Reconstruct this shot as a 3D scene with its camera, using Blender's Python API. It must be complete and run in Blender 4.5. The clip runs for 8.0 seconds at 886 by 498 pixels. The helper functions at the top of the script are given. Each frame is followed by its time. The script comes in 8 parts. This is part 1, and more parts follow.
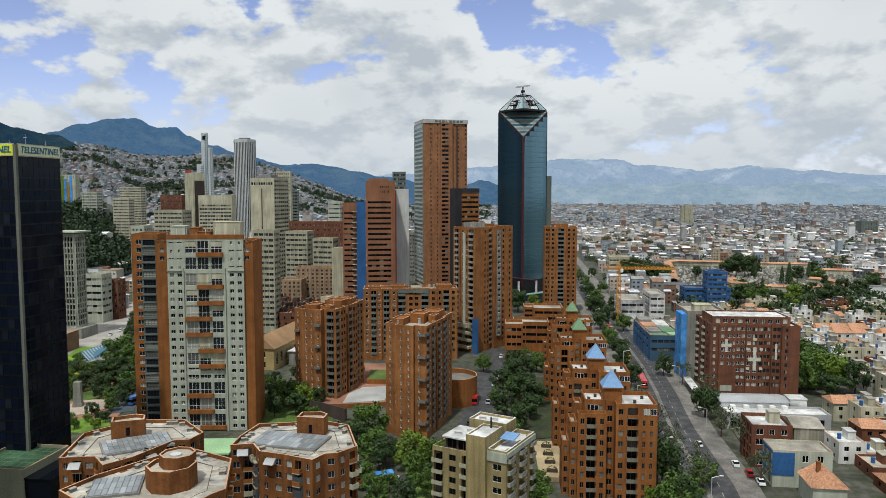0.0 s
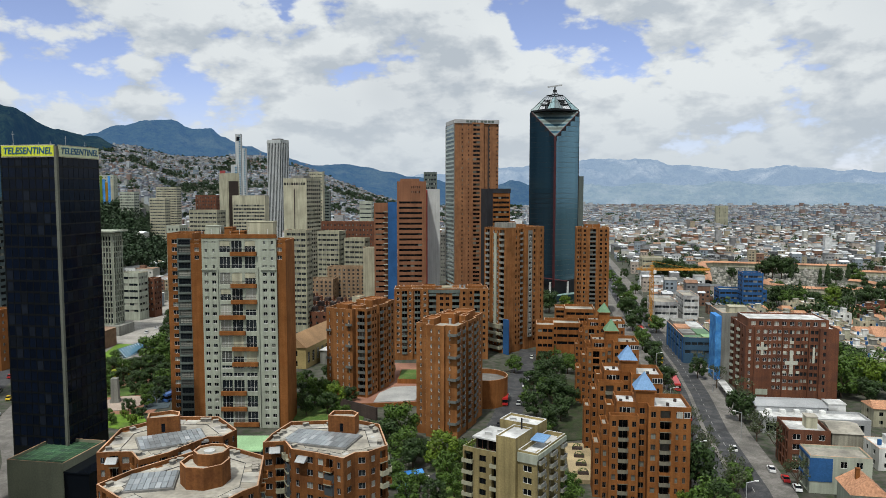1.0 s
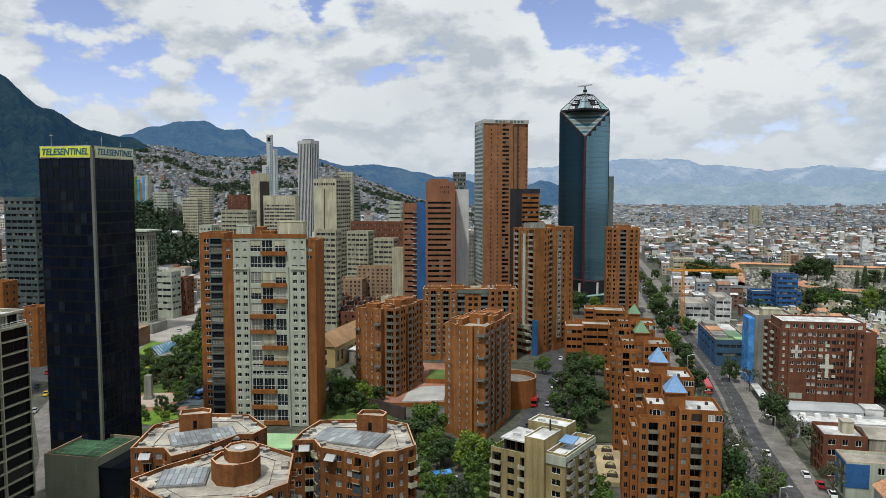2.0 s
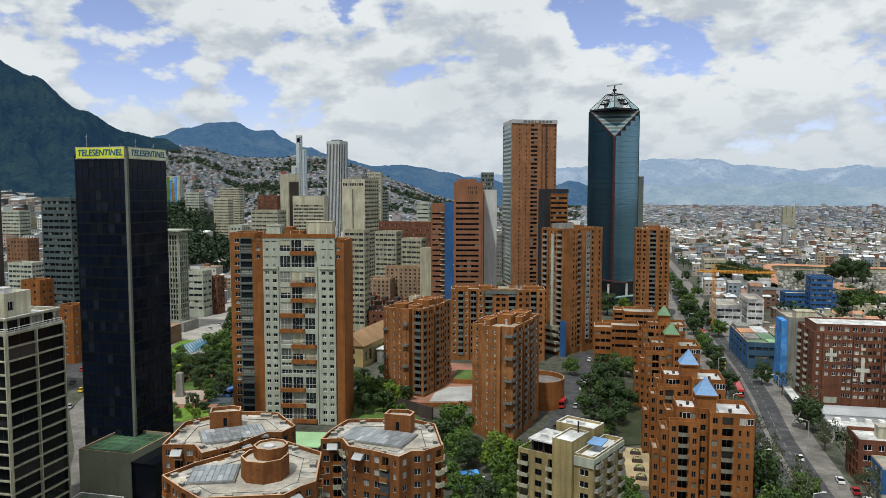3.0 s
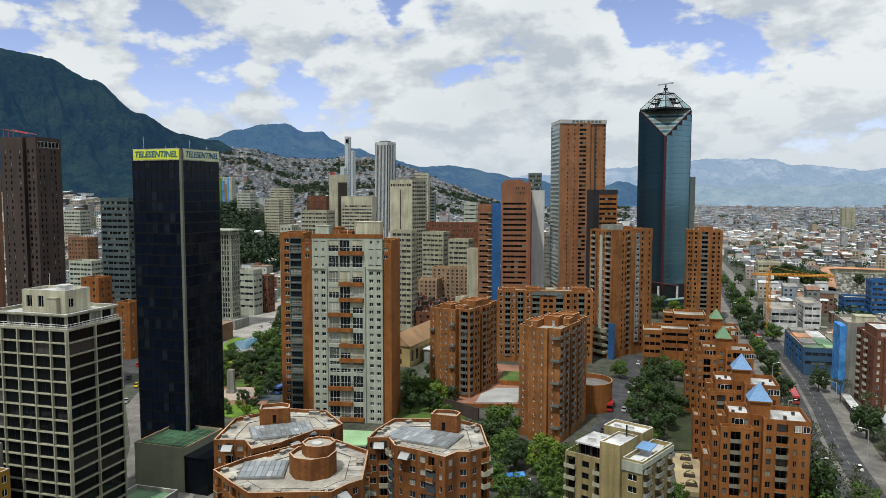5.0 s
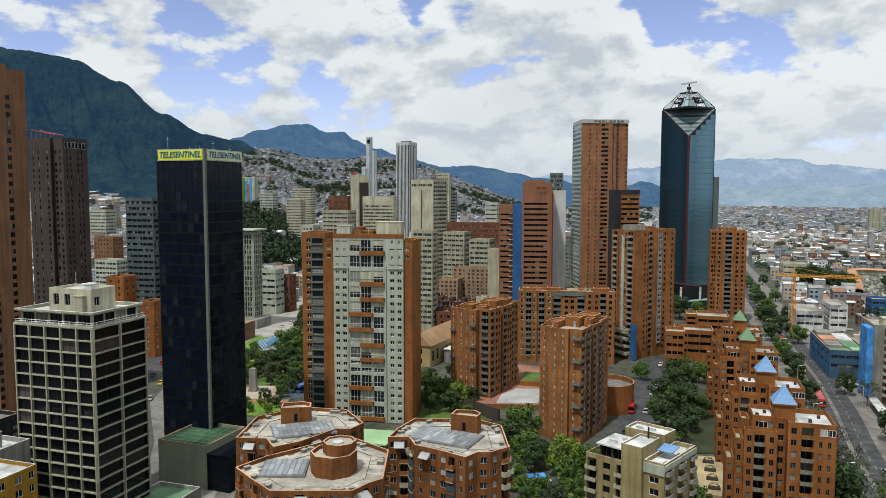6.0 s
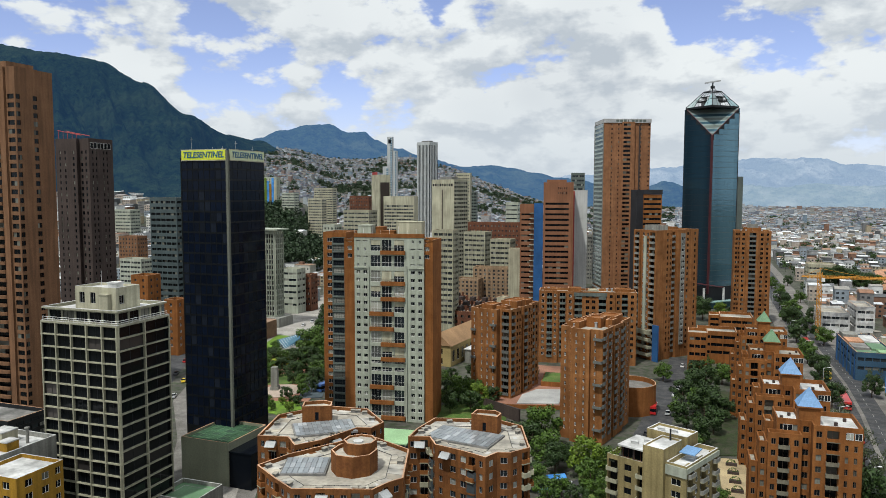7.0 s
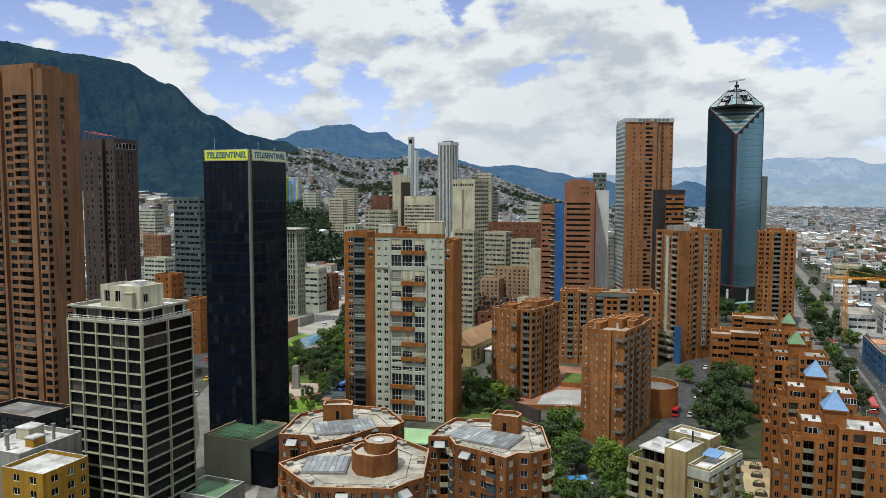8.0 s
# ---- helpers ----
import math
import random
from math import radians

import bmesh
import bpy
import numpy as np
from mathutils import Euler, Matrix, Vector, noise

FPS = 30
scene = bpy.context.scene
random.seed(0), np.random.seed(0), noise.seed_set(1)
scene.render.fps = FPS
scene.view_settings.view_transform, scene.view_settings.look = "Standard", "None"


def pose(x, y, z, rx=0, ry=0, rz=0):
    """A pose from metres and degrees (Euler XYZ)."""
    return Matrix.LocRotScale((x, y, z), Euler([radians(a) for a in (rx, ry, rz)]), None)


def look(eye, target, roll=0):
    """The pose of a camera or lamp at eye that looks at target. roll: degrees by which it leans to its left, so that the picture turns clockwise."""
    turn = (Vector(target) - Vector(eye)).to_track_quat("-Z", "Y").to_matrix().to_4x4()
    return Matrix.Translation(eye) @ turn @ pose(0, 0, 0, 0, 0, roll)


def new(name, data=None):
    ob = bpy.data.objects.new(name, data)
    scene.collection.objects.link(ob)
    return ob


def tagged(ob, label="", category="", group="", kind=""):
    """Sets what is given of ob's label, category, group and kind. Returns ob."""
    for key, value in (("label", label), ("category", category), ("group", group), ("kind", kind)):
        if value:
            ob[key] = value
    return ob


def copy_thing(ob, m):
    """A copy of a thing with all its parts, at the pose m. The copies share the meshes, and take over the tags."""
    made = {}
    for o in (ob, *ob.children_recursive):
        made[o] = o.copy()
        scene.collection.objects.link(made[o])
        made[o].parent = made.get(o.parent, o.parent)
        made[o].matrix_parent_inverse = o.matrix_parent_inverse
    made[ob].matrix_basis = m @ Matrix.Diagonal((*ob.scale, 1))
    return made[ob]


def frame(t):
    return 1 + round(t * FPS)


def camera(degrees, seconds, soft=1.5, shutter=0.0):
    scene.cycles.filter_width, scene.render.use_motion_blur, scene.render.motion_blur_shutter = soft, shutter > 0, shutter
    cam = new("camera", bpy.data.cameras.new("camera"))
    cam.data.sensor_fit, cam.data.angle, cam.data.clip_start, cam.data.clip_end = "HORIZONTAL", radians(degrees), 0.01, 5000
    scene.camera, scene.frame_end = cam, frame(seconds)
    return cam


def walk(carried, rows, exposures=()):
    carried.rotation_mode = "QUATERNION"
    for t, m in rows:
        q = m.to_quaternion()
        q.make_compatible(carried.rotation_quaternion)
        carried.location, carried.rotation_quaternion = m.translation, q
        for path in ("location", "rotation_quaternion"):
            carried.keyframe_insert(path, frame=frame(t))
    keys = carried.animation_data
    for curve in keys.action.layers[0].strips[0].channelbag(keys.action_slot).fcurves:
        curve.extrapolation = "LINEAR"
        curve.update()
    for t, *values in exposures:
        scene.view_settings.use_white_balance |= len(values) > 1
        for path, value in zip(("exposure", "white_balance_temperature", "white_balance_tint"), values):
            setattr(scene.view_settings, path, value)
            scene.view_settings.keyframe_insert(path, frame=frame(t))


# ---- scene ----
cam = camera(62.2, 8.0, soft=0.8)
EYE = (-0.03, -0.677, 78.407)
ROWS = [
    (0.0, -0.284, -4.546, -0.004),
    (0.5, 0.913, -4.528, -0.001),
    (1.0, 2.135, -4.528, -0.007),
    (1.5, 3.261, -4.521, -0.012),
    (3.0, 6.563, -4.494, -0.023),
    (3.5, 7.535, -4.484, -0.000),
    (4.0, 8.454, -4.482, -0.029),
    (4.5, 9.370, -4.462, -0.033),
    (6.0, 11.872, -4.440, -0.060),
    (6.5, 12.679, -4.448, -0.070),
    (7.0, 13.488, -4.454, -0.065),
    (7.5, 14.293, -4.463, -0.071),
    (8.0, 15.100, -4.464, -0.080),
]
walk(cam, [(t, pose(*EYE, 90 + pitch, roll, yaw)) for t, yaw, pitch, roll in ROWS], exposures=[(0.0, -0.21, 6230, 6), (8.0, -0.09, 6230, 6)])

# ---- world, sun ----
SUN_TO = Vector((-0.18, -0.46, 1.0)).normalized()
world = bpy.data.worlds.new("sky")
scene.world = world
world.use_nodes = True
wt = world.node_tree
wt.nodes.clear()


def build_sky():
    """Blue sky with puffed white clouds that thin out towards the zenith and pale into haze at the horizon."""
    link = wt.links.new

    def node(kind, op=None, **props):
        n = wt.nodes.new(kind)
        if op:
            n.operation = op
        for k, v in props.items():
            n.inputs[int(k[1:])].default_value = v
        return n

    sky = wt.nodes.new("ShaderNodeTexSky")
    sky.sky_type, sky.sun_disc = "NISHITA", False
    sky.sun_elevation = math.asin(SUN_TO.z)
    sky.sun_rotation = math.atan2(SUN_TO.x, SUN_TO.y)
    sky.altitude, sky.air_density, sky.dust_density = 2600, 1.0, 1.5
    co = wt.nodes.new("ShaderNodeTexCoord")
    mp = wt.nodes.new("ShaderNodeMapping")
    mp.inputs["Location"].default_value = CLOUD_SHIFT
    mp.inputs["Scale"].default_value = (1.0, 1.0, 1.9)
    link(co.outputs["Generated"], mp.inputs["Vector"])

    def puff(offset, scale, detail, rough=0.56, billow=0.0):
        add = node("ShaderNodeVectorMath", "ADD"); add.inputs[1].default_value = offset
        link(mp.outputs[0], add.inputs[0])
        n = wt.nodes.new("ShaderNodeTexNoise")
        n.inputs["Scale"].default_value, n.inputs["Detail"].default_value = scale, detail
        n.inputs["Roughness"].default_value, n.inputs["Distortion"].default_value = rough, 0.08
        link(add.outputs[0], n.inputs["Vector"])
        if not billow:
            return n.outputs["Fac"]
        cell = wt.nodes.new("ShaderNodeTexVoronoi")
        cell.feature = "SMOOTH_F1"
        cell.inputs["Scale"].default_value, cell.inputs["Detail"].default_value, cell.inputs["Roughness"].default_value = scale * 1.7, 4.0, 0.55
        cell.inputs["Smoothness"].default_value = 0.35
        link(add.outputs[0], cell.inputs["Vector"])
        lump = node("ShaderNodeMath", "MULTIPLY_ADD", i1=-billow, i2=billow * 0.50); link(cell.outputs["Distance"], lump.inputs[0])
        total = node("ShaderNodeMath", "ADD"); link(n.outputs["Fac"], total.inputs[0]); link(lump.outputs[0], total.inputs[1])
        return total.outputs[0]

    body, above = puff((0, 0, 0), 6.4, 12.0, 0.58, 0.26), puff((0.008, -0.008, 0.045), 6.4, 12.0, 0.58, 0.26)
    def spots(rows):
        """Sum of soft round spots (bearing, height, radius in degrees, weight) in the sky."""
        total = None
        for az, el, r, wgt in rows:
            a, e = radians(az), radians(el)
            dot = node("ShaderNodeVectorMath", "DOT_PRODUCT")
            dot.inputs[1].default_value = (math.sin(a) * math.cos(e), math.cos(a) * math.cos(e), math.sin(e))
            link(co.outputs["Generated"], dot.inputs[0])
            rng = wt.nodes.new("ShaderNodeMapRange"); rng.interpolation_type = "SMOOTHSTEP"
            rng.inputs["From Min"].default_value, rng.inputs["From Max"].default_value = math.cos(radians(r)), 1.0
            rng.inputs["To Max"].default_value = wgt
            link(dot.outputs["Value"], rng.inputs["Value"])
            if total is None:
                total = rng.outputs[0]
            else:
                ad = node("ShaderNodeMath", "ADD"); link(total, ad.inputs[0]); link(rng.outputs[0], ad.inputs[1]); total = ad.outputs[0]
        return total

    gap = node("ShaderNodeMath", "SUBTRACT")
    link(body, gap.inputs[0]); link(spots(CLOUD_GAPS), gap.inputs[1])
    cover = wt.nodes.new("ShaderNodeMapRange"); cover.interpolation_type = "SMOOTHSTEP"
    cover.inputs["From Min"].default_value, cover.inputs["From Max"].default_value = CLOUD_EDGE
    link(gap.outputs[0], cover.inputs["Value"])
    # lit tops where the cloud thins upwards, grey bellies where it thickens
    dif = node("ShaderNodeMath", "SUBTRACT"); link(body, dif.inputs[0]); link(above, dif.inputs[1])
    lit = wt.nodes.new("ShaderNodeMapRange")
    lit.inputs["From Min"].default_value, lit.inputs["From Max"].default_value = -0.13, 0.06
    link(dif.outputs[0], lit.inputs["Value"])
    wide = puff((4.0, 2.0, 1.0), 1.5, 4.0)
    mass = wt.nodes.new("ShaderNodeMapRange")
    mass.inputs["From Min"].default_value, mass.inputs["From Max"].default_value = 0.66, 0.36
    link(wide, mass.inputs["Value"])
    mean = node("ShaderNodeMath", "MULTIPLY_ADD", i1=0.62); link(lit.outputs[0], mean.inputs[0])
    part2 = node("ShaderNodeMath", "MULTIPLY", i1=0.38); link(mass.outputs[0], part2.inputs[0]); link(part2.outputs[0], mean.inputs[2])
    ramp = wt.nodes.new("ShaderNodeValToRGB")
    ramp.color_ramp.elements[0].position, ramp.color_ramp.elements[0].color = 0.10, (0.70, 0.74, 0.80, 1)
    ramp.color_ramp.elements[1].position, ramp.color_ramp.elements[1].color = 0.85, (1.16, 1.16, 1.15, 1)
    ramp.color_ramp.elements.new(0.5).color = (0.93, 0.945, 0.97, 1)
    belly = node("ShaderNodeMath", "SUBTRACT"); link(mean.outputs[0], belly.inputs[0]); link(spots(CLOUD_BELLIES), belly.inputs[1])
    link(belly.outputs[0], ramp.inputs["Fac"])
    blue = wt.nodes.new("ShaderNodeMix"); blue.data_type = "RGBA"; blue.blend_type = "MULTIPLY"
    blue.inputs[0].default_value = 1.0
    blue.inputs[7].default_value = (SKY_GAIN * 1.12, SKY_GAIN * 0.92, SKY_GAIN * 1.0, 1)
    link(sky.outputs[0], blue.inputs[6])
    mix = wt.nodes.new("ShaderNodeMix"); mix.data_type = "RGBA"
    link(cover.outputs[0], mix.inputs[0]); link(blue.outputs[2], mix.inputs[6]); link(ramp.outputs[0], mix.inputs[7])
    # haze low over the plain
    sep = wt.nodes.new("ShaderNodeSeparateXYZ"); link(co.outputs["Generated"], sep.inputs[0])
    low = wt.nodes.new("ShaderNodeMapRange"); low.interpolation_type = "SMOOTHSTEP"
    low.inputs["From Min"].default_value, low.inputs["From Max"].default_value = 0.02, 0.16
    low.inputs["To Min"].default_value, low.inputs["To Max"].default_value = 0.55, 0.06
    link(sep.outputs["Z"], low.inputs["Value"])
    haze = wt.nodes.new("ShaderNodeMix"); haze.data_type = "RGBA"; haze.inputs[7].default_value = (0.74, 0.80, 0.88, 1)
    link(low.outputs[0], haze.inputs[0]); link(mix.outputs[2], haze.inputs[6])
    bg = wt.nodes.new("ShaderNodeBackground"); bg.inputs["Strength"].default_value = SKY_STRENGTH
    out = wt.nodes.new("ShaderNodeOutputWorld")
    link(haze.outputs[2], bg.inputs["Color"]); link(bg.outputs[0], out.inputs[0])


CLOUD_EDGE = (0.15, 0.25)
CLOUD_GAPS = [(-46, 13.5, 9, 0.20), (-29, 9.3, 5.5, 0.15), (-24, 8.0, 5, 0.11), (-19, 7.0, 5, 0.13), (-16, 12.6, 5, 0.17), (-12, 14.5, 4, 0.17), (-8, 16, 4, 0.12), (3.5, 13.2, 4, 0.12), (6.5, 12.6, 4, 0.12), (9.8, 9.8, 4, 0.15), (24, 8, 5, 0.09), (-33, 16, 7, 0.13)]
CLOUD_BELLIES = [(-3.7, 9.2, 6, 0.26), (30, 12, 10, 0.22), (-10, 7.6, 5, 0.12), (14, 13.5, 5, 0.12), (2, 7.0, 6, 0.10)]
SKY_GAIN, SKY_STRENGTH, CLOUD_SHIFT = 0.21, 0.82, (3.1, 1.7, 0.4)
build_sky()
sun = new("sun", bpy.data.lights.new("sun", "SUN"))
sun.data.energy, sun.data.angle, sun.data.color = 3.7, radians(1.5), (1.0, 0.95, 0.87)
sun.matrix_world = look(SUN_TO * 400, (0, 0, 0))

# ---- materials ----


def shader(name):
    m = bpy.data.materials.new(name)
    m.use_nodes = True
    return m, m.node_tree, m.node_tree.nodes["Principled BSDF"]


def surface(name, col, rough=0.85, spread=0.18, stain=0.35, streak=0.0, grain=2.5, bump=0.05, metal=0.0, vary=0.0, spec=0.3, alt=None):
    """A weathered opaque surface: stains of metres, grain, downward streaks; vary: tone by piece; alt: a second colour mixed in by patches."""
    m, nt, p = shader(name)
    link = nt.links.new
    co = nt.nodes.new("ShaderNodeTexCoord")
    big = nt.nodes.new("ShaderNodeTexNoise")
    big.inputs["Scale"].default_value, big.inputs["Detail"].default_value = 0.12, 5
    fine = nt.nodes.new("ShaderNodeTexNoise")
    fine.inputs["Scale"].default_value, fine.inputs["Detail"].default_value = grain, 4
    link(co.outputs["Object"], big.inputs["Vector"]); link(co.outputs["Object"], fine.inputs["Vector"])

    def scaled(sock, amount):
        r = nt.nodes.new("ShaderNodeMapRange")
        r.inputs["From Min"].default_value, r.inputs["From Max"].default_value = 0.3, 0.7
        r.inputs["To Min"].default_value, r.inputs["To Max"].default_value = 1 - amount, 1 + amount * 0.5
        link(sock, r.inputs["Value"])
        return r.outputs[0]

    def times(a, b):
        n = nt.nodes.new("ShaderNodeMath"); n.operation = "MULTIPLY"
        link(a, n.inputs[0]); link(b, n.inputs[1])
        return n.outputs[0]

    tone = times(scaled(big.outputs["Fac"], stain), scaled(fine.outputs["Fac"], spread))
    if streak:
        mp = nt.nodes.new("ShaderNodeMapping"); mp.inputs["Scale"].default_value = (0.9, 0.9, 0.05)
        link(co.outputs["Object"], mp.inputs["Vector"])
        st = nt.nodes.new("ShaderNodeTexNoise"); st.inputs["Scale"].default_value, st.inputs["Detail"].default_value = 1.0, 4
        link(mp.outputs[0], st.inputs["Vector"])
        tone = times(tone, scaled(st.outputs["Fac"], streak))
    if vary:
        info = nt.nodes.new("ShaderNodeObjectInfo"); geo = nt.nodes.new("ShaderNodeNewGeometry")
        add = nt.nodes.new("ShaderNodeMath"); add.operation = "ADD"
        link(info.outputs["Random"], add.inputs[0]); link(geo.outputs["Random Per Island"], add.inputs[1])
        fr = nt.nodes.new("ShaderNodeMath"); fr.operation = "FRACT"; link(add.outputs[0], fr.inputs[0])
        r = nt.nodes.new("ShaderNodeMapRange")
        r.inputs["To Min"].default_value, r.inputs["To Max"].default_value = 1 - vary, 1 + vary
        link(fr.outputs[0], r.inputs["Value"])
        tone = times(tone, r.outputs[0])
    base = nt.nodes.new("ShaderNodeRGB"); base.outputs[0].default_value = (*col, 1)
    source = base.outputs[0]
    if alt:
        patch = nt.nodes.new("ShaderNodeTexNoise"); patch.inputs["Scale"].default_value, patch.inputs["Detail"].default_value = 0.35, 6
        link(co.outputs["Object"], patch.inputs["Vector"])
        rr = nt.nodes.new("ShaderNodeMapRange"); rr.inputs["From Min"].default_value, rr.inputs["From Max"].default_value = 0.45, 0.62
        link(patch.outputs["Fac"], rr.inputs["Value"])
        mx = nt.nodes.new("ShaderNodeMix"); mx.data_type = "RGBA"
        mx.inputs[7].default_value = (*alt, 1)
        link(rr.outputs[0], mx.inputs[0]); link(source, mx.inputs[6])
        source = mx.outputs[2]
    sc = nt.nodes.new("ShaderNodeVectorMath"); sc.operation = "SCALE"
    link(source, sc.inputs[0]); link(tone, sc.inputs["Scale"])
    link(sc.outputs[0], p.inputs["Base Color"])
    p.inputs["Roughness"].default_value, p.inputs["Metallic"].default_value = rough, metal
    p.inputs["Specular IOR Level"].default_value = spec
    if bump:
        b = nt.nodes.new("ShaderNodeBump"); b.inputs["Strength"].default_value, b.inputs["Distance"].default_value = bump, 0.2
        link(fine.outputs["Fac"], b.inputs["Height"]); link(b.outputs[0], p.inputs["Normal"])
    return m


def pane(name, dark, light, share=0.25, rough=0.08, spec=0.6, metal=0.0):
    """Window glass backed by a dark room; a share of the panes has pale curtains or blinds behind."""
    m, nt, p = shader(name)
    link = nt.links.new
    info = nt.nodes.new("ShaderNodeObjectInfo"); geo = nt.nodes.new("ShaderNodeNewGeometry")
    add = nt.nodes.new("ShaderNodeMath"); add.operation = "ADD"
    link(info.outputs["Random"], add.inputs[0]); link(geo.outputs["Random Per Island"], add.inputs[1])
    fr = nt.nodes.new("ShaderNodeMath"); fr.operation = "FRACT"; link(add.outputs[0], fr.inputs[0])
    ramp = nt.nodes.new("ShaderNodeValToRGB")
    e = ramp.color_ramp.elements
    e[0].position, e[0].color = 0.0, (*dark, 1)
    e[1].position, e[1].color = 1.0, (*light, 1)
    a = e.new(1 - share - 0.02); a.color = (*[c * 1.8 for c in dark], 1)
    b = e.new(1 - share + 0.02); b.color = (*[c * 0.45 for c in light], 1)
    link(fr.outputs[0], ramp.inputs["Fac"]); link(ramp.outputs[0], p.inputs["Base Color"])
    p.inputs["Roughness"].default_value, p.inputs["Specular IOR Level"].default_value, p.inputs["Metallic"].default_value = rough, spec, metal
    return m


def islands(name, cols, rough=0.9, stain=0.3):
    """One stuff of many pieces, each with a colour of its own out of cols."""
    m, nt, p = shader(name)
    link = nt.links.new
    geo = nt.nodes.new("ShaderNodeNewGeometry"); info = nt.nodes.new("ShaderNodeObjectInfo")
    add = nt.nodes.new("ShaderNodeMath"); add.operation = "ADD"
    link(info.outputs["Random"], add.inputs[0]); link(geo.outputs["Random Per Island"], add.inputs[1])
    fr = nt.nodes.new("ShaderNodeMath"); fr.operation = "FRACT"; link(add.outputs[0], fr.inputs[0])
    ramp = nt.nodes.new("ShaderNodeValToRGB"); ramp.color_ramp.interpolation = "CONSTANT"
    e = ramp.color_ramp.elements
    e[0].color = (*cols[0], 1)
    e[1].position, e[1].color = (len(cols) - 1) / len(cols), (*cols[-1], 1)
    for k in range(1, len(cols) - 1):
        e.new(k / len(cols)).color = (*cols[k], 1)
    link(fr.outputs[0], ramp.inputs["Fac"])
    co = nt.nodes.new("ShaderNodeTexCoord"); nz = nt.nodes.new("ShaderNodeTexNoise")
    nz.inputs["Scale"].default_value, nz.inputs["Detail"].default_value = 0.4, 5
    link(co.outputs["Object"], nz.inputs["Vector"])
    r = nt.nodes.new("ShaderNodeMapRange"); r.inputs["From Min"].default_value, r.inputs["From Max"].default_value = 0.3, 0.7
    r.inputs["To Min"].default_value, r.inputs["To Max"].default_value = 1 - stain, 1 + stain * 0.4
    link(nz.outputs["Fac"], r.inputs["Value"])
    sc = nt.nodes.new("ShaderNodeVectorMath"); sc.operation = "SCALE"
    link(ramp.outputs[0], sc.inputs[0]); link(r.outputs[0], sc.inputs["Scale"]); link(sc.outputs[0], p.inputs["Base Color"])
    p.inputs["Roughness"].default_value, p.inputs["Specular IOR Level"].default_value = rough, 0.2
    return m


BRICK = surface("orange_brick", (0.255, 0.102, 0.031), spread=0.18, stain=0.24, streak=0.25, alt=(0.225, 0.084, 0.024), spec=0.15)
BRICK_WORN = surface("weathered_brick", (0.285, 0.125, 0.045), spread=0.18, stain=0.28, streak=0.3, alt=(0.235, 0.096, 0.032), spec=0.15)
OCTA_BRICK = surface("russet_brick", (0.195, 0.080, 0.027), spread=0.2, stain=0.26, streak=0.3, alt=(0.150, 0.060, 0.022), spec=0.12)
BRICK_DARK = surface("red_brick", (0.155, 0.060, 0.031), spread=0.22, stain=0.25, streak=0.25, alt=(0.12, 0.050, 0.030))
BRICK_BROWN = surface("brown_brick", (0.205, 0.105, 0.054), spread=0.2, stain=0.25, streak=0.3)
BRICK_DUSK = surface("dark_brown_brick", (0.062, 0.045, 0.040), spread=0.2, stain=0.25, streak=0.2)
COPING = surface("pale_coping", (0.52, 0.31, 0.19), stain=0.4)
PLASTER = surface("white_plaster", (0.385, 0.41, 0.335), spread=0.08, stain=0.2, streak=0.22)
CREAM = surface("cream_plaster", (0.43, 0.41, 0.30), spread=0.1, stain=0.25, streak=0.3)
KHAKI = surface("ochre_brick", (0.30, 0.24, 0.11), spread=0.2, stain=0.25, streak=0.3)
CONCRETE = surface("grey_concrete", (0.25, 0.25, 0.225), stain=0.35, streak=0.35)
CONCRETE_TAN = surface("tan_concrete", (0.35, 0.34, 0.245), stain=0.25, streak=0.35)
TAN_BRICK = surface("tan_brick", (0.30, 0.205, 0.125), spread=0.2, stain=0.25, streak=0.3)
GREYWALL = surface("blue_grey_panel", (0.125, 0.148, 0.135), stain=0.25, streak=0.2)
ROOF = surface("grey_roof_felt", (0.40, 0.37, 0.31), spread=0.2, stain=0.5, alt=(0.34, 0.315, 0.27), grain=1.2)
ROOF_DARK = surface("dark_roof_felt", (0.17, 0.17, 0.16), spread=0.2, stain=0.5, alt=(0.26, 0.25, 0.24), grain=1.2)
ROOF_WHITE = surface("whitewashed_roof", (0.62, 0.62, 0.61), stain=0.4, alt=(0.44, 0.44, 0.43), grain=1.0)
TILE = surface("clay_roof_tile", (0.50, 0.26, 0.15), stain=0.4, spread=0.4, grain=1.8)
BLUE_ROOF = surface("blue_glazed_roof", (0.16, 0.30, 0.52), stain=0.2, rough=0.5)
GREEN_ROOF = surface("green_glazed_roof", (0.13, 0.24, 0.13), stain=0.3, rough=0.6)
GREEN_FELT = surface("green_stained_deck", (0.05, 0.12, 0.06), stain=0.5, alt=(0.035, 0.07, 0.045))
GREEN_CANOPY = surface("pale_green_canopy", (0.30, 0.48, 0.26), stain=0.2)
BLUE_PAINT = surface("blue_paint", (0.025, 0.095, 0.25), stain=0.3)
BLUE_NET = surface("blue_scaffold_net", (0.05, 0.22, 0.58), stain=0.4, alt=(0.10, 0.33, 0.70))
YELLOW_PAINT = surface("ochre_yellow_paint", (0.30, 0.165, 0.015), stain=0.25, streak=0.3)
METAL = surface("painted_metal", (0.45, 0.46, 0.47), rough=0.5, metal=0.3, stain=0.2)
WHITE_METAL = surface("white_painted_metal", (0.75, 0.75, 0.73), rough=0.45, stain=0.15)
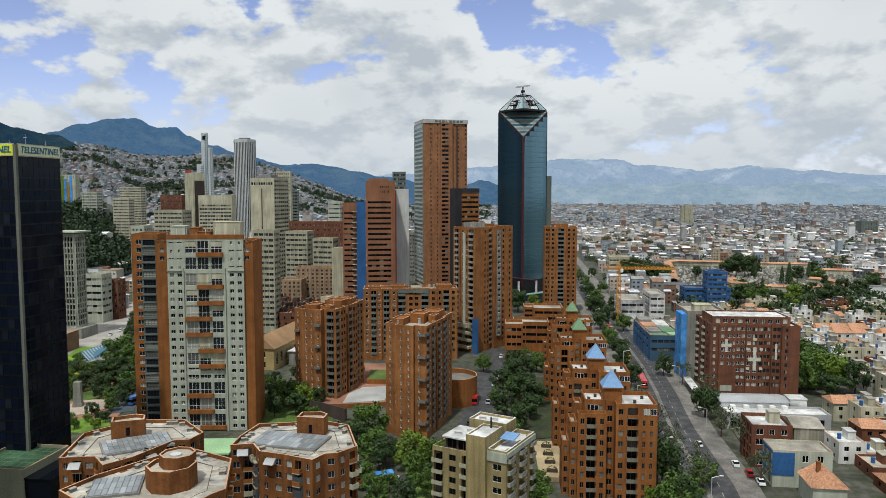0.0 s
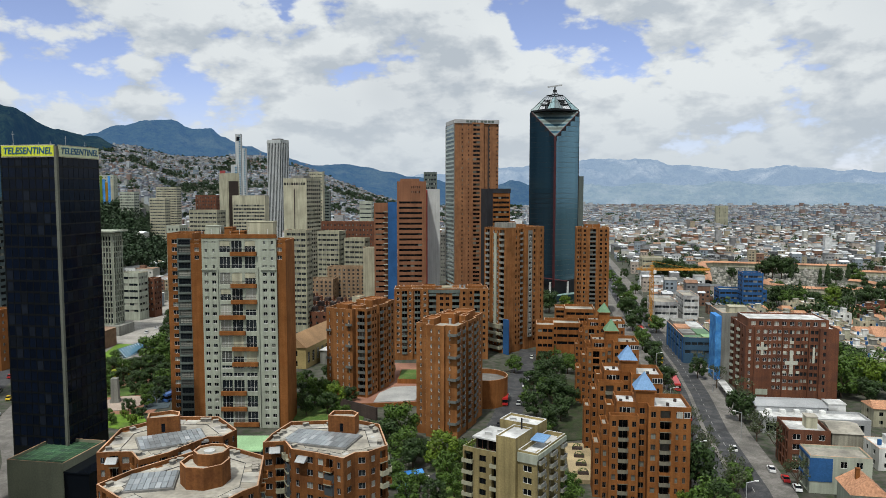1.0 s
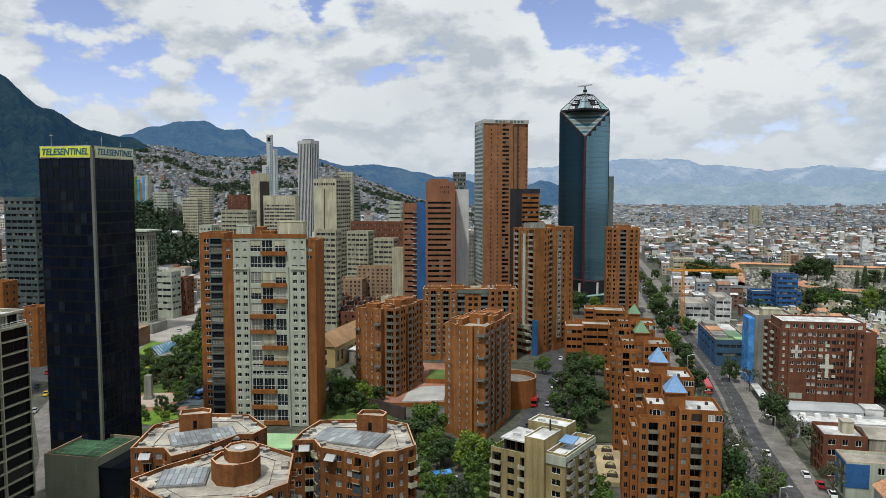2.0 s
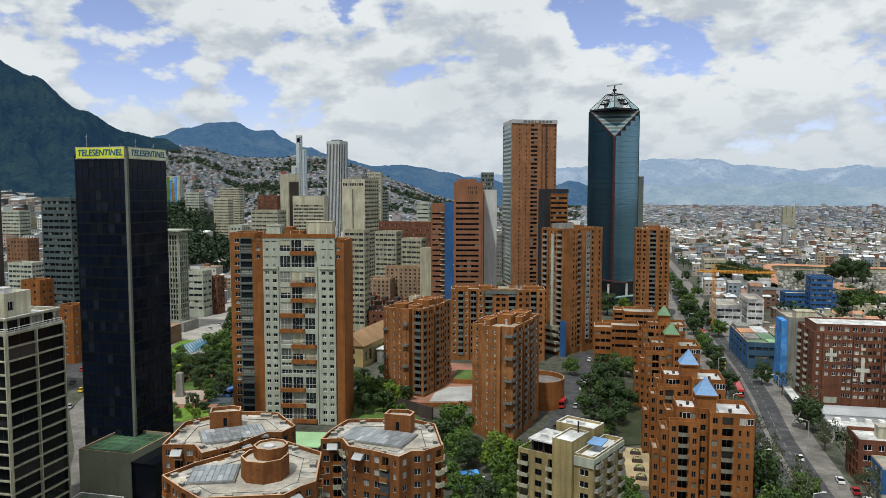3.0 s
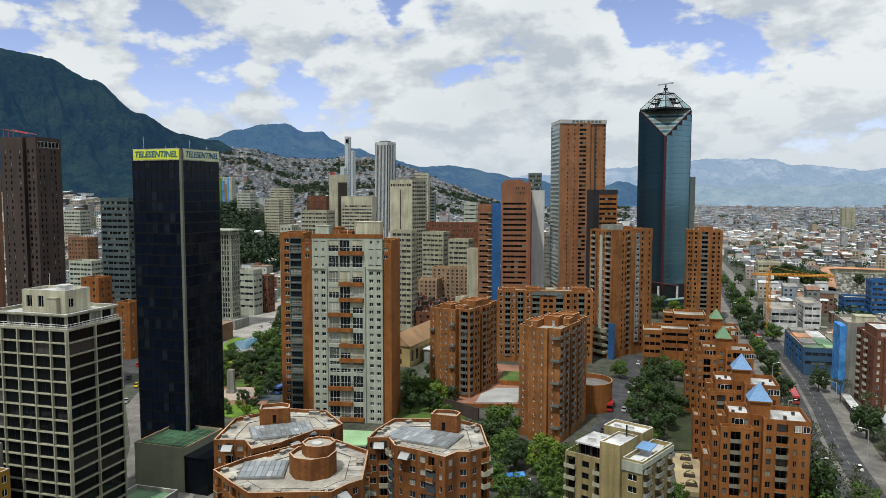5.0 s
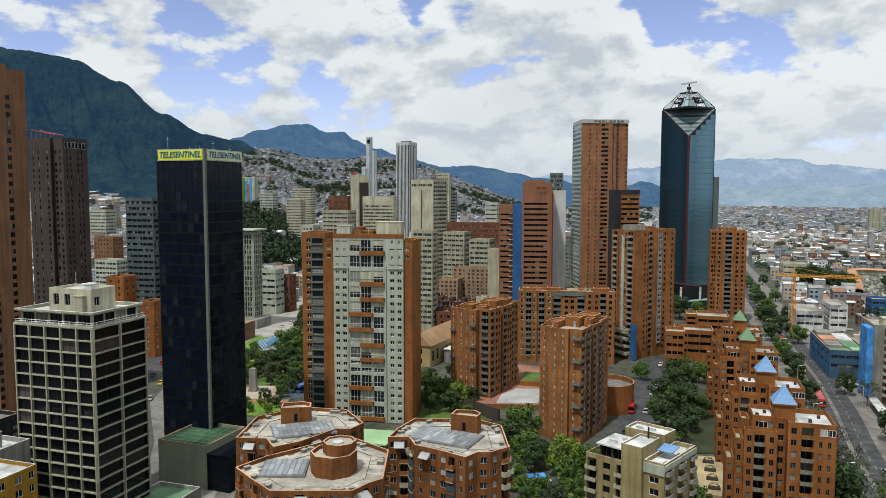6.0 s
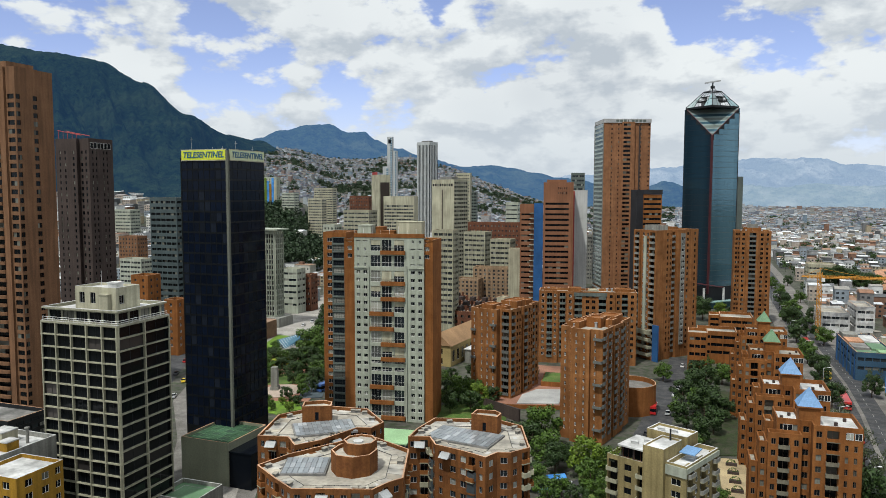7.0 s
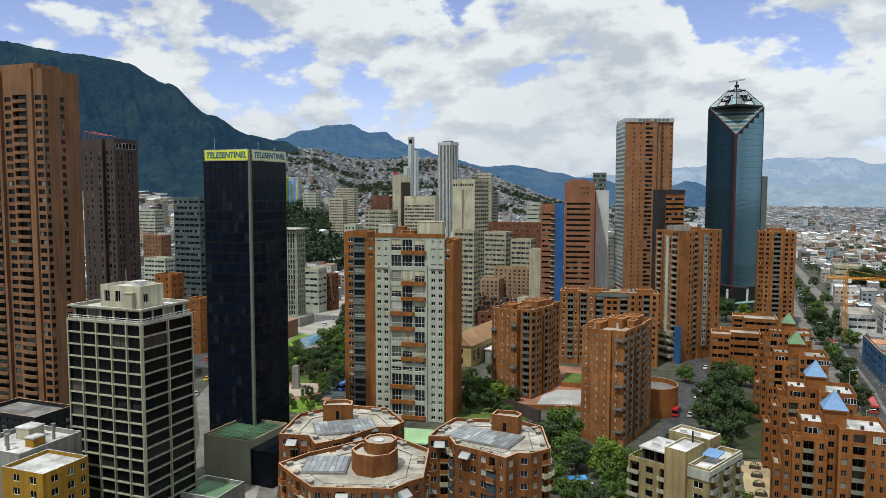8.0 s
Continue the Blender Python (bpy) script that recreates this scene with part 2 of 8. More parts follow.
DARK_METAL = surface("dark_metal", (0.016, 0.018, 0.021), rough=0.5, metal=0.2, stain=0.2)
RED_METAL = surface("red_painted_steel", (0.35, 0.05, 0.045), rough=0.5, stain=0.2)
ORANGE_METAL = surface("orange_crane_paint", (0.55, 0.25, 0.03), rough=0.5, stain=0.2)
ASPHALT = surface("asphalt", (0.052, 0.053, 0.058), stain=0.35, spread=0.3, alt=(0.085, 0.085, 0.085))
PAVING = surface("pale_paving", (0.165, 0.155, 0.14), stain=0.35, spread=0.3, alt=(0.22, 0.205, 0.19))
BRICK_PAVING = surface("brick_paving", (0.30, 0.15, 0.10), stain=0.35, spread=0.3)
LINE_PAINT = surface("road_line_paint", (0.34, 0.34, 0.32), stain=0.4)
GRASS = surface("grass", (0.075, 0.14, 0.025), stain=0.4, spread=0.4, alt=(0.12, 0.16, 0.04))
SOIL = surface("city_ground", (0.090, 0.086, 0.072), stain=0.5, spread=0.3, alt=(0.045, 0.062, 0.030), grain=0.6)
BARK = surface("bark", (0.09, 0.065, 0.045), stain=0.3)
LEAF = surface("leaf_green", (0.062, 0.115, 0.015), vary=0.45, stain=0.3, rough=0.6, bump=0)
LEAF_DARK = surface("leaf_dark_green", (0.030, 0.058, 0.013), vary=0.45, stain=0.3, rough=0.6, bump=0)
LEAF_WOOD = surface("leaf_forest_green", (0.024, 0.046, 0.018), vary=0.45, stain=0.3, rough=0.7, bump=0)
LEAF_PALE = surface("leaf_dusty_green", (0.075, 0.095, 0.045), vary=0.4, stain=0.3, rough=0.7, bump=0)
LEAF_LIME = surface("leaf_bright_green", (0.105, 0.165, 0.013), vary=0.4, stain=0.2, rough=0.6, bump=0)
def mirror(name, low, high, rough=0.1, metal=0.55, wave=0.012):
    """Curtain glass in large even sheets: faint drift of tone from pane to pane and slow warps in the reflection."""
    m, nt, p = shader(name)
    link = nt.links.new
    co = nt.nodes.new("ShaderNodeTexCoord"); geo = nt.nodes.new("ShaderNodeNewGeometry")
    nz = nt.nodes.new("ShaderNodeTexNoise"); nz.inputs["Scale"].default_value, nz.inputs["Detail"].default_value = 0.09, 3
    link(co.outputs["Object"], nz.inputs["Vector"])
    mul = nt.nodes.new("ShaderNodeMath"); mul.operation = "MULTIPLY_ADD"; mul.inputs[1].default_value = 0.25
    link(geo.outputs["Random Per Island"], mul.inputs[0]); link(nz.outputs["Fac"], mul.inputs[2])
    rng = nt.nodes.new("ShaderNodeMapRange"); rng.inputs["From Min"].default_value, rng.inputs["From Max"].default_value = 0.35, 0.9
    link(mul.outputs[0], rng.inputs["Value"])
    mix = nt.nodes.new("ShaderNodeMix"); mix.data_type = "RGBA"; mix.inputs[6].default_value, mix.inputs[7].default_value = (*low, 1), (*high, 1)
    link(rng.outputs[0], mix.inputs[0]); link(mix.outputs[2], p.inputs["Base Color"])
    b = nt.nodes.new("ShaderNodeBump"); b.inputs["Strength"].default_value, b.inputs["Distance"].default_value = 0.5, wave * 8
    wv = nt.nodes.new("ShaderNodeTexNoise"); wv.inputs["Scale"].default_value = 0.35
    link(co.outputs["Object"], wv.inputs["Vector"]); link(wv.outputs["Fac"], b.inputs["Height"]); link(b.outputs[0], p.inputs["Normal"])
    p.inputs["Roughness"].default_value, p.inputs["Metallic"].default_value, p.inputs["Specular IOR Level"].default_value = rough, metal, 0.7
    return m


GLASS = pane("window_glass", (0.010, 0.013, 0.016), (0.40, 0.40, 0.35), 0.28, spec=0.35)
GLASS_DIM = pane("dim_window_glass", (0.004, 0.005, 0.006), (0.20, 0.20, 0.17), 0.16, spec=0.16)
GLASS_BLACK = pane("black_curtain_glass", (0.003, 0.004, 0.006), (0.012, 0.015, 0.022), 0.12, rough=0.1, spec=0.12)
GLASS_HAZY = pane("grey_window_glass", (0.022, 0.026, 0.030), (0.24, 0.24, 0.22), 0.25, spec=0.3)
GLASS_TEAL = pane("teal_mirror_glass", (0.055, 0.14, 0.20), (0.075, 0.17, 0.23), 0.3, rough=0.08, spec=0.9, metal=0.5)
LOGGIA = surface("grey_loggia_front", (0.135, 0.14, 0.13), stain=0.25)
FRAME_CONCRETE = surface("weathered_tan_frame", (0.35, 0.34, 0.25), stain=0.3, streak=0.35)
RAIL_TAN = surface("weathered_tan_rail", (0.17, 0.155, 0.115), stain=0.3, streak=0.3)
FRAME_BROWN = surface("brown_window_frame", (0.16, 0.12, 0.09), rough=0.5, stain=0.15)
SKYLIGHT = pane("glass_brick_skylight", (0.15, 0.165, 0.175), (0.42, 0.44, 0.46), 0.22, rough=0.3)

# ---- mesh tools ----


def raw(name, verts, faces, mats, index=None):
    me = bpy.data.meshes.new(name)
    me.from_pydata(verts, [], faces)
    for m in mats:
        me.materials.append(m)
    if index is not None:
        me.polygons.foreach_set("material_index", index)
    me.update()
    return me


class Soup:
    """Collects boxes, prisms and quads into one mesh."""

    def __init__(self):
        self.v, self.f, self.i = [], [], []

    def quad(self, a, b, c, d, k=0):
        n = len(self.v)
        self.v += [a, b, c, d]; self.f.append((n, n + 1, n + 2, n + 3)); self.i.append(k)

    def box(self, x0, y0, z0, x1, y1, z1, k=0, m=None):
        n = len(self.v)
        c = [(x0, y0, z0), (x1, y0, z0), (x1, y1, z0), (x0, y1, z0), (x0, y0, z1), (x1, y0, z1), (x1, y1, z1), (x0, y1, z1)]
        if m is not None:
            c = [tuple(m @ Vector(q)) for q in c]
        self.v += c
        for q in ((0, 3, 2, 1), (4, 5, 6, 7), (0, 1, 5, 4), (1, 2, 6, 5), (2, 3, 7, 6), (3, 0, 4, 7)):
            self.f.append(tuple(n + j for j in q)); self.i.append(k)
        return self

    def prism(self, poly, z0, z1, k=0, cap=True, kt=None, taper=None):
        """poly counter-clockwise; taper: the upper outline, if it differs."""
        n, c = len(self.v), len(poly)
        top = taper or poly
        self.v += [(x, y, z0) for x, y in poly] + [(x, y, z1) for x, y in top]
        for j in range(c):
            q = (j + 1) % c
            self.f.append((n + j, n + q, n + c + q, n + c + j)); self.i.append(k)
        if cap:
            self.f.append(tuple(n + c + j for j in range(c))); self.i.append(k if kt is None else kt)
            self.f.append(tuple(n + j for j in reversed(range(c)))); self.i.append(k)
        return self

    def bar(self, a, b, r, k=0, sides=4):
        """A straight rod from a to b."""
        a, b = Vector(a), Vector(b)
        w = (b - a).normalized()
        u = w.orthogonal().normalized(); t = w.cross(u)
        n = len(self.v)
        for p in (a, b):
            for j in range(sides):
                g = 2 * math.pi * (j + 0.5) / sides
                self.v.append(tuple(p + (u * math.cos(g) + t * math.sin(g)) * r))
        for j in range(sides):
            q = (j + 1) % sides
            self.f.append((n + j, n + q, n + sides + q, n + sides + j)); self.i.append(k)
        self.f.append(tuple(n + j for j in reversed(range(sides)))); self.i.append(k)
        self.f.append(tuple(n + sides + j for j in range(sides))); self.i.append(k)
        return self

    def mesh(self, name, *mats):
        return raw(name, self.v, self.f, mats, self.i)


def part(name, mesh, parent, m=None, label=""):
    ob = new(name, mesh)
    ob.parent = parent
    if m is not None:
        ob.matrix_basis = m
    return tagged(ob, label) if label else ob


def thing(name, m, label, category, group="", kind=""):
    ob = new(name)
    ob.matrix_basis = m
    ob.empty_display_size = 0.5
    return tagged(ob, label, category, group, kind)


def inset(poly, r):
    """The outline moved inwards by r (poly counter-clockwise)."""
    out, c = [], len(poly)
    for j in range(c):
        p, q, s = Vector(poly[j - 1]), Vector(poly[j]), Vector(poly[(j + 1) % c])
        d0, d1 = (q - p).normalized(), (s - q).normalized()
        n0, n1 = Vector((-d0.y, d0.x)), Vector((-d1.y, d1.x))
        k = n0 + n1
        out.append(tuple(q + k * (r / max(0.25, 1 + n0.dot(n1)))))
    return out


def rect(x0, y0, x1, y1):
    return [(x0, y0), (x1, y0), (x1, y1), (x0, y1)]


def edge_frame(poly, j, u=0.0, z=0.0, inward=0.0):
    p, q = Vector(poly[j]), Vector(poly[(j + 1) % len(poly)])
    d = (q - p).normalized()
    n = Vector((-d.y, d.x))
    o = p + d * u + n * inward
    return Matrix(((d.x, n.x, 0, o.x), (d.y, n.y, 0, o.y), (0, 0, 1, z), (0, 0, 0, 1)))


def edge_len(poly, j):
    return (Vector(poly[(j + 1) % len(poly)]) - Vector(poly[j])).length


def wall_soup(poly, h, openings, z0=0.0, recess=0.3):
    """Walls round an outline with openings {edge: [(u0, z0, u1, z1)]} cut through to the depth of the reveal."""
    s = Soup()
    for j in range(len(poly)):
        L, m = edge_len(poly, j), edge_frame(poly, j)
        ops = [o for o in openings.get(j, ()) if o[0] > 0.02 and o[2] < L - 0.02]
        us = sorted({0.0, round(L, 4), *[round(o[k], 4) for o in ops for k in (0, 2)]})
        zs = sorted({round(z0, 4), round(h, 4), *[round(o[k], 4) for o in ops for k in (1, 3)]})
        ui, zi = {u: k for k, u in enumerate(us)}, {z: k for k, z in enumerate(zs)}
        hole = np.zeros((len(us), len(zs)), bool)
        for o in ops:
            hole[ui[round(o[0], 4)]:ui[round(o[2], 4)], zi[round(o[1], 4)]:zi[round(o[3], 4)]] = True

        def at(u, z, y=0.0):
            return tuple(m @ Vector((u, y, z)))

        for b in range(len(zs) - 1):
            a = 0
            while a < len(us) - 1:
                if hole[a, b]:
                    a += 1
                    continue
                c = a
                while c < len(us) - 1 and not hole[c, b]:
                    c += 1
                s.quad(at(us[a], zs[b]), at(us[c], zs[b]), at(us[c], zs[b + 1]), at(us[a], zs[b + 1]))
                a = c
        for u0, a0, u1, a1, *deep in ops:
            r = deep[0] if deep else recess
            s.quad(at(u0, a0), at(u1, a0), at(u1, a0, r), at(u0, a0, r))
            s.quad(at(u0, a1, r), at(u1, a1, r), at(u1, a1), at(u0, a1))
            s.quad(at(u0, a0), at(u0, a0, r), at(u0, a1, r), at(u0, a1))
            s.quad(at(u1, a0, r), at(u1, a0), at(u1, a1), at(u1, a1, r))
    return s


_cache = {}


def window_mesh(w, h, glass, frame_mat, bars=1, rail=False, fw=0.07):
    """One connected piece: panes set back in a flat frame."""
    key = ("win", round(w, 2), round(h, 2), glass.name, frame_mat.name, bars, rail)
    if key not in _cache:
        cell = (w - fw) / (bars + 1)
        xs = [0.0]
        for k in range(bars + 1):
            xs += [k * cell + fw, (k + 1) * cell]
        xs.append(w)
        zs = [0.0, fw, h * 0.35, h * 0.35 + fw, h - fw, h] if rail else [0.0, fw, h - fw, h]
        v, f, idx, made = [], [], [], {}

        def p(a, b, y):
            if (a, b, y) not in made:
                made[a, b, y] = len(v); v.append((xs[a], y, zs[b]))
            return made[a, b, y]

        for a in range(len(xs) - 1):
            for b in range(len(zs) - 1):
                if a % 2 and b % 2:
                    f.append((p(a, b, 0.0), p(a + 1, b, 0.0), p(a + 1, b + 1, 0.0), p(a, b + 1, 0.0))); idx.append(1)
                    ring = ((a, b), (a + 1, b), (a + 1, b + 1), (a, b + 1))
                    for k in range(4):
                        q, r = ring[k], ring[(k + 1) % 4]
                        f.append((p(*q, -0.05), p(*r, -0.05), p(*r, 0.0), p(*q, 0.0))); idx.append(0)
                else:
                    f.append((p(a, b, -0.05), p(a + 1, b, -0.05), p(a + 1, b + 1, -0.05), p(a, b + 1, -0.05))); idx.append(0)
        _cache[key] = raw("window", v, f, (frame_mat, glass), idx)
    return _cache[key]


def cols(L, n, w, margin=1.0):
    """n windows of width w at even steps along an edge of length L."""
    step = (L - 2 * margin) / n
    return [(margin + step * (k + 0.5), w) for k in range(n)]


def grid_open(where, floors, fh, z0, sill, wh, first=0):
    return [(u - w / 2, z0 + k * fh + sill, u + w / 2, z0 + k * fh + sill + wh) for k in range(first, floors) for u, w in where]



def limit(b):
    """How many windows are pieces of their own: fewer on towers far from the avenue's head."""
    if b.name.startswith("house"):
        return 0
    r = math.hypot(b.matrix_basis.translation.x, b.matrix_basis.translation.y)
    return 290 if r < 265 else 60 if r < 400 else 0


def put_windows(b, poly, openings, glass, frame_mat, bars=1, recess=0.3, rail=False, name="window", lift=0.0):
    """One window a hole; those past the limit are joined."""
    todo = []
    for j, ops in openings.items():
        L = edge_len(poly, j)
        todo += [(j, o) for o in ops if o[0] > 0.02 and o[2] < L - 0.02]
    for j, (u0, a0, u1, a1, *deep) in todo[:limit(b)]:
        n = bars if isinstance(bars, int) else max(1, round((u1 - u0) / bars) - 1)
        part(name, window_mesh(u1 - u0, a1 - a0, glass, frame_mat, n, rail), b, edge_frame(poly, j, u0, a0 + lift, (deep[0] if deep else recess) - 0.02))
    rest = todo[limit(b):]
    if rest:
        s = Soup()
        for j, (u0, a0, u1, a1, *deep) in rest:
            m = edge_frame(poly, j, u0, a0 + lift, (deep[0] if deep else recess) - 0.02)
            w, h = u1 - u0, a1 - a0
            n = bars if isinstance(bars, int) else max(1, round(w / bars) - 1)
            e = (w + 0.07) / (n + 1)
            for k in range(n + 1):
                s.quad(*[tuple(m @ Vector(q)) for q in ((k * e, 0, 0), (k * e + e - 0.07, 0, 0), (k * e + e - 0.07, 0, h), (k * e, 0, h))], 1)
        tagged(part("glazing", s.mesh("glazing", frame_mat, glass), b), kind="stuff")


def roof_mesh(poly, h, wall_mat, roof_mat, parapet=1.0, t=0.3, coping=COPING):
    s = Soup()
    inner = inset(poly, t)
    n = len(poly)
    s.v += [(x, y, h - 0.3) for x, y in inner]
    s.f.append(tuple(range(n))); s.i.append(1)
    for j in range(n):
        q = (j + 1) % n
        a, b, c, d = poly[j], poly[q], inner[q], inner[j]
        s.quad((*a, h), (*b, h), (*b, h + parapet), (*a, h + parapet), 0)
        s.quad((*c, h - 0.3), (*d, h - 0.3), (*d, h + parapet), (*c, h + parapet), 0)
        s.quad((*a, h + parapet), (*b, h + parapet), (*c, h + parapet), (*d, h + parapet), 2)
    return s.mesh("roof", wall_mat, roof_mat, coping)


def shell(b, poly, h, wall_mat, openings=None, glass=GLASS, frame_mat=None, bars=1, roof_mat=None, parapet=1.0, recess=0.3, z0=0.0, coping=COPING, rail=False, label="", name="wall"):
    """Walls, roof and windows of one block of a building."""
    openings = openings or {}
    w = part(name, wall_soup(poly, h, openings, z0, recess).mesh(name, wall_mat), b, label=label)
    if roof_mat:
        part("roof", roof_mesh(poly, h, wall_mat, roof_mat, parapet, coping=coping), b)
    put_windows(b, poly, openings, glass, frame_mat or WHITE_METAL, bars, recess, rail)
    return w


def hut(b, x0, y0, x1, y1, z0, z1, wall_mat, roof_mat=None, name="roof_hut", over=0.15):
    s = Soup().box(x0, y0, z0, x1, y1, z1)
    s.box(x0 - over, y0 - over, z1, x1 + over, y1 + over, z1 + 0.25, 1)
    return part(name, s.mesh(name, wall_mat, roof_mat or wall_mat), b)


def balcony_mesh(w, d, slab_mat, rail_mat, solid=True, hp=1.0):
    key = ("bal", round(w, 2), round(d, 2), slab_mat.name, rail_mat.name, solid, hp)
    if key not in _cache:
        s = Soup().box(0, -d, -0.15, w, 0, 0.05)
        if solid:
            s.box(0, -d, 0.05, w, -d + 0.15, hp, 1); s.box(0, -d + 0.15, 0.05, 0.15, 0, hp, 1); s.box(w - 0.15, -d + 0.15, 0.05, w, 0, hp, 1)
        else:
            s.box(0, -d, hp - 0.08, w, -d + 0.08, hp, 1)
            k = max(2, int(w / 0.5))
            for j in range(k + 1):
                a = j * (w - 0.05) / k
                s.box(a, -d, 0.05, a + 0.05, -d + 0.05, hp - 0.08, 1)
        _cache[key] = s.mesh("balcony", slab_mat, rail_mat)
    return _cache[key]


def leaf(s, rnd, p, size, out=None):
    """One leaf spray; out: the way it faces, loosely."""
    u = Vector((rnd.gauss(0, 1), rnd.gauss(0, 1), rnd.gauss(0, 0.6))).normalized()
    if out is not None:
        u = (u * 0.55 + out).normalized()
    w = u.orthogonal().normalized()
    w.rotate(Matrix.Rotation(rnd.uniform(0, 6.283), 3, u))
    t = u.cross(w)
    a, b = size * rnd.uniform(0.6, 1.3), size * rnd.uniform(0.4, 0.9)
    s.quad(tuple(p - w * a), tuple(p - t * b), tuple(p + w * a), tuple(p + t * b))


def at(x, y, yaw, z=0.0):
    return pose(x, y, z, 0, 0, yaw)

# ---- ground, hills ----


def smooth(a, b, v):
    k = min(1.0, max(0.0, (v - a) / (b - a)))
    return k * k * (3 - 2 * k)


def lay(x, y):
    """Height of the land: flat round the avenues, rising towards the eastern hillside."""
    r = math.hypot(x, y)
    az = math.degrees(math.atan2(x, y))
    w = 1 - smooth(-17, -3, az)
    rise = w * 0.085 * max(0.0, min(r, 4300) - 900)
    shelf = (1 - smooth(-25.5, -21.5, az)) * 0.115 * max(0.0, min(r, 1020) - 640)
    return rise + shelf


def build_ground():
    rings = [0, 40, 90, 150, 220, 300, 400, 520, 660, 820, 900, 980, 1080, 1200, 1400, 1650, 1950, 2300, 2700, 3200, 3700, 4300, 4900]
    n = 240
    v, f = [(0, 0, 0)], []
    for r in rings[1:]:
        for k in range(n):
            a = 2 * math.pi * k / n
            x, y = r * math.sin(a), r * math.cos(a)
            v.append((x, y, lay(x, y) if y > 0 else 0.0))
    for k in range(n):
        f.append((0, 1 + (k + 1) % n, 1 + k))
    for i in range(len(rings) - 2):
        for k in range(n):
            a, b = 1 + i * n + k, 1 + i * n + (k + 1) % n
            f.append((a, b, b + n, a + n))
    tagged(new("ground", raw("ground", v, f, [SOIL])), "dusty grey city ground with patches of green", "ground", kind="structure")


build_ground()


def profile(rows, az):
    for (a0, e0), (a1, e1) in zip(rows, rows[1:]):
        if a0 <= az <= a1:
            k = (az - a0) / (a1 - a0)
            k = k * k * (3 - 2 * k)
            return e0 + (e1 - e0) * k
    return rows[0][1] if az < rows[0][0] else rows[-1][1]


def mountain(name, rows, r0, r1, mat, label, rough, seed, foot=0.0, step=0.3, depth=22, spurs=0.28, east=False):
    """A range seen from the city: its skyline by bearing, falling towards the viewer in spurs and gullies."""
    a0, a1 = rows[0][0], rows[-1][0]
    n = int((a1 - a0) / step) + 1
    v, f = [], []
    for i in range(n):
        az = a0 + (a1 - a0) * i / (n - 1)
        jag = noise.noise(Vector((az * 0.9, seed, 0))) * 0.10 + noise.noise(Vector((az * 3.1, seed, 4))) * 0.06 + noise.noise(Vector((az * 9.0, seed, 8))) * 0.03
        if east:
            r0, r1 = 1150 + 1650 * smooth(-33, -27.5, az), 2300 + 1600 * smooth(-33, -27.5, az)
        top = 78 + r1 * math.tan(radians(profile(rows, az) + jag * rough))
        for j in range(depth + 3):
            s = j / depth
            r = r0 + (r1 - r0) * s
            bend = az
            x, y = r * math.sin(radians(bend)), r * math.cos(radians(bend))
            base = foot + lay(x, y) * 0.9
            if s <= 1:
                spur = noise.noise(Vector((az * 0.35 + 0.8 * s, s * 1.6, seed))) + 0.5 * noise.noise(Vector((az * 0.9 + s * 2, s * 3.5, seed + 3))) + 0.25 * noise.noise(Vector((az * 2.3, s * 9, seed + 6))) + 0.12 * noise.noise(Vector((az * 6.1, s * 21, seed + 9)))
                z = base + (top - base) * (s ** 0.85) + spur * (top - base) * spurs * s * (1 - s) * 2
            else:
                z = top - (s - 1) * (r1 - r0) * 0.5
            v.append((x, y, max(z, base - 25)))
    d = depth + 3
    for i in range(n - 1):
        for j in range(d - 1):
            a = i * d + j
            f.append((a, a + d, a + d + 1, a + 1))
    me = raw(name, v, f, [mat])
    for p in me.polygons:
        p.use_smooth = True
    return tagged(new(name, me), label, "mountain", kind="structure")


